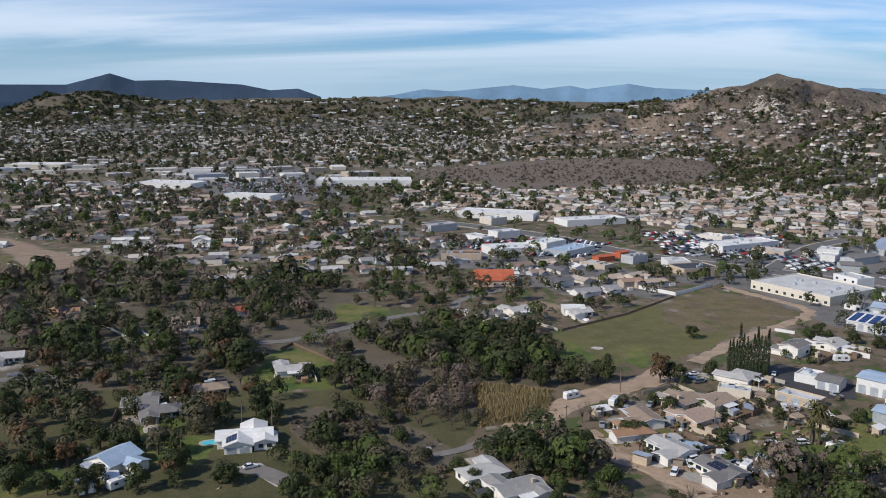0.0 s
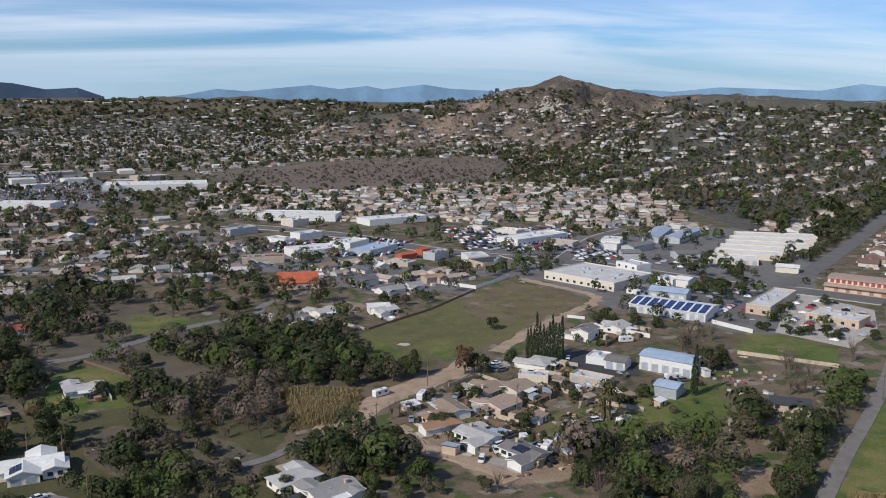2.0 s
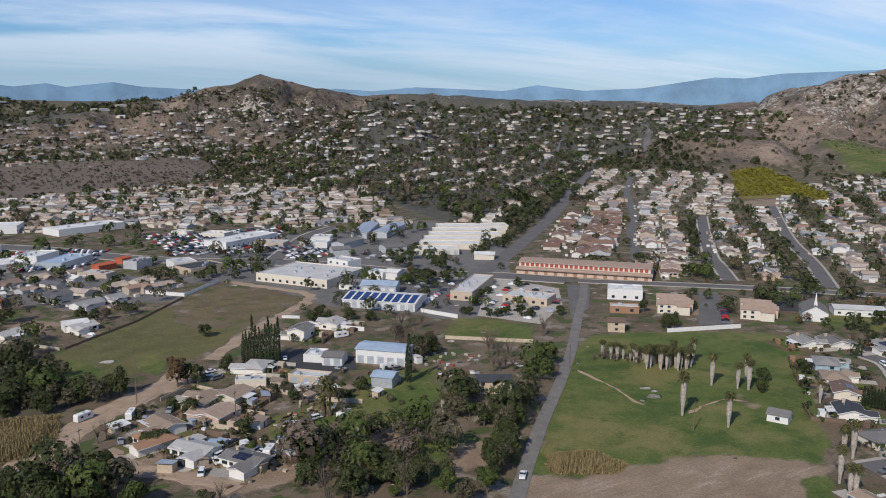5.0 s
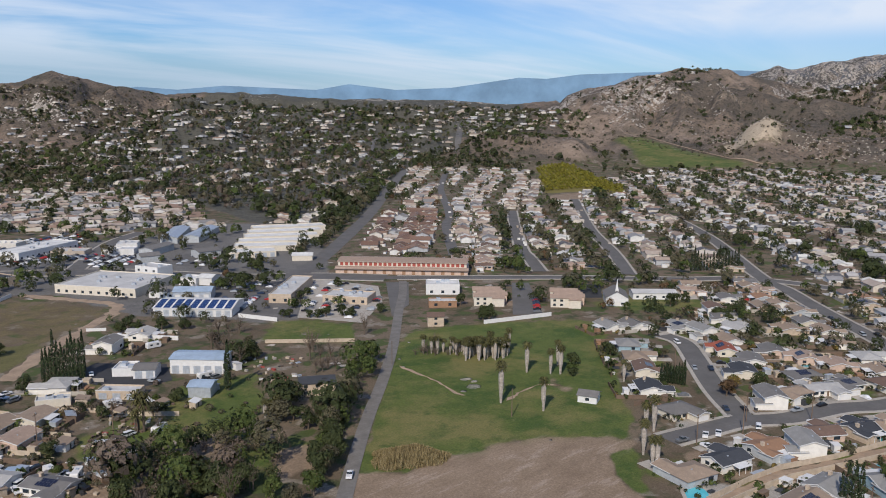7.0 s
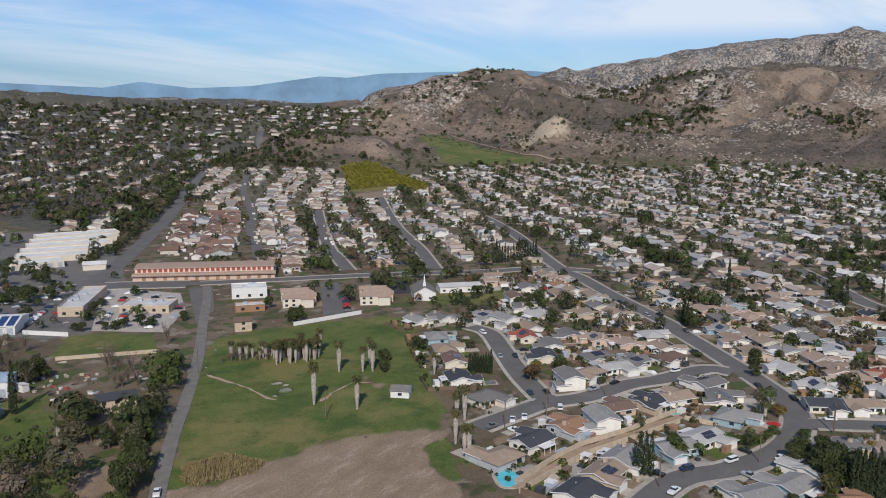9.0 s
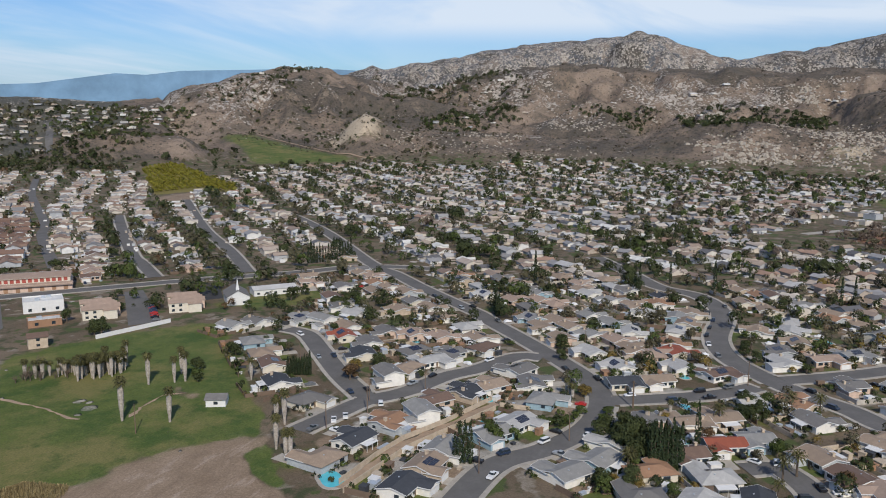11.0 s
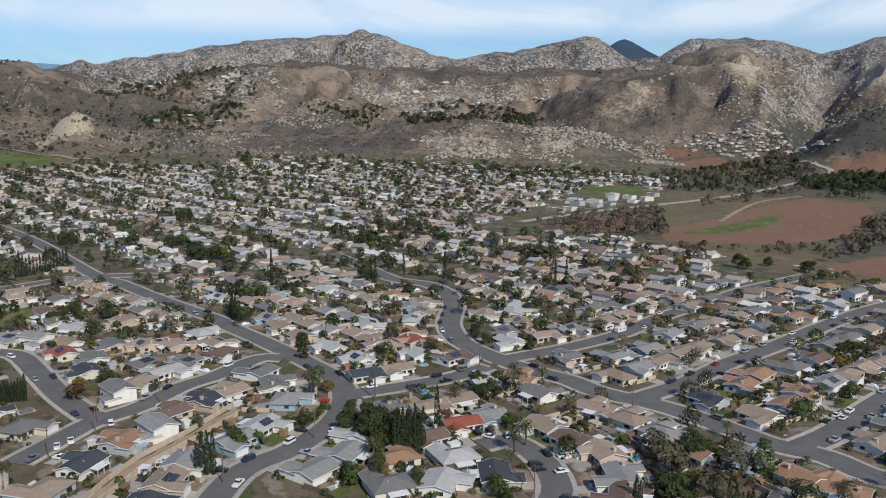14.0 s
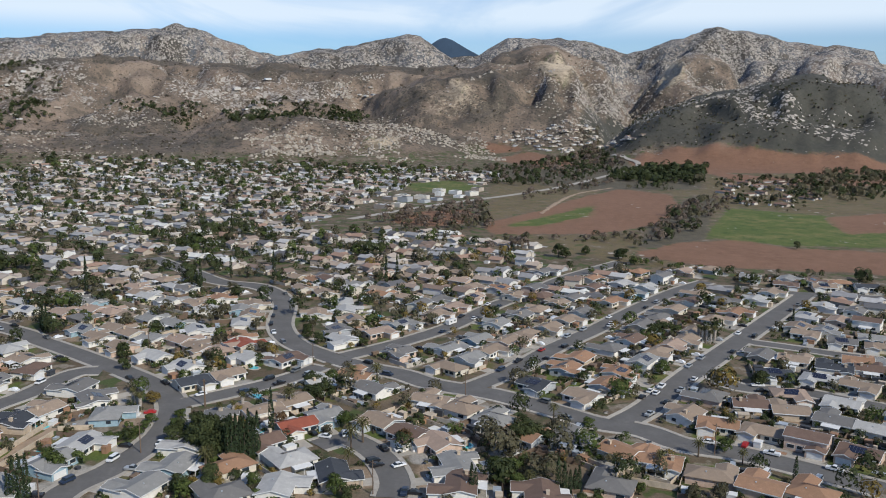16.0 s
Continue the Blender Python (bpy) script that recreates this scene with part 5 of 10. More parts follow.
def metal_house(x, y, turn):
    """A farmhouse under pale sheet-metal gables, with a porch."""
    b = prop("farmhouse", x, y, turn, "white farmhouse with a pale blue-grey sheet-metal roof and porch", "house")
    footprint(x, y, turn, 17, 12)
    walls, top = Shape(), Shape()
    gable(walls, top, -6, 5, 0, 12, 3.4, 0.42, "y", 0.7, -0.3)
    gable(walls, top, 4.0, 10.5, 4, 10, 2.9, 0.32, "x", 0.6, -0.3)
    part("wall", walls, WALL[1], b)
    part("roof", top, BLUE_METAL, b)
    porch = Shape().solid([(-6.2, -3.2, 2.5), (5.2, -3.2, 2.5), (5.2, -0.05, 2.95), (-6.2, -0.05, 2.95)], 0.12)
    for cx in (-5.8, -2.0, 1.6, 4.8):
        porch.box(cx - 0.08, cx + 0.08, -3.05, -2.89, -0.2, 2.45)
    part("porch", porch, METAL, b)
    for cx in (-3.8, 2.6):
        part("window", Shape().box(cx - 0.8, cx + 0.8, -0.06, 0, 0.9, 2.1), GLASS, b)
    part("door", Shape().box(-0.95, -0.05, -0.06, 0, 0, 2.05), WOOD, b)


LOTS = []


def lot(material, outline):
    """A paved yard: one flat slab."""
    z = 0.06 + 0.004 * len(LOTS)
    LOTS.append(outline)
    area = sum(a[0] * b[1] - b[0] * a[1] for a, b in zip(outline, outline[1:] + outline[:1]))
    pts = outline if area > 0 else outline[::-1]
    m = {"asphalt": ASPHALT, "dark": DARK_ASPHALT, "concrete": CONCRETE, "dirt": DIRT}[material]
    tagged(new("pavement", Shape().solid([(x, y, z) for x, y in pts], 0.06).mesh("pavement", m)), "paved yard of worn " + material + " beside buildings", "pavement", kind="structure")


def wall_line(kind, points, high=1.9, thick=0.2):
    """A free-standing wall or fence along a line, with a cap."""
    line = [Vector(p) for p in points]
    m = {"white": WHITE, "tan": TAN_WALL, "wood": WOOD, "grey": CONCRETE}[kind]
    f = new("fence")
    f.matrix_world = pose(points[0][0], points[0][1], float(height(*points[0])))
    tagged(f, {"white": "low white-painted block wall round a yard", "tan": "long tan block wall behind back gardens", "wood": "weathered brown board fence between gardens", "grey": "pale grey concrete block wall"}[kind], "fence")
    for a, b in zip(line, line[1:]):
        a, b = a - line[0], b - line[0]
        d = (b - a).normalized()
        s = Vector((-d.y, d.x)) * thick / 2
        v = [(a + s), (b + s), (b - s), (a - s)]
        part("panel", Shape().solid([(p.x, p.y, high) for p in reversed(v)], high + 0.2), m, f)




flat_building(210.3, 498.8, -58.1, 55.0, 46, 5.6, 'cream', 'pale', 'large cream-white warehouse with a flat pale roof', 'window', 8)
flat_building(254.2, 520.1, -70.1, 19.3, 14, 9, 'white', 'pale', 'white office block beside a warehouse', 'window', 2)
solar_building(226.0, 410.9, -47.5, 43.4, 26, 4.5)
gable_building(245.4, 445.8, -41.3, 22.1, 14, 5.5, 'metal', 'blue', 'grey metal shed with panels in a yard', 'roller')
flat_building(264.4, 485.3, -58.6, 12.5, 12, 5, 'white', 'offwhite', 'white flat-roofed workshop in a yard')
gable_building(272.9, 478.7, -56.2, 9.7, 12, 5, 'white', 'offwhite', 'white gabled workshop in a yard')
gable_building(235.8, 464.3, -49.3, 15.8, 11, 4, 'white', 'shingle', 'white house with a grey roof by a warehouse', 'window', 0.35)
flat_building(278.6, 404.1, -50.2, 13.4, 55, 5.5, 'tan', 'pale', 'long tan shop building with a flat roof', 'window', 5)
flat_building(305.0, 376.7, -58.6, 27.6, 17, 4.5, 'tan', 'pale', 'low tan shop building in a car park', 'window', 5)
storage_building(387.2, 416.4, -49.7, 91.3, 24)
gable_building(176.7, 319.5, -47.3, 23.4, 13, 6.5, 'white', 'blue', 'white metal barn with a blue-grey roof', 'roller', 0.15)
flat_building(152.2, 338.3, -41.7, 8.7, 11, 3.6, 'white', 'offwhite', 'open white carport on a dark asphalt yard')
gable_building(157.4, 329.2, -41.7, 9.1, 10, 4, 'white', 'shingle', 'small white shed with a grey roof', 'roller')
gable_building(161.8, 291.7, -47.8, 9.1, 9, 4.5, 'metal', 'blue', 'small blue-grey metal shed')
gable_building(196.4, 260.4, -32.0, 14.1, 9, 5.4, 'tan', 'dark', 'two-storey tan house with a dark roof', 'window', 0.3)
flat_building(137.7, 312.6, -48.3, 16.7, 8, 3.6, 'tan', 'pale', 'low brown workshop in a cluttered yard', 'roller', 1)
flat_building(116.7, 321.4, -24.8, 12.5, 7, 3.2, 'cream', 'pale', 'low cream farm building by a wall')
flat_building(350.7, 542.4, -29.4, 35.0, 19, 4.6, 'cream', 'offwhite', 'long cream storage row with a white roof', 'roller', 0, 'storage_row')
flat_building(373.0, 559.1, -36.4, 49.3, 19, 4.6, 'cream', 'offwhite', 'long cream storage row with a white roof', '', 0, 'storage_row')
flat_building(393.4, 575.2, -32.7, 58.4, 19, 4.6, 'cream', 'offwhite', 'long cream storage row with a white roof', '', 0, 'storage_row')
flat_building(413.0, 593.2, -30.6, 62.9, 19, 4.6, 'cream', 'offwhite', 'long cream storage row with a white roof', '', 0, 'storage_row')
flat_building(431.9, 612.9, -25.9, 64.9, 19, 4.6, 'cream', 'offwhite', 'long cream storage row with a white roof', '', 0, 'storage_row')
flat_building(449.9, 632.9, -25.1, 66.3, 19, 4.6, 'cream', 'offwhite', 'long cream storage row with a white roof', '', 0, 'storage_row')
gable_building(312.4, 608.1, 29.9, 29.7, 12, 5, 'grey', 'shingle', 'grey-roofed shop in a car park')
gable_building(362.0, 666.8, 52.0, 64.8, 14, 5, 'grey', 'metal', 'long grey-roofed shop building')
gable_building(379.5, 654.6, 43.7, 60.9, 14, 5, 'grey', 'metal', 'long grey-roofed shop building')
gable_building(285.8, 576.2, -13.3, 14.2, 14, 5, 'grey', 'shingle', 'grey-roofed shop by a road')
gable_building(327.5, 564.8, -4.6, 17.8, 14, 5, 'grey', 'shingle', 'grey-roofed shop in a car park')
gable_building(369.5, 505.7, -40.9, 15.0, 12, 4, 'cream', 'offwhite', 'small white restaurant by the road')
flat_building(56.6, 634.1, 17.9, 37.2, 26, 6, 'white', 'offwhite', 'white car dealership with a flat roof', 'window', 4)
flat_building(91.8, 667.8, 47.2, 26.7, 20, 6, 'white', 'offwhite', 'white shop with a flat roof')
flat_building(107.3, 641.2, 47.6, 39.1, 20, 5, 'metal', 'blue', 'blue-grey roofed shed by the road')
gable_building(121.6, 611.3, 27.3, 14.8, 8, 4, 'orange', 'orange', 'small orange-roofed shed in a yard')
gable_building(138.8, 630.7, 36.3, 9.0, 7, 4, 'orange', 'orange', 'small orange-roofed shed in a yard')
flat_building(168.2, 585.2, 1.7, 16.4, 18, 5.5, 'white', 'pale', 'white shop beside the main road', 'window', 2)
flat_building(177.6, 564.3, 18.6, 28.1, 20, 5, 'tan', 'dark', 'brown shop with a dark roof', 'window', 2)
gable_building(33.6, 523.4, 1.5, 24.8, 20, 4.2, 'pink', 'orange', 'barn with a bright orange-red roof', 'window', 0.5)
flat_building(14.3, 615.9, 1.8, 29.9, 12, 5, 'tan', 'brown', 'long brown-roofed house row beside a street')
gable_building(73.0, 450.4, 1.3, 11.8, 10, 4, 'white', 'offwhite', 'small white shed on dirt')
flat_building(246.9, 662.9, 28.1, 63.0, 24, 6, 'white', 'offwhite', 'white car dealership with a flat roof', 'window', 4)
gable_building(266.0, 179.4, -67.4, 7.5, 7, 3, 'white', 'shingle', 'small white shed with a grey roof', 'window', 0.35)
villa(-64.5, 265.1, 12)
metal_house(-106.7, 248.1, -28)
church(413.9, 260.9, -51.9)
gable_building(445.5, 254.4, -45.8, 26.4, 12, 3.8, 'white', 'pale', 'low white school building with a pale roof', 'window', 0.2)
flats(361.2, 313.2, -45.6, 3)
flats(389.9, 279.5, -52.0, 3)
flat_building(363.2, 353.2, -44.4, 20.7, 16, 6.5, 'white', 'offwhite', 'white shop with an orange lower front', 'window', 3)
flat_building(339.0, 329.5, -41.4, 16.2, 9, 4, 'clay', 'pale', 'clay-painted shop beside a white one', 'window', 1)
gable_building(306.2, 302.7, -41.5, 8.5, 8, 5.4, 'tan', 'brown', 'brown two-storey house by the field', 'window', 0.35)
flat_building(148.6, 801.0, 21.2, 64.8, 26, 6, 'white', 'offwhite', 'white shopping block by the main road', '', 4)
flat_building(52.4, 840.0, -19.1, 79.5, 30, 7, 'white', 'offwhite', 'white shopping block with a flat roof', '', 4)
flat_building(-109.7, 1171.3, 3.4, 133.4, 60, 8, 'white', 'offwhite', 'long white shopping centre roof', '', 8)
flat_building(-375.7, 1128.3, -12.5, 83.8, 45, 7, 'white', 'offwhite', 'white superstore with a flat roof', '', 6)
flat_building(-232.1, 983.6, -12.6, 64.6, 30, 7, 'white', 'offwhite', 'white store with a flat roof', '', 4)
flat_building(-695.5, 1431.9, 4.3, 92.9, 60, 8, 'cream', 'offwhite', 'cream store with a flat roof', '', 4)
lot('dark', [(144.4, 359.9), (152.2, 365.1), (174.0, 341.6), (164.9, 318.9), (151.7, 320.0), (143.4, 328.8), (136.8, 341.8)])
lot('asphalt', [(260.6, 529.8), (295.7, 499.2), (287.6, 470.8), (314.8, 464.4), (274.9, 405.9), (246.6, 398.2), (263.0, 444.9), (275.0, 517.2)])
lot('concrete', [(265.7, 369.2), (308.7, 420.0), (337.2, 444.9), (350.8, 399.0), (322.9, 363.6), (283.8, 335.8)])
lot('asphalt', [(261.7, 424.4), (272.0, 401.7), (261.0, 385.6), (245.8, 399.0)])
lot('asphalt', [(420.8, 345.9), (429.2, 338.6), (367.8, 279.1), (354.9, 290.5)])
lot('dark', [(448.8, 313.1), (459.7, 303.6), (426.7, 279.4), (417.6, 287.4)])
lot('concrete', [(487.5, 263.2), (511.4, 250.3), (472.1, 229.7), (455.3, 244.5)])
lot('asphalt', [(-0.9, 698.2), (96.9, 723.1), (143.3, 693.0), (103.1, 610.7), (36.6, 642.1)])
lot('asphalt', [(252.8, 641.1), (308, 631), (279.2, 573.3), (246.1, 581.2)])
lot('asphalt', [(304.6, 584.6), (337, 593), (317.5, 519.1), (293.1, 550.6)])
lot('concrete', [(-65.4, 253.3), (-58.4, 256.4), (-45.5, 242.0), (-49.8, 239.2), (-57.7, 247.5)])
lot('asphalt', [(362.3, 404.5), (373.5, 394.7), (329.8, 348.3), (304.4, 335.1)])
wall_line('white', [(123.1, 522.2), (142.4, 501.3), (173.1, 529.5)], 2.2)
wall_line('white', [(328.3, 288.6), (368.2, 273.9)], 2.2)
wall_line('white', [(179.3, 396.1), (197.1, 373.3)], 2.2)
wall_line('white', [(243.2, 392.7), (252.9, 369.9)], 2.2)
wall_line('tan', [(224.5, 339.2), (257.1, 310.4)], 1.8)
wall_line('tan', [(115.6, 316.9), (124.8, 305.7), (136.2, 288.6), (146.4, 279.4)], 1.8)
wall_line('white', [(171.8, 421.1), (179.7, 415.2)], 1.6)
wall_line('tan', [(215.4, 102.2), (235.7, 98.6), (251.8, 95.5), (270.9, 87.7), (298.3, 76.8)], 1.9)
wall_line('tan', [(220.5, 105.9), (242.8, 103.2), (259.5, 99.6), (278.7, 91.0), (309.3, 80.5)], 1.9)
wall_line('white', [(-223.6, 496.1), (-186.9, 452.4)], 1.4)
wall_line('white', [(-177.8, 426.9), (-145.8, 390.4)], 1.2)
wall_line('white', [(-160.7, 423.3), (-132.3, 387.2)], 1.2)
wall_line('grey', [(41.2, 444.4), (59.5, 418.7)], 1.5)
wall_line('wood', [(61.6, 418.7), (101.9, 452.9), (140.5, 496.9)], 1.2)
wall_line('wood', [(-75.7, 381.8), (-71.8, 391.9), (-44.9, 360.7)], 1.2)
wall_line('tan', [(80.7, 323.5), (96.3, 333.5), (101.8, 323.9)], 1.6)
wall_line('white', [(-183.6, 341.5), (-173.4, 348.7)], 1.2)

house_group('houses south east', [(244, -55, 183, 'l'), (262, -53, 197, 'p'), (230, -53, 165, 'b'), (279, -76, 40, 'l'), (292, -67, 40, 't'), (257, -98, 54, 'g'), (244, -110, 30, 'o'), (235, -119, 56, 'o'), (222, -130, 56, 't'), (212, -141, 44, 'o'), (205, -153, 39, 'o'), (221, -97, 56, 'g'), (220, -75, 165, 'b'), (271, -147, 128, 't'), (260, -154, 236, 'o'), (251, -166, 224, 't'), (239, -175, 224, 'b'), (228, -187, 219, 'b')])
house_group('houses corner', [(276, -176, 67, 'b'), (267, -187, 67, 't'), (255, -197, 41, 'g'), (244, -206, 41, 'w'), (287, -166, 134, 'g'), (332, -216, 132, 'g'), (324, -227, 46, 't'), (308, -207, 247, 'd'), (298, -222, 225, 'w'), (287, -232, 221, 't'), (310, -237, 53, 'd'), (305, -251, 53, 'b'), (334, -280, 233, 't'), (362, -259, 226, 't'), (345, -267, 233, 'g'), (411, -303, 132, 'w'), (398, -314, 132, 'g')])
house_group('houses between', [(297, -117, 216, 't'), (308, -131, 314, 'o'), (322, -142, 314, 'o'), (328, -156, 314, 'l'), (346, -172, 311, 't'), (362, -194, 312, 't'), (396, -228, 312, 't'), (408, -247, 312, 'o'), (434, -275, 312, 'w'), (449, -294, 313, 't'), (314, -103, 220, 'd'), (331, -122, 136, 'o'), (344, -133, 136, 'o'), (356, -153, 131, 'g'), (367, -168, 131, 'b'), (384, -181, 133, 'g'), (405, -200, 133, 'g'), (420, -217, 131, 't'), (436, -235, 131, 'b')])
house_group('houses row', [(342, -73, 216, 't'), (353, -84, 309, 'l'), (363, -96, 316, 't'), (387, -121, 311, 't'), (396, -136, 311, 't'), (409, -150, 313, 't'), (423, -164, 313, 'g'), (445, -190, 311, 'o'), (462, -209, 311, 'l'), (476, -226, 311, 'w'), (497, -247, 305, 'g'), (370, -79, 129, 'l'), (381, -95, 129, 'l'), (408, -112, 140, 'l'), (422, -129, 140, 'g'), (433, -142, 140, 't'), (445, -158, 134, 't'), (458, -172, 134, 'g'), (482, -194, 136, 'b')])
house_group('houses far row', [(447, -96, 320, 'p'), (467, -113, 314, 'p'), (469, -139, 134, 't'), (488, -157, 314, 'g'), (433, -84, 320, 't'), (519, -273, 305, 'p'), (523, -295, 305, 't'), (493, -308, 234, 'l'), (483, -328, 313, 'l'), (474, -339, 313, 'b'), (466, -354, 246, 'o'), (452, -363, 246, 'd'), (393, -31, 209, 'w'), (404, -49, 302, 'p'), (417, -63, 309, 'l'), (446, -22, 176, 't'), (429, -40, 190, 't')])
house_group('houses cul de sac', [(304, 6, 117, 't'), (287, -6, 294, 'r'), (295, -16, 294, 'l'), (320, -37, 36, 'g'), (303, -58, 53, 't'), (285, -36, 216, 't'), (272, -44, 216, 'b'), (258, -4, 114, 'w'), (245, -16, 3, 'd'), (239, 1, 345, 'w'), (237, 16, 114, 'g'), (332, -17, 121, 'w'), (312, -5, 121, 't'), (247, 40, 145, 'l'), (260, 32, 157, 'l'), (298, 22, 177, 'g')])
house_group('houses curve', [(284, 65, 337, 'w'), (270, 71, 325, 'l'), (310, 61, 357, 'l'), (342, 34, 297, 'd'), (349, 21, 301, 't'), (394, 15, 29, 'r'), (363, 38, 214, 'w'), (423, 39, 10, 'w'), (381, 53, 219, 'w'), (400, 70, 219, 't'), (419, 84, 221, 't'), (433, 92, 221, 'l'), (474, 12, 8, 't'), (462, 19, 356, 'l'), (509, 30, 26, 'd')])
house_group('houses court', [(367, 236, 67, 'l'), (378, 228, 67, 'g'), (344, 210, 40, 'l'), (328, 196, 40, 't'), (316, 184, 39, 'b'), (295, 169, 44, 'd'), (280, 148, 343, 'g'), (232, 117, 165, 't'), (393, 209, 247, 'l'), (389, 195, 247, 'l'), (369, 173, 220, 'r'), (344, 152, 219, 'd'), (316, 128, 224, 'g'), (330, 125, 339, 't'), (344, 119, 325, 'w'), (357, 114, 333, 'g'), (387, 109, 41, 't'), (383, 127, 41, 'p'), (383, 156, 220, 'g'), (383, 141, 220, 'p')])
house_group('houses by wall', [(295, 101, 144, 'b'), (309, 92, 159, 'd'), (319, 85, 145, 't'), (279, 100, 224, 'l'), (269, 109, 163, 'o'), (250, 114, 165, 'd'), (238, 84, 353, 't'), (253, 83, 353, 'l'), (222, 86, 353, 'd'), (467, 198, 44, 't'), (471, 179, 44, 't'), (428, 167, 45, 't'), (438, 152, 45, 't'), (449, 166, 45, 'g'), (517, 157, 224, 'g'), (481, 131, 225, 'w'), (566, 265, 38, 't'), (472, 222, 42, 'g')])
house_group('houses farm', [(13, 246, 207, 'w'), (23, 235, 207, 'l'), (68, 282, 285, 'o'), (39, 273, 105, 'b'), (94, 294, 214, 'p'), (74, 293, 285, 't'), (106, 311, 216, 't'), (93, 311, 216, 't'), (77, 266, 302, 'w'), (88, 249, 299, 'g'), (127, 341, 228, 'w'), (165, 380, 223, 'g'), (187, 390, 223, 'w'), (42, 455, 214, 'w'), (24, 445, 214, 'g'), (75, 451, 23, 'w')])
house_group('houses west', [(-205, 445, 23, 'o'), (-113, 451, 23, 'r'), (-134, 425, 17, 'p'), (-93, 322, 23, 't'), (-114, 305, 192, 'g'), (-104, 297, 23, 'g'), (-194, 363, 18, 'w'), (-64, 348, 197, 'w'), (-116, 552, 23, 't'), (-103, 604, 23, 'o'), (-141, 534, 23, 'w'), (-121, 538, 23, 'g'), (-109, 697, 23, 'r'), (-131, 675, 23, 'p')])

# ---- trees ----
def spread(rng, n):
    v = rng.normal(size=(n, 3))
    return v / np.linalg.norm(v, axis=1, keepdims=True)


def leaf_quads(rng, centres, normals, size):
    """Small four-cornered leaf clumps round the centres, tilted about the normals."""
    n = len(centres)
    a = np.cross(normals, spread(rng, n))
    a /= np.linalg.norm(a, axis=1, keepdims=True) + 1e-9
    b = np.cross(normals, a)
    s = (size * rng.uniform(0.6, 1.3, n))[:, None]
    k = rng.uniform(0.5, 1.0, (n, 1))
    return np.stack([centres - a * s * k - b * s * 0.3, centres + a * s * 0.25 - b * s, centres + a * s - b * s * 0.1 * k, centres + a * s * 0.1 + b * s * k], 1)


def lobes_crown(rng, lobes, n, size):
    """Leaf clumps over a handful of rounded lobes (x, y, z, radius, height ratio)."""
    parts = []
    total = sum(l[3] ** 2 for l in lobes)
    for x, y, z, r, tall in lobes:
        m = max(8, int(n * r * r / total))
        d = spread(rng, m)
        d[:, 2] = np.where(d[:, 2] < -0.35, -d[:, 2], d[:, 2])
        q = d * (r * rng.uniform(0.62, 1.08, m)[:, None]) * np.array([1, 1, tall])
        parts.append(leaf_quads(rng, q + np.array([x, y, z]), d + 0.24 * spread(rng, m), size * 1.12))
    return np.concatenate(parts)


def tapered(shape, a, b, ra, rb, sides=6):
    a, b = Vector(a), Vector(b)
    d = (b - a).normalized()
    s = d.orthogonal().normalized()
    t = d.cross(s)
    ring = [(math.cos(2 * math.pi * k / sides), math.sin(2 * math.pi * k / sides)) for k in range(sides)]
    v = [a + (s * c + t * e) * ra for c, e in ring] + [b + (s * c + t * e) * rb for c, e in ring]
    f = [(k, (k + 1) % sides, (k + 1) % sides + sides, k + sides) for k in range(sides)] + [tuple(range(2 * sides - 1, sides - 1, -1))]
    return shape.add([tuple(p) for p in v], f)


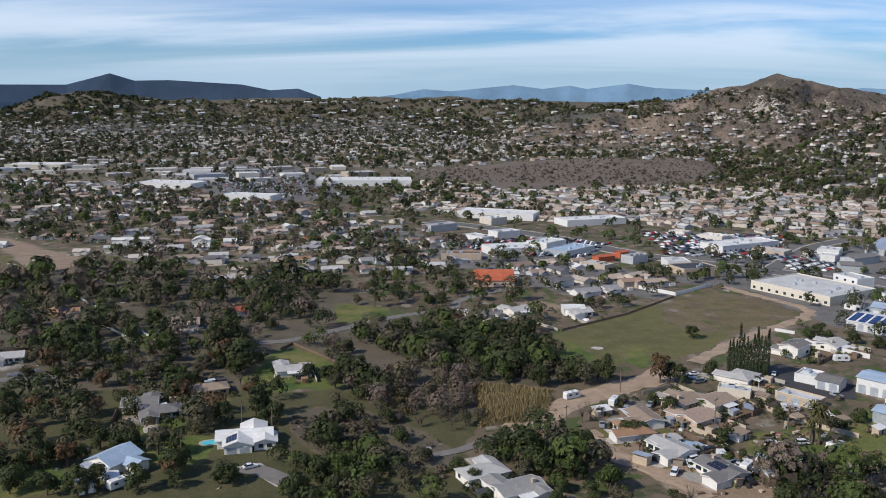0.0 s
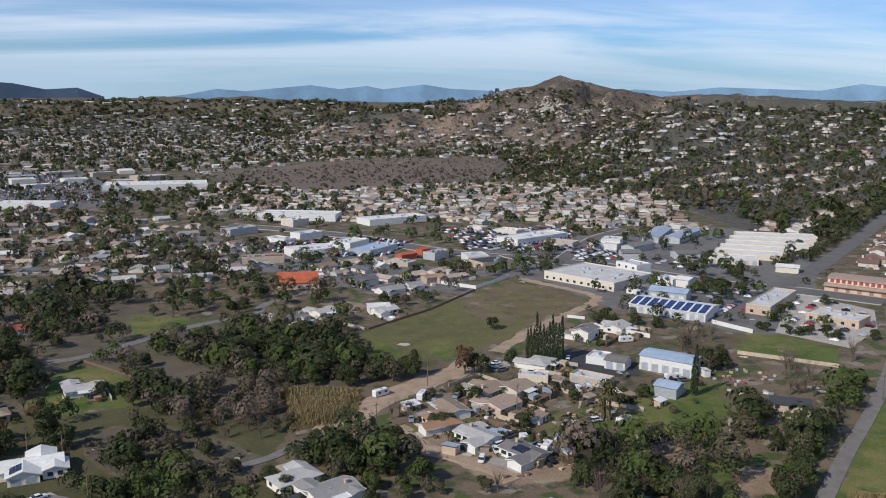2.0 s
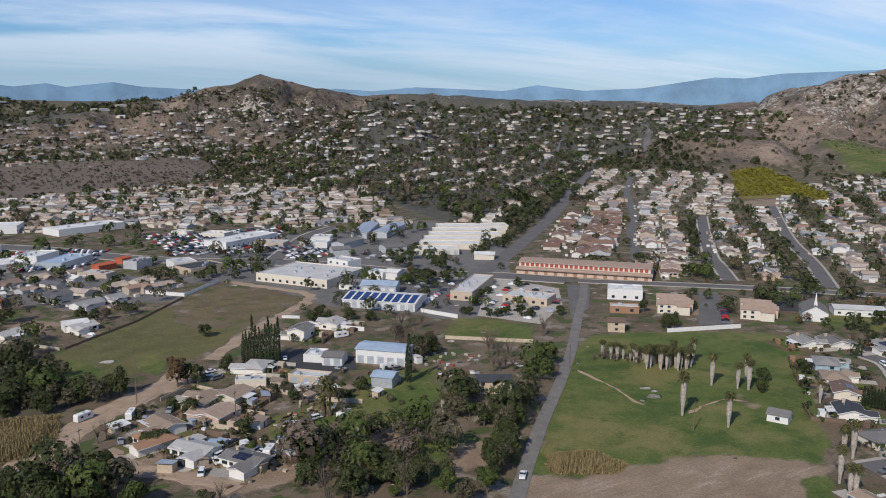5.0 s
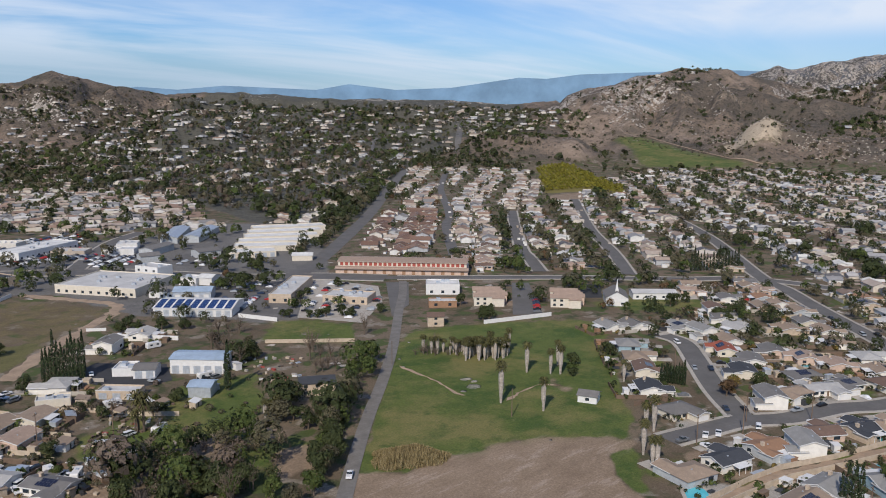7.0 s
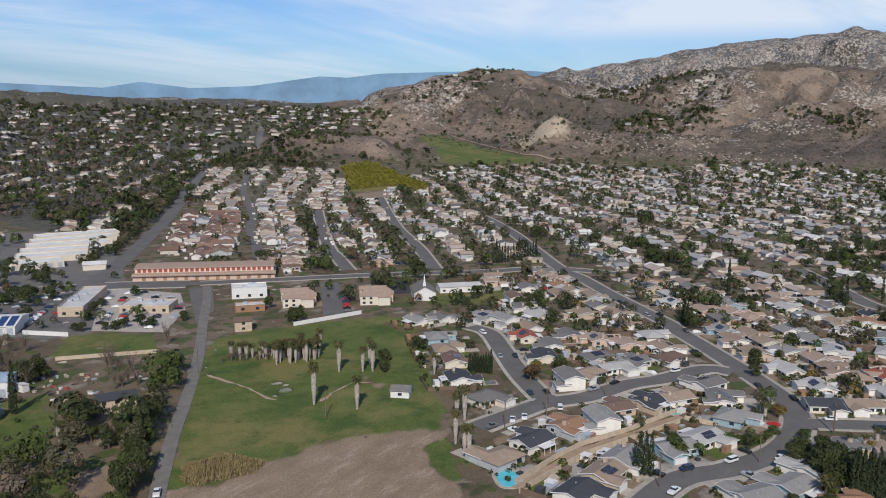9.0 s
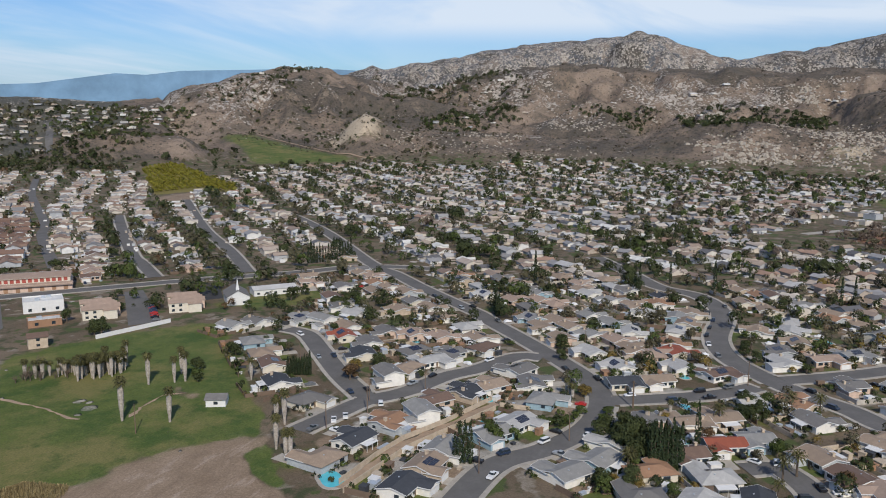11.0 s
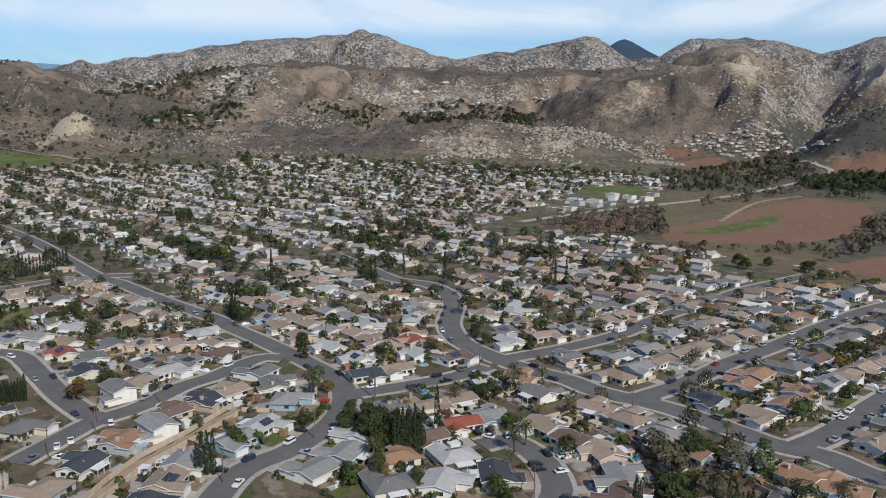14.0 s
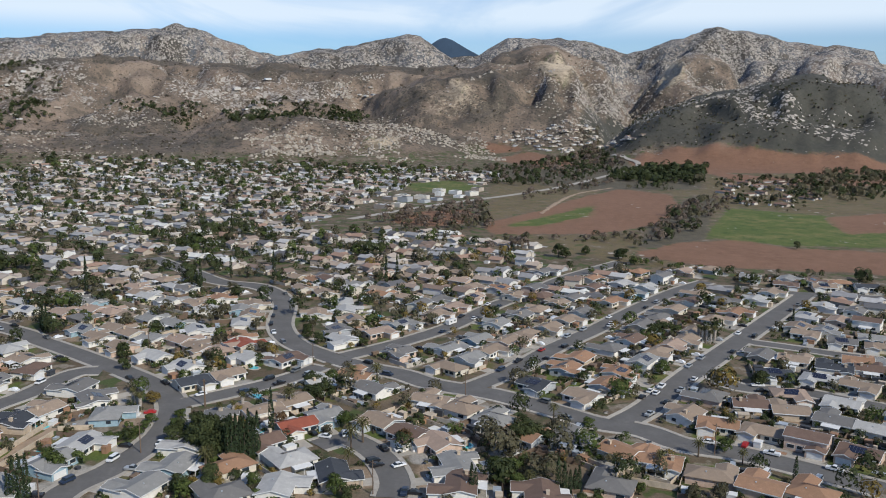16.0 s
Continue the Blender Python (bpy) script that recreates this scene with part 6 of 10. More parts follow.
def make_tree(kind, seed):
    """(trunk mesh, crown mesh) of a tree 1 m of crown radius times R, true size; the crown's reach about 4 m."""
    rng = np.random.default_rng(seed)
    trunk = Shape()
    bark = BARK
    if kind in ("oak", "green", "olive", "gold", "rust"):
        lobes = [(0, 0, 3.9, 2.6, 0.95)]
        for k in range(11):
            a, r = k * 0.9 + rng.uniform(-0.3, 0.3), rng.uniform(1.2, 2.6)
            x, y, z = r * math.cos(a), r * math.sin(a), rng.uniform(1.4, 5.6)
            lobes.append((x, y, z, rng.uniform(0.9, 1.7), rng.uniform(0.7, 1.1)))
            if k % 2:
                tapered(trunk, (0, 0, 1.2), (x * 0.8, y * 0.8, z * 0.92), 0.16, 0.05, 5)
        tapered(trunk, (0, 0, -0.2), (0.1, 0.05, 2.2), 0.34, 0.24)
        crown = lobes_crown(rng, lobes, 1250 if kind != "olive" else 950, 0.30)
    elif kind == "tall":
        lobes = []
        for k in range(9):
            z = 3.2 + k * 1.15
            a, r = k * 2.1, rng.uniform(0.5, 1.9) * (1 - 0.05 * k)
            lobes.append((r * math.cos(a), r * math.sin(a), z, rng.uniform(1.2, 1.9), 0.95))
            tapered(trunk, (0, 0, z - 1.6), (r * math.cos(a), r * math.sin(a), z), 0.14, 0.05, 5)
        tapered(trunk, (0, 0, -0.2), (0.2, 0.1, 12.0), 0.36, 0.09)
        crown = lobes_crown(rng, lobes, 1050, 0.32)
    elif kind == "bare":
        crown_parts = []
        tapered(trunk, (0, 0, -0.2), (0, 0, 3.0), 0.3, 0.2)
        for k in range(16):
            a, r, z = k * 2.4, rng.uniform(1.0, 3.2), rng.uniform(4.0, 8.2)
            tip = Vector((r * math.cos(a), r * math.sin(a), z))
            start = Vector((0, 0, rng.uniform(1.8, 3.0)))
            tapered(trunk, start, tip, 0.12, 0.03, 4)
            for j in range(13):
                p = start.lerp(tip, rng.uniform(0.45, 1.0))
                e = p + Vector(rng.normal(size=3)) * 0.8 + Vector((0, 0, 0.5))
                w = Vector(rng.normal(size=3)).normalized() * 0.035
                crown_parts.append([tuple(p - w), tuple(p + w), tuple(e + w * 0.5), tuple(e - w * 0.5)])
        crown = np.array(crown_parts)
    elif kind == "cypress":
        n = 520
        t = rng.uniform(0, 1, n)
        r = 0.70 * np.minimum(1, (1 - t) * 2.2) ** 0.7 * np.minimum(1, t * 6 + 0.4)
        a = rng.uniform(0, 2 * np.pi, n)
        d = np.stack([np.cos(a), np.sin(a), rng.uniform(0.2, 1.2, n)], 1)
        c = np.stack([r * np.cos(a), r * np.sin(a), 0.4 + t * 10.5], 1)
        crown = leaf_quads(rng, c, d, 0.27)
        tapered(trunk, (0, 0, -0.2), (0, 0, 9.0), 0.16, 0.04)
    elif kind in ("fan_palm", "date_palm"):
        tall = 9.0 if kind == "fan_palm" else 5.5
        bark = PALE_BARK if kind == "fan_palm" else BARK
        if kind == "fan_palm":
            rad = [0.34, 0.5, 0.72, 0.82, 0.78, 0.58]
            for k in range(5):
                tapered(trunk, (0, 0, tall * (0.05 + 0.19 * k) if k else -0.2), (0, 0, tall * (0.05 + 0.19 * (k + 1))), rad[k], rad[k + 1] + 0.08 * (k % 2), 8)
        else:
            tapered(trunk, (0, 0, -0.2), (0.1, 0, tall), 0.32, 0.24, 7)
        parts = []
        fronds = 46 if kind == "fan_palm" else 40
        for k in range(fronds):
            a, lift = k * 2.399, math.sin(radians(-35 + 115 * k / fronds))
            length = (2.05 if kind == "fan_palm" else 2.7) * rng.uniform(0.85, 1.1)
            out = Vector((math.cos(a), math.sin(a), 0))
            side = Vector((-math.sin(a), math.cos(a), 0)) * (0.42 if kind == "fan_palm" else 0.3)
            p0 = Vector((0, 0, tall))
            p1 = p0 + out * length * 0.55 + Vector((0, 0, lift * length * 0.6))
            p2 = p0 + out * length + Vector((0, 0, lift * length * 0.6 - 0.35 * length))
            parts.append([tuple(p0 - side * 0.2), tuple(p0 + side * 0.2), tuple(p1 + side), tuple(p1 - side)])
            parts.append([tuple(p1 - side), tuple(p1 + side), tuple(p2 + side * 0.25), tuple(p2 - side * 0.25)])
        crown = np.array(parts)
    else:  # shrub
        lobes = [(rng.uniform(-1, 1), rng.uniform(-1, 1), rng.uniform(0.5, 1.1), rng.uniform(0.7, 1.2), 0.8) for k in range(5)]
        crown = lobes_crown(rng, lobes, 330, 0.25)
        tapered(trunk, (0, 0, -0.1), (0, 0, 0.8), 0.08, 0.05, 5)
    leaf = {"tall": "oak", "fan_palm": "palm", "date_palm": "palm", "shrub": "olive"}.get(kind, kind)
    return trunk.mesh("trunk", bark), quads("crown", crown, LEAF[leaf])


TREE_WORD = {"oak": "dense dark green tree with a rounded uneven crown", "green": "bright green leafy garden tree", "olive": "grey-green tree with an open crown",
             "gold": "tree with golden autumn leaves", "rust": "tree with rust-brown autumn leaves", "tall": "tall slender dark green eucalyptus tree",
             "bare": "leafless grey winter tree with fine twigs", "cypress": "narrow dark green columnar cypress", "fan_palm": "tall fan palm with a pale skirt of dead fronds",
             "date_palm": "feathery green palm with arching fronds", "shrub": "low rounded grey-green shrub"}
TREE_NAME = {"oak": "oak_tree", "green": "garden_tree", "olive": "olive_tree", "gold": "autumn_tree", "rust": "autumn_tree", "tall": "eucalyptus_tree", "bare": "bare_tree",
             "cypress": "cypress_tree", "fan_palm": "fan_palm", "date_palm": "palm_tree", "shrub": "shrub"}
TREE_REACH = {"oak": 4.0, "green": 4.0, "olive": 4.0, "gold": 4.0, "rust": 4.0, "tall": 3.2, "bare": 3.6, "cypress": 1.0, "fan_palm": 1.8, "date_palm": 2.8, "shrub": 1.8}
TREES = {k: [make_tree(k, 31 * i + len(k)) for i in range(3)] for k in TREE_WORD}
PLANTED = []
COUNT = {}


def tree(kind, x, y, size=1.0, tall=1.0, group="trees"):
    """A single tree: size 1 is its usual breadth, tall stretches its height."""
    COUNT[kind] = COUNT.get(kind, 0) + 1
    trunk, crown = TREES[kind][COUNT[kind] % 3]
    ob = new(TREE_NAME[kind])
    turn = (COUNT[kind] * 137.5) % 360
    ob.matrix_world = pose(x, y, float(height(x, y)), 0, 0, turn) @ Matrix.Diagonal((size, size, size * tall, 1))
    place(new("trunk", trunk), ob)
    place(new("crown", crown), ob)
    tagged(ob, TREE_WORD[kind], "palm" if "palm" in kind else "shrub" if kind == "shrub" else "tree", group)
    PLANTED.append((x, y))


def grove(kind, rows):
    """Single trees of one kind: (x, y, breadth, height ratio)."""
    for x, y, size, tall in rows:
        tree(kind, x, y, size, tall)


# far trees and woods: joined clumps, by leaf colour
FOLIAGE = {k: [] for k in ("oak", "green", "olive", "gold", "rust", "bare", "citrus", "sage", "cypress", "reed")}


def clump_trees(rng, xy, size, tall, leaf, n):
    """n leaf clumps for each tree at xy."""
    m = len(xy)
    if not m:
        return
    z = height(xy[:, 0], xy[:, 1])
    s = size * np.clip(np.exp(rng.normal(-0.05, 0.36, m)), 0.4, 2.1)
    hh = tall * s / size * rng.uniform(0.8, 1.2, m)
    d = spread(rng, m * n).reshape(m, n, 3)
    d[..., 2] = np.where(d[..., 2] < -0.5, -d[..., 2], d[..., 2])
    c = d * rng.uniform(0.55, 1.05, (m, n, 1)) * np.stack([s, s, hh * 0.45], -1)[:, None, :]
    c += np.stack([xy[:, 0], xy[:, 1], z + hh * 0.46], -1)[:, None, :]
    q = leaf_quads(rng, c.reshape(-1, 3), (d + 0.22 * spread(rng, m * n).reshape(m, n, 3)).reshape(-1, 3), np.repeat(s * (2.1 / math.sqrt(n)), n))
    FOLIAGE[leaf].append(q)


def scatter(rng, outline, per_hectare):
    o = np.array(outline)
    lo, hi = o.min(0), o.max(0)
    n = int((hi - lo).prod() / 10000 * per_hectare)
    p = rng.uniform(lo, hi, (n, 2))
    return p[inside(p[:, 0], p[:, 1], outline)]


def clear_of(p, houses=8.0, roads=2.5, fields=True):
    keep = np.ones(len(p), bool)
    for name, a in ROAD_ARRAY.items():
        w = ROAD[name][1] / 2 + roads
        for k in range(0, len(p), 4000):
            d = np.hypot(p[k:k + 4000, 0, None] - a[None, :, 0], p[k:k + 4000, 1, None] - a[None, :, 1]).min(1)
            keep[k:k + 4000] &= d > w
    if HOUSES:
        h = np.array(HOUSES)
        for k in range(0, len(p), 4000):
            d = np.hypot(p[k:k + 4000, 0, None] - h[None, :, 0], p[k:k + 4000, 1, None] - h[None, :, 1]).min(1)
            keep[k:k + 4000] &= d > houses
    for fx, fy, c, s, half, low, high in FOOTPRINTS:
        u, v = (p[:, 0] - fx) * c + (p[:, 1] - fy) * s, (p[:, 1] - fy) * c - (p[:, 0] - fx) * s
        keep &= ~((np.abs(u) < half) & (v > low) & (v < high))
    if fields:
        for kind, outline in FIELDS:
            if kind in ("grass", "lush", "soil", "plough", "dry", "orchard", "heath", "pasture"):
                keep &= ~inside(p[:, 0], p[:, 1], outline)
    return p[keep]


WOODS = []


def wood(kinds, per_hectare, size, tall, outline, fields=True, things=0):
    """A wood or planted area: leaf kinds by share, trees per hectare, crown radius, height; the first few as single trees."""
    rng = np.random.default_rng(len(WOODS) + 100)
    WOODS.append(outline)
    p = clear_of(scatter(rng, outline, per_hectare), houses=10.5 if size > 3.7 else 8.0, fields=fields)
    order = np.argsort(np.hypot(p[:, 0], p[:, 1]))
    p = p[order]
    pick = rng.integers(0, len(kinds), len(p))
    for i in range(min(things, len(p))):
        k = {"citrus": "green", "sage": "shrub", "reed": "shrub"}.get(kinds[pick[i]], kinds[pick[i]])
        r = TREE_REACH[k]
        tree(k, float(p[i, 0]), float(p[i, 1]), size / r * float(rng.uniform(0.75, 1.3)), float(rng.uniform(0.85, 1.2)) * (1.0 if k != "shrub" else 1.2))
    p, pick = p[things:], pick[things:]
    far = np.hypot(p[:, 0], p[:, 1])
    small = size < 2.6
    for j in sorted(set(kinds)):
        own = np.array([kinds[k] == j for k in pick], bool) if len(p) else np.zeros(0, bool)
        leaf = "oak" if j == "tall" else j
        for lo, hi, n in ((0, 360, 170), (360, 520, 100), (520, 900, 42), (900, 1600, 18), (1600, 6000, 7)):
            q = p[own & (far >= lo) & (far < hi)]
            clump_trees(rng, q, size, tall, leaf, max(6, n // 3) if small else n)



def reed_bed(outline, blades, high):
    """A bed of dry reeds: thin upright blades, tallest in the middle."""
    rng = np.random.default_rng(blades)
    o = np.array(outline)
    p = scatter(rng, outline, blades)
    inset = np.full(len(p), 1e9)
    for a, b in zip(o, np.roll(o, -1, 0)):
        t = np.clip(((p - a) @ (b - a)) / ((b - a) @ (b - a)), 0, 1)
        inset = np.minimum(inset, np.hypot(*(p - a - t[:, None] * (b - a)).T))
    inset = inset - 5.0 * fractal(p[:, 0], p[:, 1], 7.0, 2, 29)
    p, inset = p[inset > -1.2], inset[inset > -1.2]
    n = len(p)
    h = high * np.clip(0.42 + inset * 0.14, 0.3, 1.0) * rng.uniform(0.75, 1.1, n)
    a = rng.uniform(0, 2 * np.pi, n)
    side = np.stack([np.cos(a), np.sin(a), 0 * a], 1) * rng.uniform(0.10, 0.24, n)[:, None]
    foot = np.stack([p[:, 0], p[:, 1], height(p[:, 0], p[:, 1]) - 0.1], 1)
    tip = foot + np.stack([rng.normal(0, 0.35, n), rng.normal(0, 0.35, n), h], 1)
    FOLIAGE["reed"].append(np.stack([foot - side, foot + side, tip + side * 0.7, tip - side * 0.7], 1))


def orchard_rows(outline, angle, gap, pitch):
    """Fruit trees in straight rows."""
    rng = np.random.default_rng(61)
    c, s = math.cos(radians(angle)), math.sin(radians(angle))
    t = np.array([[c, s], [-s, c]])
    q = np.array(outline, float) @ t.T
    lo, hi = q.min(0), q.max(0)
    u, v = np.meshgrid(np.arange(lo[0], hi[0], pitch), np.arange(lo[1], hi[1], gap), indexing="ij")
    p = (np.stack([u.ravel(), v.ravel()], 1) + rng.normal(0, 0.45, (u.size, 2))) @ t
    p = p[inside(p[:, 0], p[:, 1], outline)]
    clump_trees(rng, p, 2.1, 3.4, "citrus", 16)


# ---- housing tracts and sheds farther off ----
FAR_HOUSE = {}
PALETTE = {
    "mixed": [(0.418, 0.348, 0.290), (0.464, 0.452, 0.441), (0.220, 0.157, 0.122), (0.660, 0.650, 0.603), (0.278, 0.273, 0.273), (0.441, 0.354, 0.278), (0.325, 0.209, 0.151), (0.522, 0.464, 0.400), (0.116, 0.116, 0.122), (0.290, 0.220, 0.174), (0.383, 0.302, 0.238), (0.336, 0.331, 0.331)],
    "tan": [(0.40, 0.32, 0.25), (0.31, 0.21, 0.15), (0.47, 0.40, 0.33), (0.24, 0.165, 0.125), (0.35, 0.285, 0.24), (0.56, 0.53, 0.49), (0.22, 0.215, 0.21)],
    "clay": [(0.165, 0.095, 0.066), (0.205, 0.122, 0.086), (0.145, 0.085, 0.060), (0.24, 0.155, 0.11)],
    "white": [(0.72, 0.72, 0.71), (0.60, 0.60, 0.59), (0.50, 0.49, 0.47), (0.66, 0.64, 0.60), (0.38, 0.37, 0.36)],
}


def tract(palette, angle, pitch, gap, size, outline, storey=2.8, flat=False, near_things=0, chance=1.0, jitter=3.2, highest=130.0, fields=True):
    """Rows of houses: the way of the rows in degrees, the pitch along a row, the gap between rows, (length, depth)."""
    rng = np.random.default_rng(len(FAR_HOUSE) + 7)
    rr = random.Random(len(FAR_HOUSE) + 7)
    o = np.array(outline, float)
    c, s = math.cos(radians(angle)), math.sin(radians(angle))
    turn = np.array([[c, s], [-s, c]])
    local = o @ turn.T
    lo, hi = local.min(0), local.max(0)
    u, v = np.meshgrid(np.arange(lo[0], hi[0], pitch), np.arange(lo[1], hi[1], gap), indexing="ij")
    v = v + np.where((np.round((v - lo[1]) / gap).astype(int) % 2) == 0, -gap * 0.13, gap * 0.13)
    p = np.stack([u.ravel(), v.ravel()], 1) + rng.uniform(-jitter, jitter, (u.size, 2))
    p = p[rng.random(len(p)) < chance]
    p = p @ turn
    if not flat:
        bend = np.stack([fractal(p[:, 0], p[:, 1], 260.0, 2, 91), fractal(p[:, 0], p[:, 1], 260.0, 2, 97)], 1) - 0.5
        p = p + bend * 46
    p = p[inside(p[:, 0], p[:, 1], outline)]
    p = clear_of(p, houses=12.5 if not flat else size[0] * 0.7, roads=size[1] * 0.55 + 1, fields=fields)
    p = p[height(p[:, 0], p[:, 1]) < highest]
    far = np.hypot(p[:, 0], p[:, 1])
    p = p[np.argsort(far)]
    for x, y in p[:near_things]:
        d, way = nearest_street(x, y)
        add_house(float(x), float(y), math.degrees(way) if d < 45 else angle, rr.choice("ttbogglwp" if palette == "mixed" else "ttobpp"), "tract houses", rr)
    p = p[near_things:]
    HOUSES.extend([(float(x), float(y)) for x, y in p])
    n = len(p)
    z = height(p[:, 0], p[:, 1]) - 0.3
    L, W = size[0] * rng.uniform(0.62, 1.12, n) / 2, size[1] * rng.uniform(0.68, 1.10, n) / 2
    a = np.radians(angle) + rng.choice([0, np.pi / 2], n, p=[0.72, 0.28]) + rng.normal(0, 0.12, n)
    ca, sa = np.cos(a), np.sin(a)
    if flat:
        for k in range(n):
            footprint(float(p[k, 0]), float(p[k, 1]), math.degrees(float(a[k])), 2 * float(L[k]), float(W[k]), -float(W[k]))
    eave = storey * rng.choice([0.9, 0.95, 1.0, 1.0, 1.05, 1.6], n) if not flat else storey * rng.uniform(0.8, 1.5, n)
    rise = (W * 0.36) if not flat else np.zeros(n)

    def at(fx, fy, h):
        x, y = fx * ca - fy * sa, fx * sa + fy * ca
        return np.stack([p[:, 0] + x, p[:, 1] + y, z + h], -1)

    walls, roofs = [], []
    for x0, y0, x1, y1 in ((-1, -1, 1, -1), (1, -1, 1, 1), (1, 1, -1, 1), (-1, 1, -1, -1)):
        walls.append(np.stack([at(x0 * L, y0 * W, 0 * L), at(x1 * L, y1 * W, 0 * L), at(x1 * L, y1 * W, eave), at(x0 * L, y0 * W, eave)], 1))
    if flat:
        roofs.append(np.stack([at(-L, -W, eave - 0.5), at(L, -W, eave - 0.5), at(L, W, eave - 0.5), at(-L, W, eave - 0.5)], 1))
        for k in range(3):
            fx, fy = rng.uniform(-0.6, 0.6, n) * L, rng.uniform(-0.6, 0.6, n) * W
            roofs.append(np.stack([at(fx - 1.6, fy - 1, eave + 0.8), at(fx + 1.6, fy - 1, eave + 0.8), at(fx + 1.6, fy + 1, eave + 0.8), at(fx - 1.6, fy + 1, eave + 0.8)], 1))
            walls.append(np.stack([at(fx - 1.6, fy - 1, eave - 0.5), at(fx + 1.6, fy - 1, eave - 0.5), at(fx + 1.6, fy - 1, eave + 0.8), at(fx - 1.6, fy - 1, eave + 0.8)], 1))
    else:
        o2 = 0.6
        low = eave - 0.2
        roofs.append(np.stack([at(-L - o2, -W - o2, low), at(L + o2, -W - o2, low), at(L + o2, 0 * W, eave + rise), at(-L - o2, 0 * W, eave + rise)], 1))
        roofs.append(np.stack([at(L + o2, W + o2, low), at(-L - o2, W + o2, low), at(-L - o2, 0 * W, eave + rise), at(L + o2, 0 * W, eave + rise)], 1))
        for s1 in (-1, 1):
            walls.append(np.stack([at(s1 * L, -W, eave), at(s1 * L, W, eave), at(s1 * L, 0.02 * W, eave + rise), at(s1 * L, -0.02 * W, eave + rise)], 1))
        # garage wing in front
        gx = rng.choice([-1, 1], n) * L * 0.5
        roofs.append(np.stack([at(gx - 3.2, -W - 4, low), at(gx, -W - 4, eave + 1.0), at(gx, -W + 3, eave + 1.0), at(gx - 3.2, -W + 3, low)], 1))
        roofs.append(np.stack([at(gx, -W - 4, eave + 1.0), at(gx + 3.2, -W - 4, low), at(gx + 3.2, -W + 3, low), at(gx, -W + 3, eave + 1.0)], 1))
        for ax, ay, bx, by in ((-2.9, -3.6, 2.9, -3.6), (2.9, -3.6, 2.9, 0), (-2.9, 0, -2.9, -3.6)):
            walls.append(np.stack([at(gx + ax, -W + ay, 0 * L), at(gx + bx, -W + by, 0 * L), at(gx + bx, -W + by, eave - 0.1), at(gx + ax, -W + ay, eave - 0.1)], 1))
    # one tone for each house's roof: shared through an attribute
    tone = rng.random(n).astype(np.float32)
    wall_tones, roof_tones = [tone] * len(walls), [tone] * len(roofs)
    if not flat:
        # patio roofs, sheds, parked cars and paved strips beside each house
        for j in range(5):
            fx, fy = rng.uniform(-1.25, 1.25, n) * L, rng.choice([-1, 1], n) * (W + rng.uniform(1.8, 7.5, n))
            hx, hy, h = rng.uniform(0.7, 2.4, n), rng.uniform(0.7, 1.7, n), rng.choice([0.35, 1.4, 1.5, 2.1, 2.5], n)
            if j < 2:
                hx, hy, h = rng.uniform(1.5, 5.0, n), rng.uniform(1.2, 2.4, n), np.full(n, 0.36)
            own = rng.random(n).astype(np.float32)
            corner = ((-1, -1), (1, -1), (1, 1), (-1, 1))
            roofs.append(np.stack([at(fx + a * hx, fy + b * hy, h) for a, b in corner], 1))
            roof_tones.append(own)
            for (a, b), (c2, d2) in zip(corner, corner[1:] + corner[:1]) if j > 1 else ():
                walls.append(np.stack([at(fx + a * hx, fy + b * hy, 0 * h), at(fx + c2 * hx, fy + d2 * hy, 0 * h), at(fx + c2 * hx, fy + d2 * hy, h), at(fx + a * hx, fy + b * hy, h)], 1))
                wall_tones.append(own)
    FAR_HOUSE.setdefault(palette, []).append((np.concatenate(walls), np.concatenate(roofs), np.concatenate(wall_tones), np.concatenate(roof_tones)))


def infill(outline, most, seed=5):
    """Houses on the plots still empty along the streets."""
    rng, rr = np.random.default_rng(seed), random.Random(seed)
    p = scatter(rng, outline, 160)
    p = clear_of(p, houses=16.0, roads=8.5)
    done = 0
    for x, y in p[np.argsort(np.hypot(p[:, 0], p[:, 1]))]:
        if done < most and min((x - a) ** 2 + (y - b) ** 2 for a, b in HOUSES) > 270:
            d, way = nearest_street(x, y)
            if d < 34:
                if nearest_street(x + 2 * math.sin(way), y - 2 * math.cos(way))[0] > d:
                    way += math.pi
                add_house(float(x), float(y), math.degrees(way), rr.choice("ttbogglwpo"), "tract houses", rr)
                done += 1


def tone_paint(name, colours):
    p = Paint(name, 0.85)
    col = p.ramp(p.attribute("tone"), colours)
    col = p.mix(p.span(p.noise(3.0, 4.0), 0.3, 0.7), col, p.mix(0.3, col, (0.12, 0.10, 0.09)))
    return p.colour(col).m


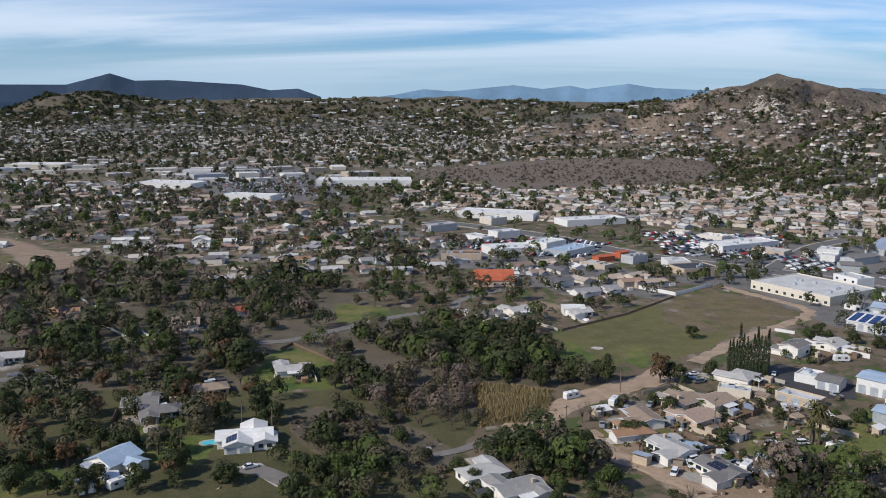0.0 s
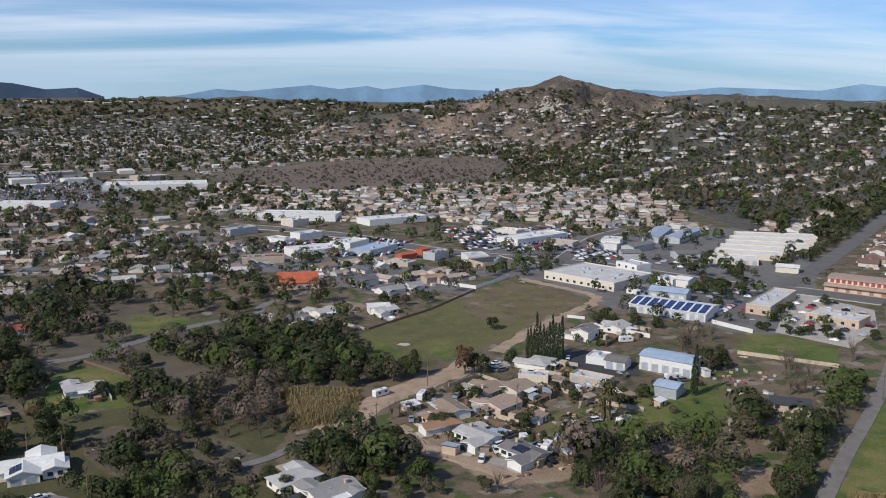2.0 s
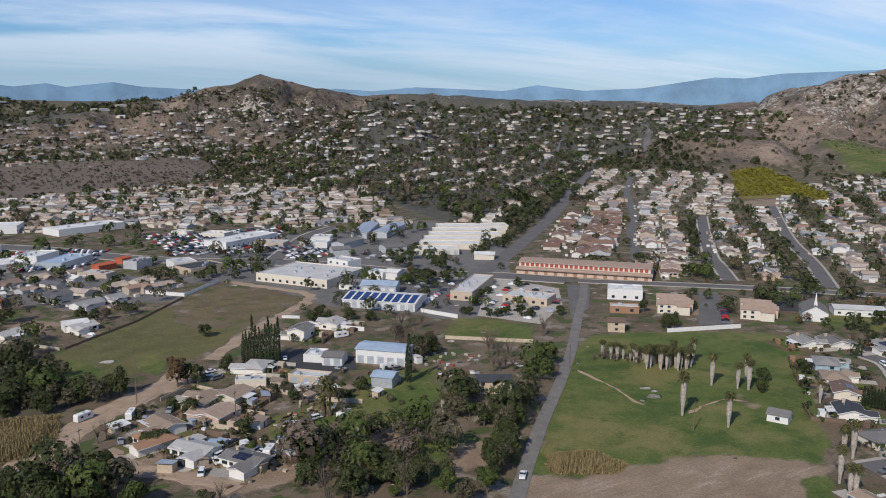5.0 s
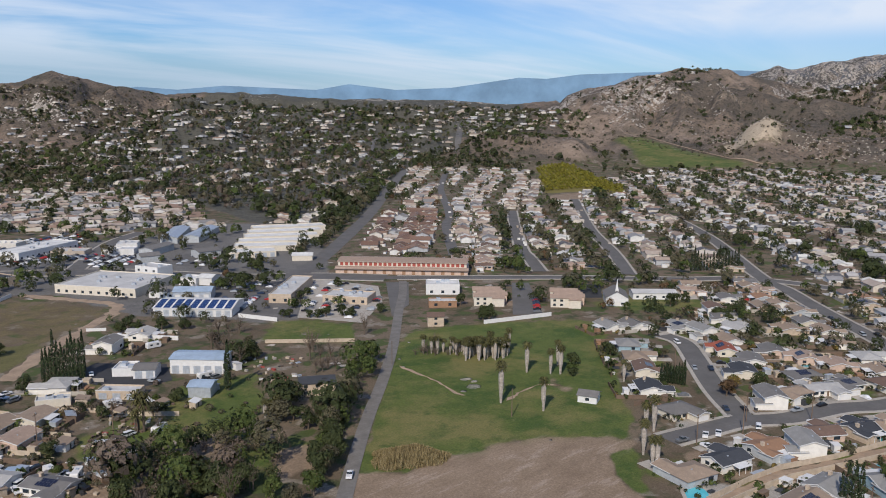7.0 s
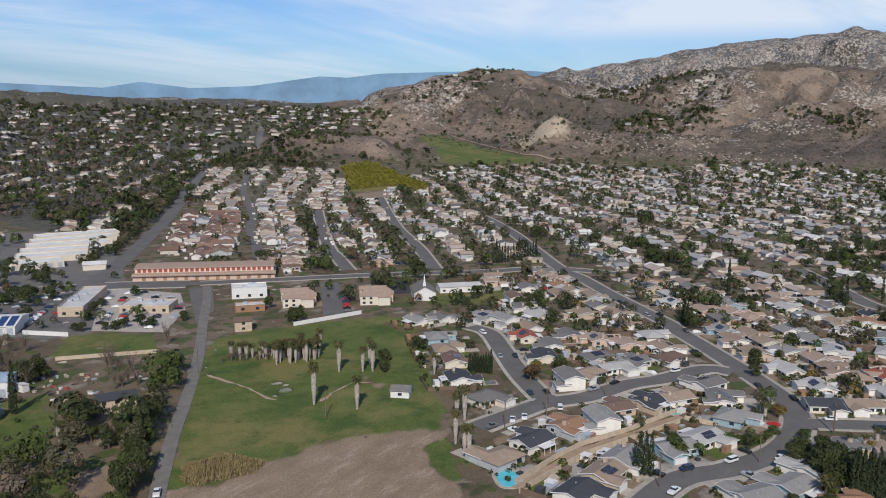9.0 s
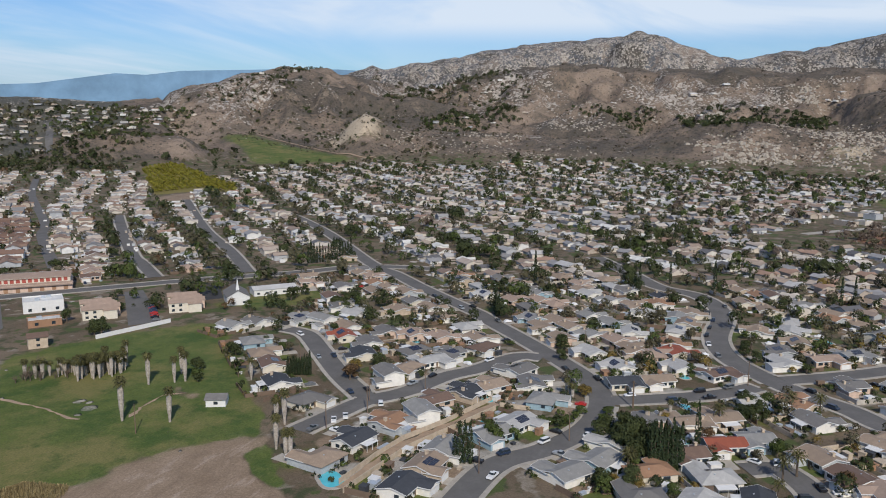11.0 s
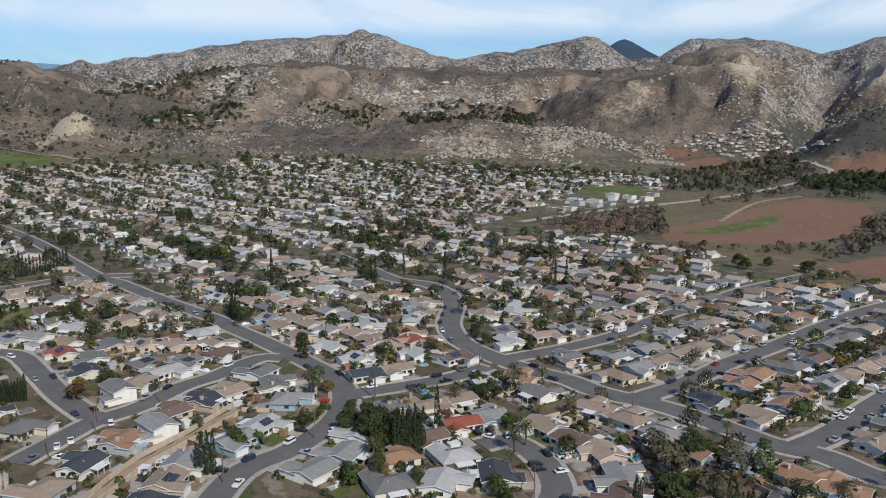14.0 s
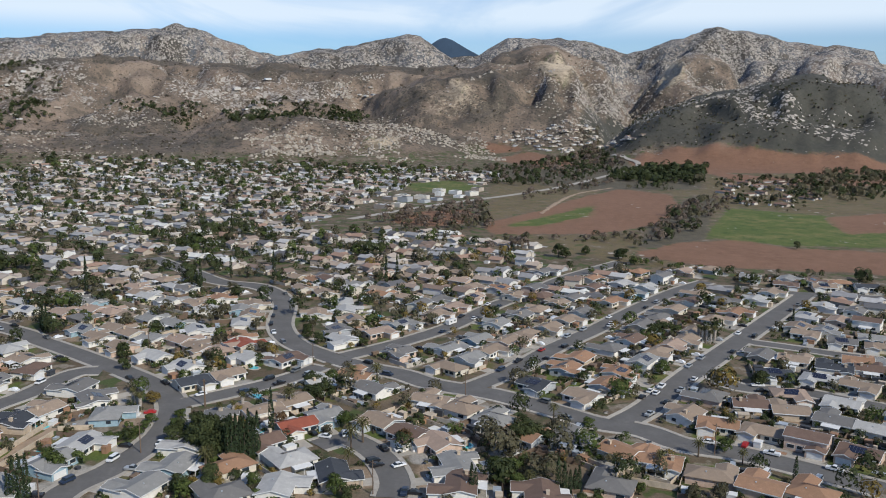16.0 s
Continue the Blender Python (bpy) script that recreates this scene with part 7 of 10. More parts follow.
def finish_tracts():
    walls_paint = tone_paint("far_stucco", [(0.60, 0.54, 0.46), (0.70, 0.69, 0.66), (0.44, 0.37, 0.30), (0.64, 0.60, 0.53), (0.42, 0.43, 0.44)])
    words = {"mixed": "many houses with grey, tan and brown roofs", "tan": "many tan stucco houses with tan roofs", "clay": "rows of houses with clay-brown roofs", "white": "flat white-roofed shops and sheds"}
    for palette, sets in FAR_HOUSE.items():
        w, r = np.concatenate([s[0] for s in sets]), np.concatenate([s[1] for s in sets])
        tones = np.concatenate([s[2] for s in sets] + [s[3] for s in sets])
        me = quads("distant_houses", np.concatenate([w, r]), [walls_paint, tone_paint(palette + "_roofing", PALETTE[palette])], np.concatenate([np.zeros(len(w)), np.ones(len(r))]))
        me.attributes.new("tone", "FLOAT", "FACE").data.foreach_set("value", tones)
        tagged(new("distant_houses" if palette != "white" else "distant_shops", me), words[palette] + " across the valley", "houses" if palette != "white" else "shops", kind="stuff")



tract('clay', 42, 15, 21, (16, 11), [(450, 535), (612, 675), (675, 648), (477, 453), (433, 484)], near_things=0, storey=3.4, jitter=1.5)
tract('tan', 40, 22, 36, (15, 10), [(481, 730), (668, 821), (996, 1098), (998, 1079), (539, 653), (372.2, 504.8), (382, 564)], near_things=0, chance=0.7, jitter=5)
tract('mixed', 25, 19, 34, (15, 10), [(-120, 787), (-11.9, 723.3), (85.9, 643.1), (146.8, 540.4), (134.1, 491.7), (75.2, 505.3), (30.0, 574.6), (-34.0, 593.3), (-101.1, 662.5)], near_things=0, chance=0.9, jitter=4)
tract('mixed', 10, 24, 40, (15, 10), [(-443, 774), (-320, 744), (-181.5, 659.8), (-101.1, 662.5), (-88.9, 581.2), (-194.6, 588.4), (-337, 584)], near_things=0, chance=0.5, jitter=6)
tract('white', 20, 60, 80, (30, 14), [(-1889, 3371), (-1333, 3441), (-1205, 3753), (-216, 3822), (536, 3778), (635, 2433), (588, 2246), (-194, 3433), (-1686, 3003)], storey=5, chance=0.6, jitter=20, highest=160.0)
tract('mixed', 42, 16.5, 32, (14, 9.5), [(540.4, 287.4), (601.6, 246.8), (472.6, 88.2), (468.6, 7.9), (384.6, -2.0), (332.7, 37.9), (382.0, 70.9), (433.9, 125.1), (476.1, 180.8), (379.2, 187.1), (405.7, 220.2)], near_things=30)
tract('mixed', 15, 30, 50, (17, 11), [(-1276, 2264), (-689, 2127), (-253, 1682), (165, 2154), (518, 1667), (375, 1200), (92, 1183), (-84, 1478), (-471, 1449), (-878, 1552)], near_things=0, chance=0.6, jitter=7, highest=12.0)
tract('mixed', 42, 17, 33, (14, 9.5), [(1524, 127), (1502, -215), (1328, -377), (1157, -323), (1094, -158), (864, -71), (782.6, -14.3), (696.6, -58.6), (691.0, -167.1), (653.9, -225.0), (588.8, -203.6), (602.6, -70.9), (712.0, 10.2)], near_things=0, jitter=4)
tract('mixed', 42, 17.5, 32, (14, 9.5), [(484.3, 400.3), (659, 579), (929, 650), (1321, 818), (1539, 628), (1480, 180), (1360, -134), (1013, -90), (841.3, 2.2), (744.8, -31.4), (728.8, -167.5), (506.3, -119.4), (482.1, -37.6), (464.2, 23.0), (446.3, 83.2), (601.6, 246.8), (540.4, 287.4)], near_things=30, jitter=4.5)
tract('mixed', 42, 16.5, 33, (14, 9.5), [(573.2, -27.9), (649.4, -121.0), (537.3, -235.8), (431.6, -388.3), (207.4, -193.8), (277.5, -124.3), (402.1, -29.9)], near_things=20)
tract('tan', 42, 15, 30, (13, 9.5), [(991, 1086), (1143, 914), (895, 677), (753, 531), (517.8, 319.9), (435.9, 391.2), (481, 516), (483, 555)], near_things=10)
tract('tan', -25, 18, 34, (14, 10), [(50, 1141), (267, 1263), (561, 1064), (424, 680), (358, 678), (281, 803), (121, 828), (-14.0, 851.7)], near_things=0)
tract('tan', 20, 18, 36, (14, 10), [(-68, 1233), (143, 1233), (410, 1045), (517, 928), (384, 711), (243, 768), (100, 870), (-52, 890)], near_things=0)
tract('mixed', 10, 21, 42, (16, 10), [(-257, 782), (-41.3, 722.2), (14.2, 574.1), (-67.3, 534.4), (-157.2, 569.1), (-307, 712)], near_things=0, chance=1.0, jitter=4)
tract('mixed', 30, 24, 46, (16, 11), [(-745, 1314), (-415, 1153), (-114, 917), (-13.7, 830.7), (-41.3, 722.2), (-257, 782), (-443, 774)], near_things=0, chance=1.0, jitter=5)
tract('mixed', 15, 30, 50, (17, 11), [(-1764, 3145), (-659, 3484), (264, 3476), (888, 1709), (738, 1408), (496, 1593), (161, 2100), (-253, 1682), (-689, 2127), (-878, 1552)], near_things=0, chance=0.95, jitter=9, highest=60.0)
tract('tan', 35, 27, 48, (18, 11), [(508, 2315), (1026, 2203), (1543, 2083), (1807, 1678), (1950, 1587), (1364, 1265), (763, 937), (602, 966), (522, 1134), (355, 1326)], near_things=0, chance=0.72, jitter=9)
tract('tan', 35, 26, 44, (18, 12), [(1377, 1312), (1592, 1478), (1955, 1591), (1862, 1274), (1778, 1247), (1440, 1234)], near_things=0, chance=0.8, jitter=9)
tract('white', 20, 60, 75, (44, 28), [(-991, 1797), (-513, 1582), (-190, 1536), (-21, 1264), (-68, 1064), (-238, 1164), (-485, 1234), (-728, 1316)], storey=6, flat=True, chance=0.8, jitter=12)
tract('white', 35, 40, 52, (30, 18), [(-111, 893), (-52, 920), (43.7, 854.2), (94.8, 796.0), (144.3, 670.9), (85.9, 643.1), (7.8, 724.0), (-77.1, 789.0)], storey=5, flat=True, chance=0.6, jitter=6)
tract('white', 35, 34, 44, (22, 15), [(54.8, 695.6), (138.9, 644.9), (178.7, 599.8), (190.2, 559.8), (138.1, 506.9), (85.2, 576.2)], storey=4.5, flat=True, chance=0.55, jitter=5)
tract('white', -48, 36, 44, (24, 15), [(228, 865), (274, 734), (305, 667), (327, 611), (297.1, 540.0), (262.4, 576.0), (176.2, 674.8)], storey=4.5, flat=True, chance=0.6, jitter=5)
tract('white', 42, 26, 36, (18, 12), [(1003, -118), (1069, -199), (1129, -298), (1023, -277), (935, -187), (867, -113)], storey=4, flat=True, chance=0.8)
tract('tan', 20, 15, 22, (12, 9), [(2012, -536), (1990, -651), (2016, -793), (1613, -757), (1601, -740), (1898, -748), (1848, -660), (1933, -550)], near_things=0, chance=0.85, jitter=8)
tract('tan', 30, 34, 40, (17, 11), [(2003, 725), (2161, 688), (2323, 527), (2142, 561)], near_things=0, chance=0.45, jitter=10)
tract('mixed', 30, 34, 40, (17, 11), [(2385, 123), (2428, -110), (2373, -271), (1900, -87)], near_things=0, chance=0.3, jitter=10)
tract('white', 30, 40, 50, (20, 11), [(2637, -217), (2618, -343), (2593, -388), (2419, -290)], storey=3.2, chance=0.5, jitter=12, highest=250.0)
tract('white', 30, 44, 50, (20, 11), [(2409, 398), (2553, 117), (2598, -49), (2457, 112), (2367, 359)], storey=3.2, chance=0.25, jitter=14, highest=250.0)
tract('white', 30, 40, 50, (20, 11), [(3796, 1561), (2630, 687), (2435, 603), (2675, 965)], storey=3.2, chance=0.35, jitter=14, highest=250.0)
tract('tan', 30, 30, 40, (16, 11), [(1989, 1333), (2206, 1218), (3893, 1684), (3814, 1595), (2021, 1118), (1929, 1248)], near_things=0, chance=0.4, jitter=12, highest=250.0)
tract('mixed', 30, 22, 30, (16, 10), [(1639, 421), (1667, 290), (1615, 124), (1562, -80), (1458, -74), (1542, 397)], near_things=0, chance=0.8, jitter=6)
tract('clay', 15, 30, 40, (24, 7), [(1124, -632), (1167, -785), (962, -689), (825, -565), (884, -517)], storey=2.6, chance=0.75, jitter=6, fields=False)
infill([(409.2, 208.4), (468.1, 207.3), (437.5, 113.1), (464.2, 23.0), (393.3, -32.0), (536.3, -25.9), (570.4, -163.9), (537.3, -235.8), (431.6, -388.3), (194.6, -182.7), (217.3, -63.8), (235.5, 31.5), (283.4, 72.7)], 44)

grove('cypress', [(125.3, 353.1, 1.16, 1.15), (126.5, 352.5, 1.23, 1.17), (127.9, 352.0, 1.09, 1.26), (129.1, 351.5, 1.44, 1.42), (130.5, 351.0, 1.38, 1.19), (131.9, 350.4, 1.28, 1.21), (133.1, 349.9, 1.13, 1.15), (134.4, 349.4, 1.15, 1.47), (135.6, 348.9, 1.40, 1.42), (137.0, 348.4, 1.39, 1.18), (138.4, 347.8, 1.19, 1.35), (139.6, 347.3, 1.36, 1.44), (309.8, 172.1, 0.95, 0.81), (310.1, 170.9, 0.85, 0.83), (310.4, 169.8, 1.02, 0.79), (310.8, 168.7, 0.90, 0.74), (311.1, 167.5, 0.88, 0.73), (311.4, 166.4, 1.00, 0.69), (311.8, 165.2, 0.81, 0.77), (312.1, 164.1, 0.84, 0.73), (312.4, 162.9, 0.99, 0.72), (247.0, 77.0, 1.11, 0.87), (247.1, 75.4, 1.40, 0.90), (247.3, 73.7, 1.26, 1.10)])
grove('cypress', [(247.7, 72.0, 1.24, 1.09), (271.6, 16.0, 1.33, 0.94), (271.4, 15.2, 1.33, 0.89), (271.3, 14.4, 1.02, 0.92), (271.1, 13.7, 1.12, 0.81), (271.0, 12.9, 1.25, 0.85), (270.8, 12.1, 1.30, 0.83), (270.7, 11.3, 1.35, 0.77), (270.5, 10.5, 1.04, 0.94), (270.4, 9.7, 1.02, 0.79), (270.2, 9.0, 1.28, 0.93), (270.1, 8.2, 1.18, 0.91), (285.0, 2.5, 1.36, 1.16), (442.8, 115.3, 1.37, 1.01), (442.3, 113.0, 1.21, 1.01), (437.8, 113.2, 1.17, 1.18), (223.8, -81.2, 1.14, 0.94), (222.7, -82.7, 1.05, 0.94), (221.9, -84.3, 0.91, 0.81), (221.6, -85.7, 0.99, 0.80), (221.9, -87.0, 1.08, 0.79), (228.4, -57.0, 0.97, 0.77), (227.9, -55.6, 1.14, 0.81), (216.6, -155.3, 0.99, 0.82)])
grove('cypress', [(383.4, -266.0, 0.95, 0.90), (343.3, -280.2, 0.97, 0.81), (174.6, 292.7, 1.33, 1.10), (174.7, 291.3, 1.60, 1.21), (543.7, 282.9, 1.23, 0.96), (545.5, 281.4, 1.48, 1.13), (547.2, 279.9, 1.40, 0.97), (548.9, 278.4, 1.33, 0.88), (550.6, 276.9, 1.20, 1.15), (552.3, 275.4, 1.18, 1.01), (554.0, 273.9, 1.11, 0.89), (555.7, 272.4, 1.23, 1.06), (557.4, 270.9, 1.24, 1.01), (559.1, 269.4, 1.51, 1.14), (560.9, 267.9, 1.45, 1.09), (562.6, 266.4, 1.18, 1.15), (564.3, 264.9, 1.37, 0.96), (566.0, 263.4, 1.11, 1.06), (567.7, 262.0, 1.30, 1.07), (569.4, 260.5, 1.50, 1.06), (311.9, 171.5, 0.86, 0.64), (312.8, 170.7, 0.96, 0.72), (313.7, 169.9, 0.83, 0.77), (314.6, 169.1, 0.95, 0.67)])
grove('cypress', [(315.4, 168.3, 0.94, 0.69), (316.3, 167.5, 0.98, 0.76), (317.2, 166.7, 0.88, 0.80), (318.1, 165.9, 1.04, 0.83), (521.4, 44.1, 1.41, 1.33), (558.0, 27.7, 1.36, 1.05), (718.4, 33.7, 1.39, 1.34), (553.2, 0.1, 1.59, 1.09), (532.6, 111.9, 1.49, 1.37), (521.7, -69.8, 1.43, 1.21), (527.2, -77.6, 1.30, 1.36)])
grove('oak', [(125.1, 406.6, 1.14, 0.88), (115.6, 347.4, 1.05, 1.05), (96.3, 339.7, 1.02, 1.36), (99.9, 337.7, 1.01, 1.32), (68.9, 338.1, 1.16, 1.66), (66.0, 340.7, 1.03, 1.41), (289.8, 203.7, 0.71, 0.81), (327.8, 208.9, 0.88, 1.06), (330.0, 212.4, 0.89, 1.02), (429.0, 206.9, 0.93, 1.08), (434.8, 204.6, 0.86, 0.87), (441.3, 200.0, 1.14, 1.12), (422.3, 196.4, 0.95, 0.95), (275.4, 25.9, 1.35, 1.26), (276.6, 23.4, 1.27, 1.44), (272.8, 20.6, 1.13, 1.14), (273.9, 18.1, 1.33, 1.42), (281.6, 22.4, 1.12, 1.49), (286.0, 26.7, 1.14, 1.38), (269.2, 19.1, 1.15, 1.35), (316.4, -15.5, 1.18, 0.94), (319.3, -12.6, 1.18, 0.79), (320.4, -18.9, 1.16, 1.03), (249.9, 20.4, 0.92, 1.14)])
grove('oak', [(244.6, 21.2, 0.86, 0.98), (246.2, 29.5, 0.94, 0.93), (262.3, -80.1, 1.17, 1.01), (261.7, -83.5, 1.15, 0.90), (262.7, -87.4, 1.11, 0.89), (258.8, -89.7, 1.10, 0.78), (270.5, -84.7, 1.21, 0.78), (378.8, -183.5, 1.04, 1.01), (380.3, -187.4, 1.03, 0.99), (381.2, -191.1, 0.98, 1.11), (382.0, -194.8, 0.97, 1.06), (380.1, -197.1, 0.86, 0.90), (303.4, -198.5, 0.92, 0.91), (300.9, -195.1, 0.91, 1.12), (285.7, -198.4, 0.87, 1.13), (595.3, -210.6, 1.41, 1.20), (601.5, -234.8, 1.10, 1.01), (581.3, -253.1, 1.19, 0.97), (577.8, -254.2, 1.46, 0.95), (591.2, -214.9, 1.20, 1.09), (597.0, -412.2, 0.93, 1.13), (287.6, 470.8, 1.46, 0.87), (276.2, 464.3, 1.20, 0.93), (286.8, 455.0, 1.51, 1.12)])
grove('oak', [(322.2, 495.1, 1.17, 1.19), (324.2, 503.2, 1.08, 1.28), (322.7, 490.8, 0.93, 1.50), (188.5, 408.9, 1.13, 1.04), (183.6, 407.8, 0.98, 0.90), (189.9, 402.3, 1.01, 0.87), (201.1, 397.8, 1.02, 1.00), (209.7, 390.1, 1.03, 0.93), (341.6, 519.1, 0.92, 1.06), (270.7, 364.8, 0.76, 0.91), (273.4, 361.2, 0.81, 0.98), (277.9, 359.7, 0.94, 0.95), (285.6, 355.2, 0.92, 1.13), (287.3, 350.2, 0.92, 0.97), (262.4, 372.1, 0.88, 0.91), (261.5, 376.6, 0.75, 0.88), (278.7, 389.1, 0.79, 1.03), (293.5, 403.5, 0.86, 1.04), (302.8, 409.9, 0.84, 0.94), (331.4, 416.0, 0.93, 1.08), (305.8, 346.0, 0.84, 1.06), (201.5, 321.3, 1.48, 1.02), (206.0, 321.5, 1.17, 1.07), (197.1, 321.1, 1.39, 1.15)])
grove('oak', [(334.9, 290.6, 1.20, 1.18), (333.7, 293.9, 1.15, 1.20), (460.7, 437.9, 1.13, 1.02), (460.5, 433.5, 1.10, 1.14), (457.3, 377.4, 1.15, 1.19), (456.4, 382.2, 1.18, 1.26), (456.6, 388.0, 0.95, 1.18), (378.5, 314.8, 0.91, 0.95), (350.4, 326.0, 0.95, 1.25), (486.0, 314.9, 1.04, 1.26), (491.5, 313.7, 0.84, 1.35), (442.2, 238.5, 0.96, 1.20), (435.1, 238.3, 1.02, 1.31), (451.3, 237.2, 0.88, 1.24), (432.3, 204.5, 1.01, 0.95), (439.8, 203.7, 0.99, 0.97), (429.8, 206.7, 0.86, 1.13), (447.5, 202.8, 0.91, 0.96), (306.0, 216.0, 0.74, 0.95), (304.9, 213.0, 0.84, 0.87), (350.4, 206.2, 0.70, 0.90), (-36.4, 331.2, 1.26, 0.93), (-107.2, 265.3, 1.17, 1.08), (-103.2, 265.4, 1.13, 1.08)])
grove('oak', [(-63.9, 241.8, 0.96, 0.89), (-66.3, 241.7, 1.27, 0.86), (-116.4, 233.0, 1.06, 1.03), (-90.7, 236.0, 1.27, 0.96), (-92.9, 298.6, 1.01, 1.05), (-84.0, 247.1, 1.23, 1.09), (-80.2, 238.8, 0.95, 0.91), (-83.3, 253.0, 1.18, 0.91), (-56.1, 341.1, 1.00, 1.06), (-47.3, 338.7, 1.21, 0.87), (-43.6, 336.1, 0.97, 1.12), (86.1, 301.5, 1.11, 1.01), (65.3, 281.7, 0.97, 0.87), (67.7, 279.9, 0.97, 0.95), (70.9, 281.8, 0.86, 0.91), (97.1, 275.0, 1.02, 0.87), (125.5, 298.0, 0.83, 0.89), (31.7, 248.7, 1.11, 1.12), (35.8, 251.7, 1.11, 1.01), (30.8, 264.0, 0.97, 1.05), (49.6, 272.6, 0.85, 1.03), (21.9, 270.5, 0.99, 1.04), (5.2, 249.8, 1.00, 0.85), (10.0, 242.7, 0.82, 0.93)])
grove('oak', [(142.7, 286.6, 0.69, 1.02), (153.7, 294.5, 0.94, 0.93), (706.8, 36.4, 1.25, 1.02), (697.2, 0.7, 1.26, 1.06), (739.9, -70.5, 1.39, 0.90), (706.1, -91.7, 1.08, 1.14), (622.2, 121.7, 1.36, 1.06), (599.7, 138.4, 1.23, 1.04), (283.6, 35.5, 1.03, 1.06), (281.5, 29.6, 0.82, 1.13), (292.1, 33.0, 0.88, 1.04), (369.9, 64.9, 0.88, 1.04), (331.7, -13.3, 1.05, 0.98), (332.5, -16.4, 0.92, 0.95), (384.9, -40.2, 0.78, 0.91), (394.7, -20.0, 0.89, 0.97), (367.8, 8.0, 0.81, 1.06)])
grove('oak', [(273.6, 27.4, 1.15, 1.0), (268.5, 22.2, 1.2, 1.05), (270.3, 17.6, 1.1, 1.1), (280.5, 21.5, 1.25, 1.0), (285.6, 27.5, 1.1, 0.95), (280.3, 30.7, 0.9, 0.9)])
grove('cypress', [(264.2, 16.3, 1.25, 1.05), (264.3, 15.0, 1.35, 1.12), (264.4, 13.6, 1.45, 1.05), (264.5, 12.3, 1.25, 1.12), (264.7, 11.0, 1.35, 1.05), (264.8, 9.6, 1.45, 1.12), (264.9, 8.3, 1.25, 1.05), (265.0, 6.9, 1.35, 1.12)])
grove('date_palm', [(257.3, 22.7, 1.25, 1.0)])
grove('rust', [(91.5, 337.5, 1.26, 1.53), (312.4, 144.2, 1.15, 0.98), (267.8, -41.9, 0.82, 1.01), (292.0, -0.6, 0.80, 1.09), (293.0, 487.0, 0.67, 1.49), (-119.0, 252.6, 1.16, 1.06), (-121.0, 255.6, 0.87, 1.10), (-77.0, 320.9, 0.90, 0.90), (-138.0, 329.4, 1.06, 0.94)])
grove('fan_palm', [(242.3, 203.5, 1.31, 1.27), (247.2, 186.4, 1.17, 1.12), (279.7, 220.5, 1.20, 1.13), (285.3, 211.8, 1.04, 1.08), (288.3, 208.7, 1.29, 0.99), (296.8, 216.6, 1.00, 1.19), (273.3, 250.8, 1.03, 0.89), (276.4, 252.2, 0.99, 1.05), (280.6, 254.3, 0.85, 1.07), (281.5, 253.4, 0.90, 0.81), (286.4, 256.0, 0.92, 0.83), (277.9, 246.7, 1.11, 0.89), (284.3, 250.9, 1.02, 0.90), (279.7, 245.1, 0.91, 0.90), (283.0, 246.3, 0.86, 0.99), (287.3, 248.3, 1.08, 1.06), (284.9, 244.6, 1.02, 0.83), (283.4, 241.8, 1.00, 1.06), (286.7, 243.0, 0.90, 0.88), (291.1, 245.0, 1.00, 0.85), (288.7, 241.2, 0.99, 0.91), (297.0, 246.6, 0.95, 0.91), (297.8, 245.8, 1.06, 1.09), (281.2, 257.2, 0.93, 0.83)])
grove('fan_palm', [(276.4, 251.3, 0.83, 0.96), (280.2, 252.9, 0.80, 0.74), (284.0, 254.7, 0.98, 0.87), (279.3, 248.7, 1.05, 0.88), (283.1, 250.3, 0.93, 0.87), (286.8, 252.2, 0.86, 0.73), (282.1, 246.2, 1.01, 0.80), (285.9, 247.9, 1.06, 0.89), (289.8, 249.5, 0.82, 0.77), (285.0, 243.7, 0.90, 0.85), (288.7, 245.4, 0.83, 0.84), (292.6, 247.0, 0.96, 0.83), (287.8, 241.2, 0.83, 0.77), (291.6, 242.8, 0.78, 0.79), (270.4, 270.2, 1.02, 0.76), (275.5, 267.4, 0.99, 0.65), (278.1, 263.3, 0.96, 0.78), (281.2, 262.3, 0.95, 0.62), (268.5, 273.7, 1.04, 0.80), (271.6, 267.4, 1.07, 0.78), (258.8, 149.0, 1.09, 0.91), (258.9, 145.7, 1.23, 1.09), (231.7, 130.3, 1.06, 0.97), (238.0, 137.4, 1.12, 1.11)])
grove('fan_palm', [(231.6, 128.5, 1.04, 1.04), (298.8, 183.4, 1.00, 0.97), (301.9, 20.9, 0.75, 0.93), (305.1, 16.3, 0.73, 0.83), (308.6, 12.9, 0.79, 1.03), (320.1, 52.1, 0.72, 0.88), (322.7, 53.9, 0.79, 0.95), (317.8, 50.7, 0.79, 0.84), (364.2, -204.0, 0.90, 0.88), (362.6, -205.2, 0.87, 0.99), (360.9, -206.5, 0.74, 0.92), (363.1, -209.8, 0.89, 0.92), (367.8, -203.8, 0.89, 0.89), (167.1, 253.6, 0.98, 0.78), (171.6, 252.3, 0.97, 0.86), (168.1, 251.0, 0.94, 0.80)])
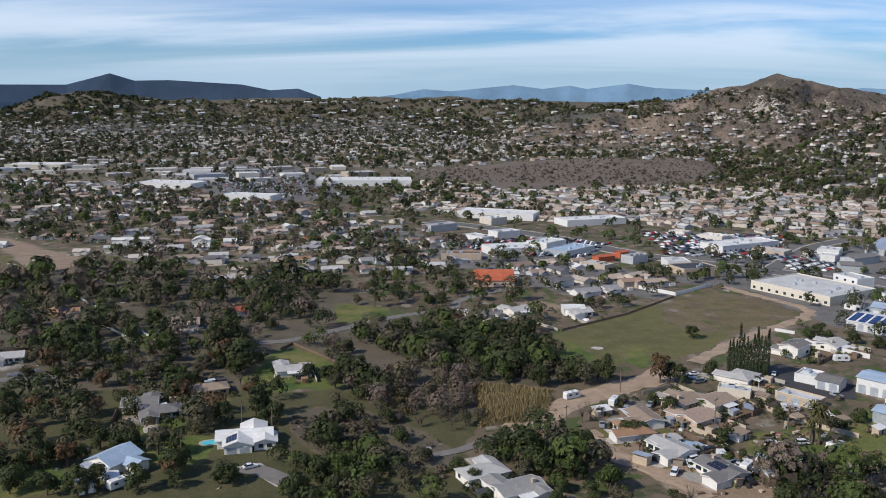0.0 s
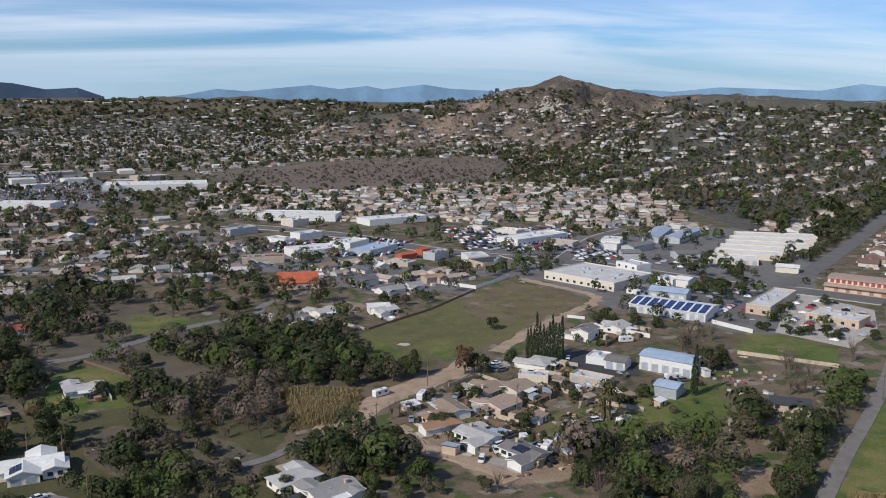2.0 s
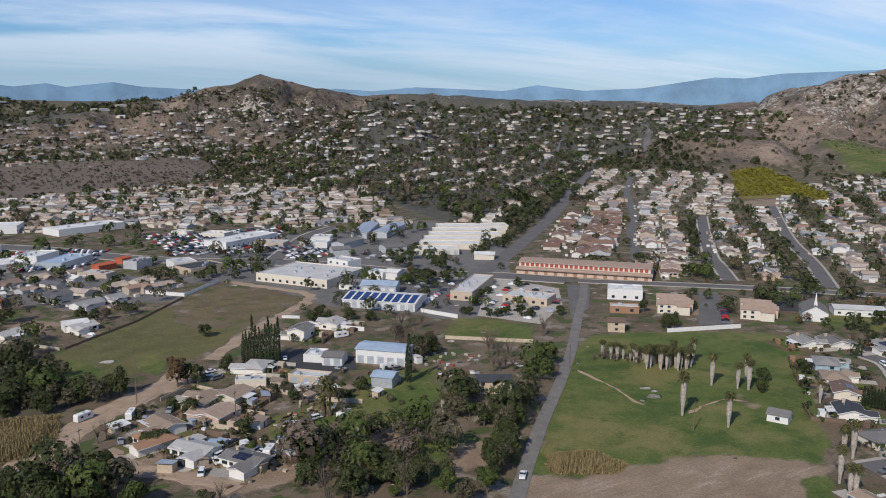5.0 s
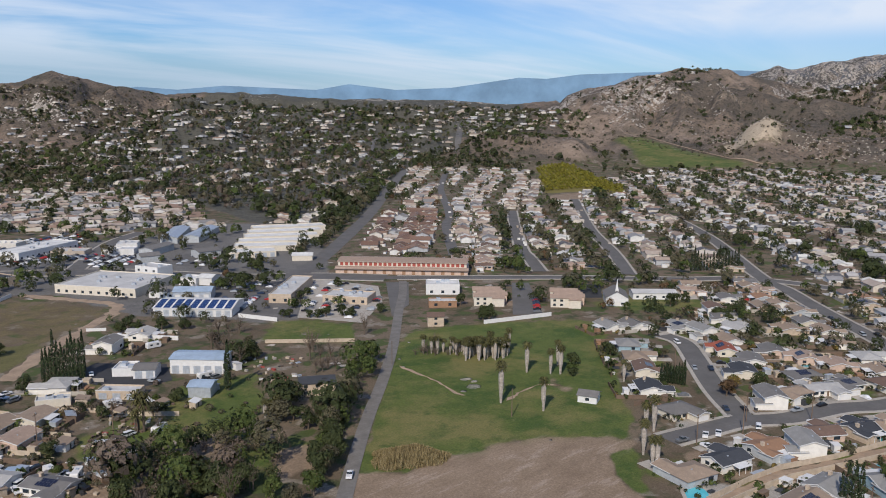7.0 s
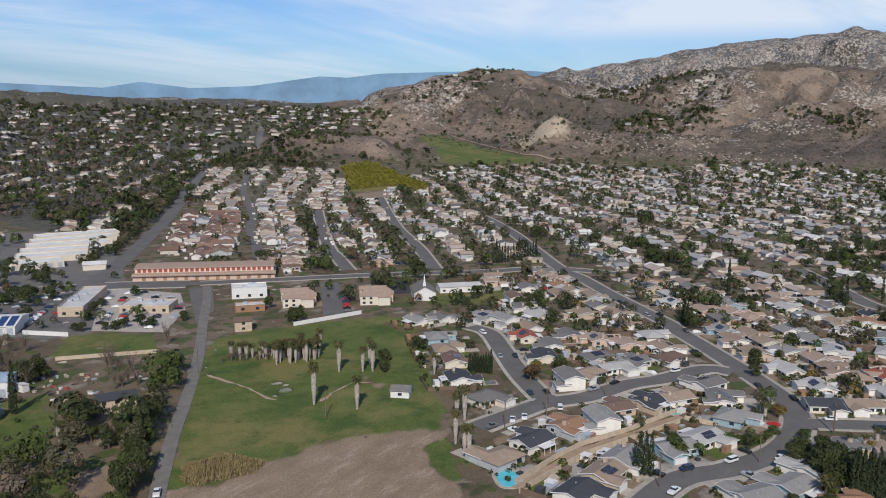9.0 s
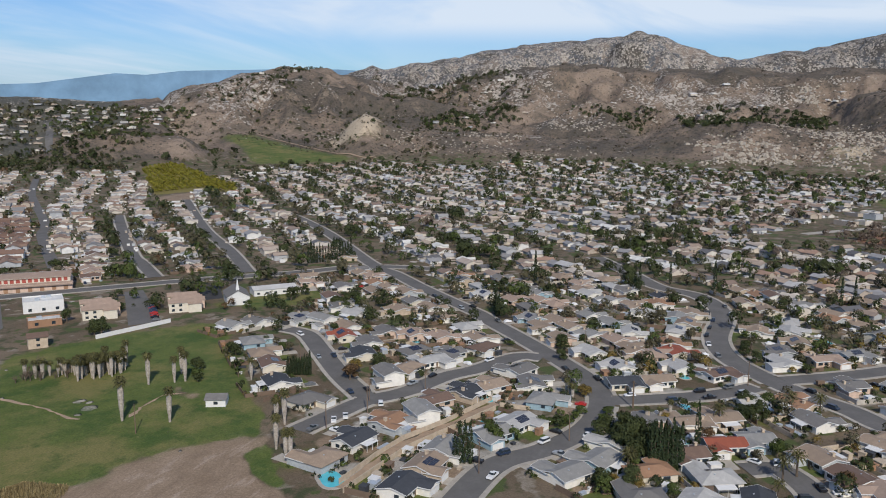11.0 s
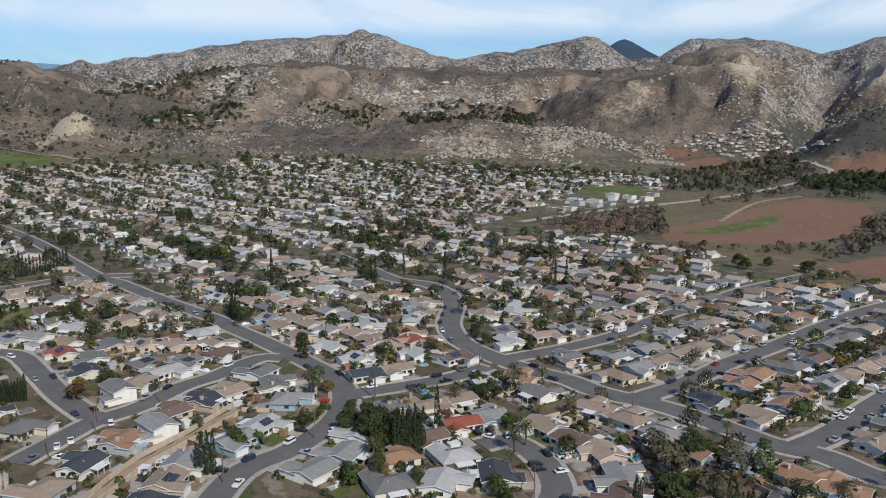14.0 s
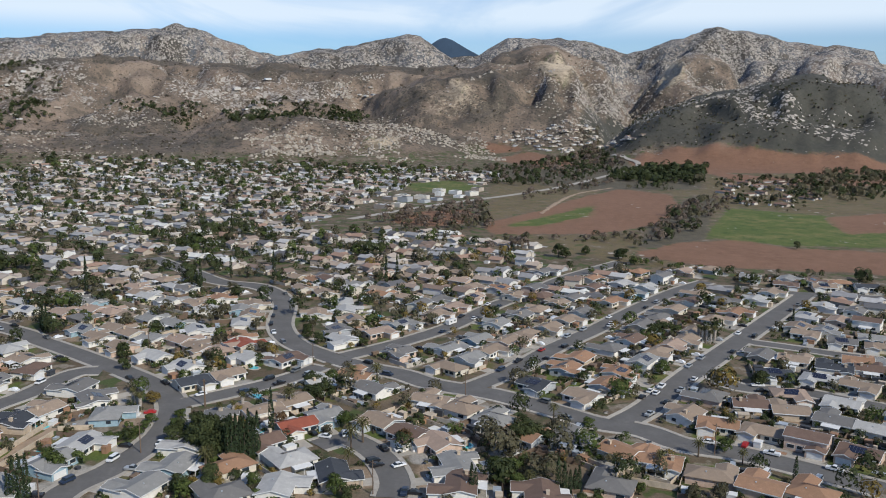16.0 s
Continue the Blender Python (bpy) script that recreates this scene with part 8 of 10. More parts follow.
grove('bare', [(262.9, 273.4, 0.76, 0.60), (266.8, 273.4, 0.68, 0.69), (267.1, 269.7, 0.81, 0.72), (269.0, 266.3, 0.81, 0.63), (273.2, 262.5, 0.66, 0.69), (275.8, 258.5, 0.80, 0.66), (197.4, 324.9, 1.45, 1.20), (206.4, 343.1, 1.15, 1.36), (223.5, 301.7, 1.38, 1.36), (223.2, 293.7, 1.07, 1.33), (230.4, 295.5, 1.15, 1.14), (269.0, 316.7, 1.28, 1.14), (200.6, 348.2, 1.39, 1.23), (55.1, 296.9, 0.85, 0.97), (51.5, 292.9, 0.84, 1.03), (114.9, 306.2, 0.72, 0.86), (118.0, 302.0, 0.80, 1.03)])
grove('green', [(339.6, 190.9, 0.70, 1.14), (410.5, 252.5, 0.80, 0.91), (288.2, 57.3, 0.83, 0.74), (289.3, 54.2, 0.86, 0.61), (290.5, 51.1, 0.80, 0.78), (293.6, 48.3, 0.72, 0.67), (298.8, 46.3, 0.68, 0.78), (304.4, 45.0, 0.79, 0.71), (298.8, 36.0, 0.82, 0.61), (306.6, 35.4, 0.73, 0.77), (385.8, 92.1, 0.66, 0.63), (331.5, -24.5, 0.77, 1.09), (334.4, -22.3, 0.97, 1.01), (285.8, -23.0, 0.94, 1.15), (267.8, 69.2, 1.03, 0.99), (271.2, 71.2, 0.93, 1.10), (245.1, -67.0, 0.80, 0.69), (241.6, -69.3, 0.88, 0.82), (239.6, -72.0, 0.95, 0.85), (243.3, -76.5, 0.92, 0.68), (233.5, -66.4, 0.84, 0.86), (230.0, -69.9, 0.83, 0.91), (270.9, -108.9, 0.79, 0.74), (321.8, -162.3, 1.09, 0.90)])
grove('green', [(241.4, -145.7, 0.98, 0.85)])
# the packed block of dead palms and the bare trees at its end
palm_rng = random.Random(91)
for row in range(3):
    for k in range(11):
        u = (k + palm_rng.uniform(-0.3, 0.3)) / 10.0
        tree("fan_palm", 275.5 + 17.0 * u + row * 3.6, 262.0 - 20.0 * u + row * 3.2, palm_rng.uniform(0.62, 0.85), palm_rng.uniform(0.62, 0.9))
grove('bare', [(266.5, 271.5, 0.8, 0.75), (269.5, 273.5, 0.9, 0.85), (271.5, 268.0, 0.75, 0.7), (274.5, 272.0, 0.9, 0.85), (279.0, 276.0, 1.0, 0.9)])
grove('green', [(294.0, 207.0, 0.95, 0.7)])
grove('date_palm', [(260.6, 22.9, 1.08, 0.94), (338.0, -30.9, 1.02, 0.90), (336.2, -40.8, 1.25, 0.85), (251.3, -21.3, 0.95, 1.12), (266.1, -23.5, 1.13, 1.12), (309.7, -4.1, 1.22, 1.02), (272.1, -28.0, 1.28, 1.00), (280.6, -99.3, 0.88, 0.99), (233.6, -103.8, 0.78, 1.26), (232.4, -118.2, 0.85, 1.16), (256.9, -157.2, 0.86, 1.20), (231.6, -146.5, 0.79, 0.97), (240.0, -135.5, 0.95, 0.94), (229.2, -74.1, 0.83, 0.94), (126.7, 273.9, 1.18, 1.12), (130.6, 275.5, 1.33, 1.43), (129.8, 273.8, 1.50, 1.37), (128.5, 275.5, 1.77, 1.23)])
grove('gold', [(325.8, 47.0, 1.04, 0.64), (316.9, 146.0, 0.97, 0.87), (321.0, 145.5, 1.01, 0.92)])
grove('olive', [(404.7, 19.0, 0.89, 0.97), (405.8, 24.7, 0.77, 1.00), (425.2, 9.8, 0.90, 1.14), (399.5, 28.1, 0.95, 0.95), (454.9, 70.1, 1.04, 0.92), (444.1, 75.1, 1.17, 1.00), (448.4, 29.9, 1.37, 0.89), (458.5, 26.3, 1.16, 0.88)])
grove('tall', [(-153.3, 282.1, 1.07, 1.02), (-150.7, 284.0, 0.96, 1.03), (-128.0, 252.4, 1.17, 0.86), (-157.1, 407.9, 0.90, 1.02), (-140.3, 393.9, 1.13, 1.00), (-68.1, 295.0, 1.12, 0.87), (-66.0, 299.1, 1.06, 0.91), (-38.0, 331.2, 0.90, 1.02), (-34.5, 328.8, 0.90, 1.10), (-32.3, 331.3, 1.03, 0.95)])

wood(['oak', 'oak', 'olive', 'tall', 'bare', 'green'], 112, 4.0, 9, [(-302.9, 564.8), (-234.3, 587.2), (-137.2, 550.5), (-67.3, 534.4), (-68.8, 446.3), (-95.5, 401.0), (-87.6, 326.5), (-108.3, 319.4), (-151.3, 325.4), (-216.6, 398.5)], True, 20)
wood(['oak', 'olive', 'oak', 'oak', 'rust'], 112, 4.4, 8.5, [(-175.0, 318.3), (-101.6, 319.6), (-74.9, 292.8), (-86.5, 269.5), (-80.0, 231.5), (-129.6, 230.9)], False, 16)
wood(['oak', 'olive', 'oak', 'green', 'oak', 'olive'], 250, 4.2, 8, [(10.9, 430.2), (41.7, 409.1), (62.6, 363.1), (60.6, 336.1), (40.5, 325.3), (22.9, 335.4), (-5.7, 357.7), (-39.0, 392.3), (-24.7, 429.4)], False, 12)
wood(['bare', 'olive', 'bare'], 420, 2.7, 5.5, [(-37.3, 327.4), (-15.8, 361.6), (16.2, 344.1), (14.0, 291.4), (-0.4, 280.6), (-21.2, 293.7)], False, 12)
reed_bed([(10.2, 335.2), (46.5, 327.4), (38.0, 292.9), (13.0, 287.1)], 66000, 3.8)
reed_bed([(-25.9, 322.2), (-10.7, 321.1), (-8.9, 299.5), (-21.5, 297.6)], 64000, 3.6)
wood(['oak', 'green', 'oak', 'olive'], 200, 3.8, 7, [(-55.9, 269.9), (-36.8, 285.3), (-26.8, 265.6), (-7.9, 265.9), (-6.3, 240.6), (-13.2, 226.0), (-48.9, 225.6)], False, 14)
wood(['oak', 'green'], 230, 3.8, 8, [(17.3, 278.3), (32.2, 289.0), (48.7, 271.4), (45.5, 241.3), (31.5, 247.0), (16.5, 264.0)], False, 14)
wood(['oak', 'olive'], 90, 3.4, 6, [(-7.1, 270.6), (3.4, 266.1), (10.4, 248.8), (-3.9, 252.7)], False, 15)
wood(['bare', 'oak', 'green', 'oak', 'oak'], 200, 4.4, 9.5, [(95.5, 228.9), (108.7, 246.5), (118.2, 237.9), (145.5, 254.4), (152.0, 243.6), (132.8, 209.0), (120.7, 198.7), (91.1, 218.9)], False, 14)
wood(['green', 'oak', 'oak', 'olive'], 240, 4.4, 9.5, [(192.1, 245.4), (234.8, 283.5), (250.5, 286.2), (196.9, 235.4), (169.0, 209.5), (146.6, 182.8), (131.6, 182.3), (131.0, 189.4), (152.7, 206.9)], False, 14)
wood(['olive', 'oak'], 200, 4.8, 9, [(179.3, 269.0), (191.2, 258.4), (189.6, 236.2), (182.0, 226.8), (169.0, 233.4), (163.7, 243.3)], False, 8)
wood(['bare', 'olive', 'bare'], 80, 4, 10, [(220.0, 381.1), (230.4, 366.5), (207.0, 316.4), (183.3, 298.9), (179.7, 309.3)], False, 12)
wood(['bare'], 80, 4, 10, [(240.9, 331.6), (255.8, 318.3), (219.8, 273.6), (209.4, 282.8)], False, 8)
wood(['oak', 'olive', 'green', 'tall', 'bare', 'olive'], 58, 3.6, 7.5, [(-603, 1142), (-353, 1082), (-108, 870), (17.0, 694.3), (14.2, 574.1), (-67.3, 534.4), (-191.3, 578.1), (-386, 725)], True, 0)
wood(['oak', 'olive', 'olive', 'green', 'oak', 'bare'], 52, 4.0, 9, [(605, 2223), (846, 1823), (1220, 1947), (1583, 2052), (1592, 1478), (1338, 1309), (1024, 1145), (629, 773), (472, 657), (503, 742), (472, 1027), (331, 1238)], True, 0)
wood(['oak', 'olive', 'olive', 'tall'], 26, 4.0, 7, [(-1854, 3308), (-661, 3496), (264, 3476), (1031, 1986), (637, 1211), (452, 1449), (161, 2100), (-241, 1604), (-689, 2127), (-806, 1424)], True, 0)
wood(['oak', 'olive'], 34, 4.6, 8, [(527, 2397), (1034, 2219), (1554, 2097), (1842, 1711), (1955, 1591), (1592, 1478), (1220, 1947), (609, 2235)], True, 0)
wood(['oak', 'olive', 'green'], 34, 3.4, 7, [(-176, 1167), (98, 1271), (447, 1294), (579, 1098), (424, 680), (281, 803), (122, 836), (-13.3, 810.7), (-139, 916)], True, 0)
wood(['oak', 'green', 'olive', 'oak', 'olive'], 55, 3.1, 7, [(452.6, 374.8), (659, 579), (929, 650), (1321, 818), (1539, 628), (1480, 180), (1360, -134), (1013, -90), (841.3, 2.2), (744.8, -31.4), (728.8, -167.5), (455.1, -108.3), (393.3, -32.0), (371.5, 42.7), (405.9, 135.5), (402.2, 232.0)], True, 12)
wood(['oak', 'green', 'olive', 'oak', 'olive', 'gold'], 50, 2.8, 6, [(573.2, -27.9), (649.4, -121.0), (537.3, -235.8), (431.6, -388.3), (194.6, -182.7), (217.3, -63.8), (235.5, 31.5), (283.4, 72.7), (397.1, 49.4)], True, 15)
wood(['oak', 'green', 'olive', 'oak', 'rust'], 28, 3.0, 6, [(991, 1086), (1143, 914), (895, 677), (517.8, 319.9), (554.7, 190.8), (353.9, 118.0), (269.0, 160.5), (354.3, 229.7), (407.2, 365.2), (396.8, 425.2), (483, 555)], True, 6)
wood(['oak', 'olive', 'olive', 'bare', 'green'], 72, 3.6, 8, [(-111.7, 445.3), (-44.2, 446.8), (-31.3, 365.4), (-41.1, 320.6), (-80.8, 326.6), (-102.3, 364.1)], True, 15)
wood(['oak', 'olive', 'bare', 'tall'], 44, 3.4, 8, [(-67.3, 534.4), (6.4, 573.9), (26.5, 504.0), (2.1, 447.9), (-43.1, 434.8)], True, 8)
wood(['oak', 'olive', 'green', 'rust', 'olive'], 75, 3.8, 8, [(-221.9, 408.6), (-183.7, 399.2), (-91.1, 381.9), (-77.0, 320.0), (-130.5, 319.1), (-178.4, 324.9)], True, 15)
wood(['oak', 'olive'], 55, 3.8, 7, [(-101.6, 319.6), (-63.5, 320.2), (-56.9, 285.0), (-79.6, 279.4)], False, 6)
wood(['bare', 'olive', 'oak'], 130, 3.4, 5, [(74.7, 502.2), (113.7, 491.1), (93.7, 450.0), (72.6, 465.0)], False, 6)
wood(['oak', 'olive', 'green', 'bare'], 26, 2.6, 5, [(61.7, 329.1), (143.0, 330.5), (160.1, 288.3), (108.7, 246.0), (60.3, 266.9)], False, 14)
wood(['oak', 'green', 'olive'], 22, 3, 6, [(169.6, 650.9), (306.5, 453.3), (324.0, 393.2), (288.0, 349.5), (228.5, 370.1), (126.2, 492.4)], True, 0)
wood(['oak', 'green', 'olive', 'tall'], 30, 3.2, 6.5, [(-40.9, 669.5), (31.3, 616.3), (181.7, 575.4), (183.3, 530.6), (54.6, 497.1), (-30.6, 456.0)], True, 0)
wood(['oak', 'olive', 'tall'], 20, 3.4, 7, [(-919, 1625), (-513, 1582), (-21, 1245), (58, 1142), (-14.4, 873.8), (-273, 1052), (-647, 1139)], True, 0)
wood(['bare', 'olive', 'bare'], 70, 3.4, 7, [(836, -91), (964, -241), (755, -205), (696.0, -125.0)], False, 0)
wood(['oak', 'green', 'olive', 'bare'], 50, 3.4, 7, [(1524, 127), (1502, -215), (1328, -377), (1157, -323), (1094, -158), (864, -71), (782.6, -14.3), (696.6, -58.6), (691.0, -167.1), (653.9, -225.0), (588.8, -203.6), (602.6, -70.9), (712.0, 10.2)], True, 0)
reed_bed([(174.5, 204.5), (190.6, 197.8), (193.3, 183.1), (183.7, 175.7), (171.0, 184.7), (164.6, 192.9)], 90000, 3.2)
wood(['oak', 'olive', 'tall'], 25, 3.8, 7, [(-1276, 2264), (-689, 2127), (-253, 1682), (165, 2154), (518, 1667), (375, 1200), (92, 1183), (-84, 1478), (-471, 1449), (-878, 1552)], True, 0)
wood(['olive', 'olive', 'oak', 'green'], 34, 6, 8, [(-1889, 3371), (-1333, 3441), (-1205, 3753), (-216, 3822), (536, 3778), (635, 2433), (588, 2246), (-194, 3433), (-1686, 3003)], True, 0)
wood(['sage', 'olive', 'sage'], 500, 1.5, 1.9, [(-58.5, 291.2), (-46.0, 305.7), (-20.1, 286.0), (-15.0, 271.7), (-26.2, 260.0), (-41.2, 263.0)], False, 0)
wood(['oak', 'olive'], 70, 3.6, 7, [(-41.1, 320.6), (-19.0, 327.7), (-4.5, 285.8), (-15.7, 270.5), (-44.0, 280.0)], False, 4)
wood(['oak', 'olive', 'green', 'bare'], 34, 3.2, 6.5, [(-120, 787), (-11.9, 723.3), (85.9, 643.1), (146.8, 540.4), (134.1, 491.7), (75.2, 505.3), (30.0, 574.6), (-34.0, 593.3), (-101.1, 662.5)], True, 0)
wood(['olive', 'oak', 'sage', 'bare'], 90, 1.5, 2.2, [(56.0, 322.2), (145.9, 337.6), (194.0, 299.9), (154.5, 234.4), (84.7, 227.2), (51.1, 257.7)], False, 0)
wood(['oak', 'oak', 'tall', 'olive'], 130, 3.8, 9, [(349.2, 480.5), (377, 533), (634, 769), (1007, 1088), (992, 1044), (588, 670), (448, 544), (359.0, 463.7)], True, 0)
wood(['oak', 'olive', 'green'], 55, 4, 8, [(481, 730), (668, 821), (996, 1098), (998, 1079), (539, 653), (372.2, 504.8), (382, 564)], True, 0)
wood(['oak', 'olive', 'oak'], 60, 4.2, 8, [(763, 937), (1024, 1145), (1351, 1287), (1181, 944), (1095, 936), (995, 1082)], True, 0)
wood(['oak', 'olive', 'green'], 48, 4.2, 7, [(1377, 1312), (1592, 1478), (1955, 1591), (1862, 1274), (1778, 1247), (1440, 1234)], True, 0)
wood(['oak', 'green', 'olive', 'oak'], 210, 4, 8, [(11.0, 265.3), (23.4, 280.0), (49.5, 270.5), (52.3, 240.6), (45.1, 225.0), (16.0, 224.6)], False, 10)
wood(['olive', 'bare', 'green', 'oak'], 230, 2.8, 5, [(48.1, 251.3), (71.1, 237.1), (77.6, 225.4), (43.5, 225.0)], False, 6)
wood(['oak', 'olive', 'tall', 'green'], 34, 3.6, 8, [(203.9, 645.2), (394, 706), (472, 598), (394.4, 485.5), (281.9, 431.9), (210.8, 429.9), (183.3, 530.6)], True, 0)
wood(['bare', 'olive', 'oak'], 60, 2.8, 5, [(707.2, -177.0), (681, -277), (742, -370), (720, -370), (648, -263), (669.2, -167.6)], False, 0)
wood(['oak', 'green', 'olive'], 60, 3.2, 6, [(580.3, -263.3), (534.6, -298.4), (505.0, -353.9), (473.7, -424.9), (458.3, -411.5), (487.8, -333.9), (551.3, -250.4)], False, 0)
wood(['oak', 'olive'], 34, 3, 5, [(1166, -653), (1203, -809), (961, -697), (798, -548), (865, -503)], False, 0)
wood(['oak'], 26, 7, 8, [(-1854, 3308), (-9204, 17706), (-1643, 3629), (-1465, 3666), (-1303, 3752), (-1192, 3713), (-1311, 3379), (-1651, 3165)], False, 0)
wood(['oak', 'green', 'oak', 'tall'], 75, 4.6, 9, [(688, 236), (714.0, 174.4), (587.5, 146.2), (581.7, 194.6)], True, 0)
wood(['oak', 'green', 'oak', 'tall'], 70, 4.6, 9, [(755.9, 104.8), (803.0, 21.4), (596.4, 9.7), (536.3, 62.0)], True, 0)
wood(['oak', 'bare', 'oak', 'tall'], 70, 4.6, 10, [(843, 308), (889, 276), (768, 234), (733, 264)], True, 0)
wood(['oak', 'green', 'oak'], 70, 4.4, 8, [(513.5, 141.9), (570.0, 116.6), (480.1, 87.9), (427.2, 105.3)], True, 0)
wood(['oak', 'olive', 'oak'], 70, 4.2, 8, [(726, 363), (774, 349), (682, 301), (642, 315)], True, 0)
wood(['oak', 'green', 'olive', 'olive'], 44, 3.2, 7, [(-40.9, 669.5), (59.7, 466.1), (52.9, 398.5), (13.1, 396.5), (-30.6, 456.0)], False, 0)
wood(['oak', 'bare', 'tall', 'olive', 'bare', 'green'], 150, 3.4, 9, [(100.1, 245.7), (122.3, 257.4), (158.2, 235.9), (130.6, 190.7), (82.8, 212.0)], False, 10)
wood(['oak', 'tall', 'oak'], 110, 4.4, 9, [(1335, -554), (1427, -674), (1371, -754), (1130, -619), (1129, -535), (1184, -496)], False, 0)
wood(['bare', 'olive', 'bare'], 60, 3, 5, [(685, -255), (702, -336), (912, -485), (1025, -602), (829, -489), (746, -399), (646, -301), (647.2, -246.2)], False, 0)
wood(['bare', 'olive', 'bare'], 55, 3.2, 6, [(1037, -311), (1121, -413), (1219, -508), (1144, -486), (1025, -379), (944, -290)], False, 0)
wood(['oak', 'olive', 'oak', 'green'], 190, 3.8, 7, [(261.7, -65.5), (267.1, -86.2), (248.9, -92.6), (226.8, -83.3), (227.7, -60.9)], False, 0)
wood(['oak', 'olive', 'oak'], 80, 4.2, 8, [(-108.2, 400.4), (-74.7, 384.6), (-24.2, 336.0), (-8.2, 280.4), (-25.4, 265.8), (-75.0, 310.9), (-89.6, 325.4)], True, 0)
orchard_rows([(1193, 929), (922, 702), (1007, 683), (970, 605), (1041, 655), (1216, 837), (1276, 929)], 43, 7.5, 4.2)
wood(['oak', 'olive', 'tall'], 40, 4.4, 9, [(1068, -452), (1131, -578), (1314, -722), (1088, -591), (1024, -508)], False, 0)
wood(['oak', 'olive'], 45, 4, 8, [(1149, -773), (1278, -966), (1211, -1065), (912, -805), (873, -664), (966, -660)], False, 0)
wood(['bare', 'olive', 'oak'], 50, 3.6, 7, [(738, -350), (955, -519), (898, -503), (681, -373), (622, -286)], False, 0)
wood(['oak', 'tall', 'bare'], 40, 4, 8, [(1421, -364), (1693, -605), (1994, -799), (1505, -662), (1115, -400), (1128, -306)], False, 0)
wood(['oak', 'tall', 'oak', 'green'], 60, 4.6, 8, [(1981, 732), (2130, 724), (2266, 673), (2325, 544), (2276, 517), (2142, 561), (2058, 656)], False, 0)
wood(['oak', 'tall', 'oak'], 60, 4.6, 8, [(2282, 431), (2296, 348), (2418, 173), (2347, 159), (2232, 233)], False, 0)
wood(['oak', 'tall', 'oak'], 62, 4.8, 9, [(2397, 124), (2400, -47), (2441, -248), (2337, -268), (1889, -74), (1900, 85)], False, 0)
wood(['oak', 'olive'], 26, 4.4, 7, [(2314, 952), (3585, 1139), (2502, 550), (2450, 505), (2351, 681), (2175, 880)], False, 0)
wood(['oak', 'olive', 'oak'], 22, 4.4, 7, [(2102, 1390), (2202, 1249), (3897, 1629), (3796, 1561), (2018, 1086), (1975, 1277)], False, 0)
wood(['oak', 'olive', 'green'], 40, 3.6, 6, [(1645, 422), (1679, 292), (1621, 124), (1588, -81), (1433, -267), (1300, -242), (1477, 77), (1569, 403)], False, 0)
wood(['oak', 'tall', 'oak'], 90, 4, 10, [(1678, 412), (1689, 393), (1608, 372), (1591, 389)], False, 0)
wood(['bare', 'bare', 'olive'], 90, 3.6, 8, [(1964, -743), (2033, -815), (1519, -628), (1399, -532)], False, 0)
wood(['oak', 'green'], 14, 3.6, 7, [(-72, 1317), (290, 1176), (487, 873), (360, 644), (175.3, 555.3), (67.1, 601.2), (-46.2, 780.1)], True, 0)
wood(['sage', 'sage', 'olive'], 34, 1.7, 1.8, [(1792, 1650), (1918, 1243), (2083, 912), (2253, 587), (2390, 142), (2263, -401), (2064, -593), (1889, -553), (1604, -109), (1621, 308), (1617, 538), (1571, 690), (1571, 891), (1686, 1095), (1240, 1033), (1223, 1134)], False, 0)
wood(['sage'], 4, 3, 2.6, [(2359, 1104), (3733, 974), (2778, -2), (3982, -916), (2123, -605), (2215, -394), (2402, 143), (2152, 716), (2060, 934)], False, 0)
wood(['sage', 'olive', 'oak'], 60, 1.8, 2.4, [(2291, -961), (1728, -966), (1627, -1129), (3689, -3192), (1521, -1334), (1401, -938), (1541, -795), (1582, -696)], False, 0)
wood(['sage'], 4, 3, 2.6, [(2244, -524), (2657, -910), (3601, -1514), (2672, -1403), (2642, -2115), (1513, -1220), (1716, -1000), (2375, -1022), (2009, -570), (2171, -463)], False, 0)
wood(['sage', 'oak'], 20, 3, 3, [(648, 2423), (770, 2317), (910, 2331), (1083, 2368), (1189, 2303), (1276, 2110), (947, 1559), (955, 2169), (690, 2242)], False, 0)
wood(['oak', 'olive', 'oak'], 9, 4.0, 6, polar((48, 1300), (54, 1350), (61, 1500), (68, 1500), (74, 1500), (74, 2300), (66, 2400), (56, 2500), (48, 2300)))
wood(['oak', 'olive', 'green'], 55, 3.6, 6, polar((48.5, 1600), (54, 1750), (54, 1900), (48.5, 1900)))
wood(['sage', 'sage', 'olive'], 60, 1.6, 2, [(-81, 1417), (231, 1609), (559, 1799), (474, 1398), (334, 1198), (145, 1229), (13, 1266)], False, 0)

wood(['oak', 'olive', 'oak', 'tall'], 70, 3.4, 7.5, [(-150.0, 300.0), (-98.0, 318.0), (-70.0, 312.0), (-84.0, 285.0), (-92.0, 262.0), (-118.0, 262.0)], False, 0)
wood(['oak', 'olive', 'green'], 120, 3.2, 6, [(-58.0, 262.0), (-40.0, 262.0), (-18.0, 246.0), (2.0, 243.0), (0.0, 226.0), (-40.0, 226.0)], False, 0)
wood(['sage', 'olive', 'bare'], 420, 1.5, 2.0, [(-46.5, 298.9), (-30.4, 306.8), (-8.2, 285.7), (3.7, 266.0), (1.7, 244.6), (-14.2, 248.4), (-34.6, 270.2)], False, 0)

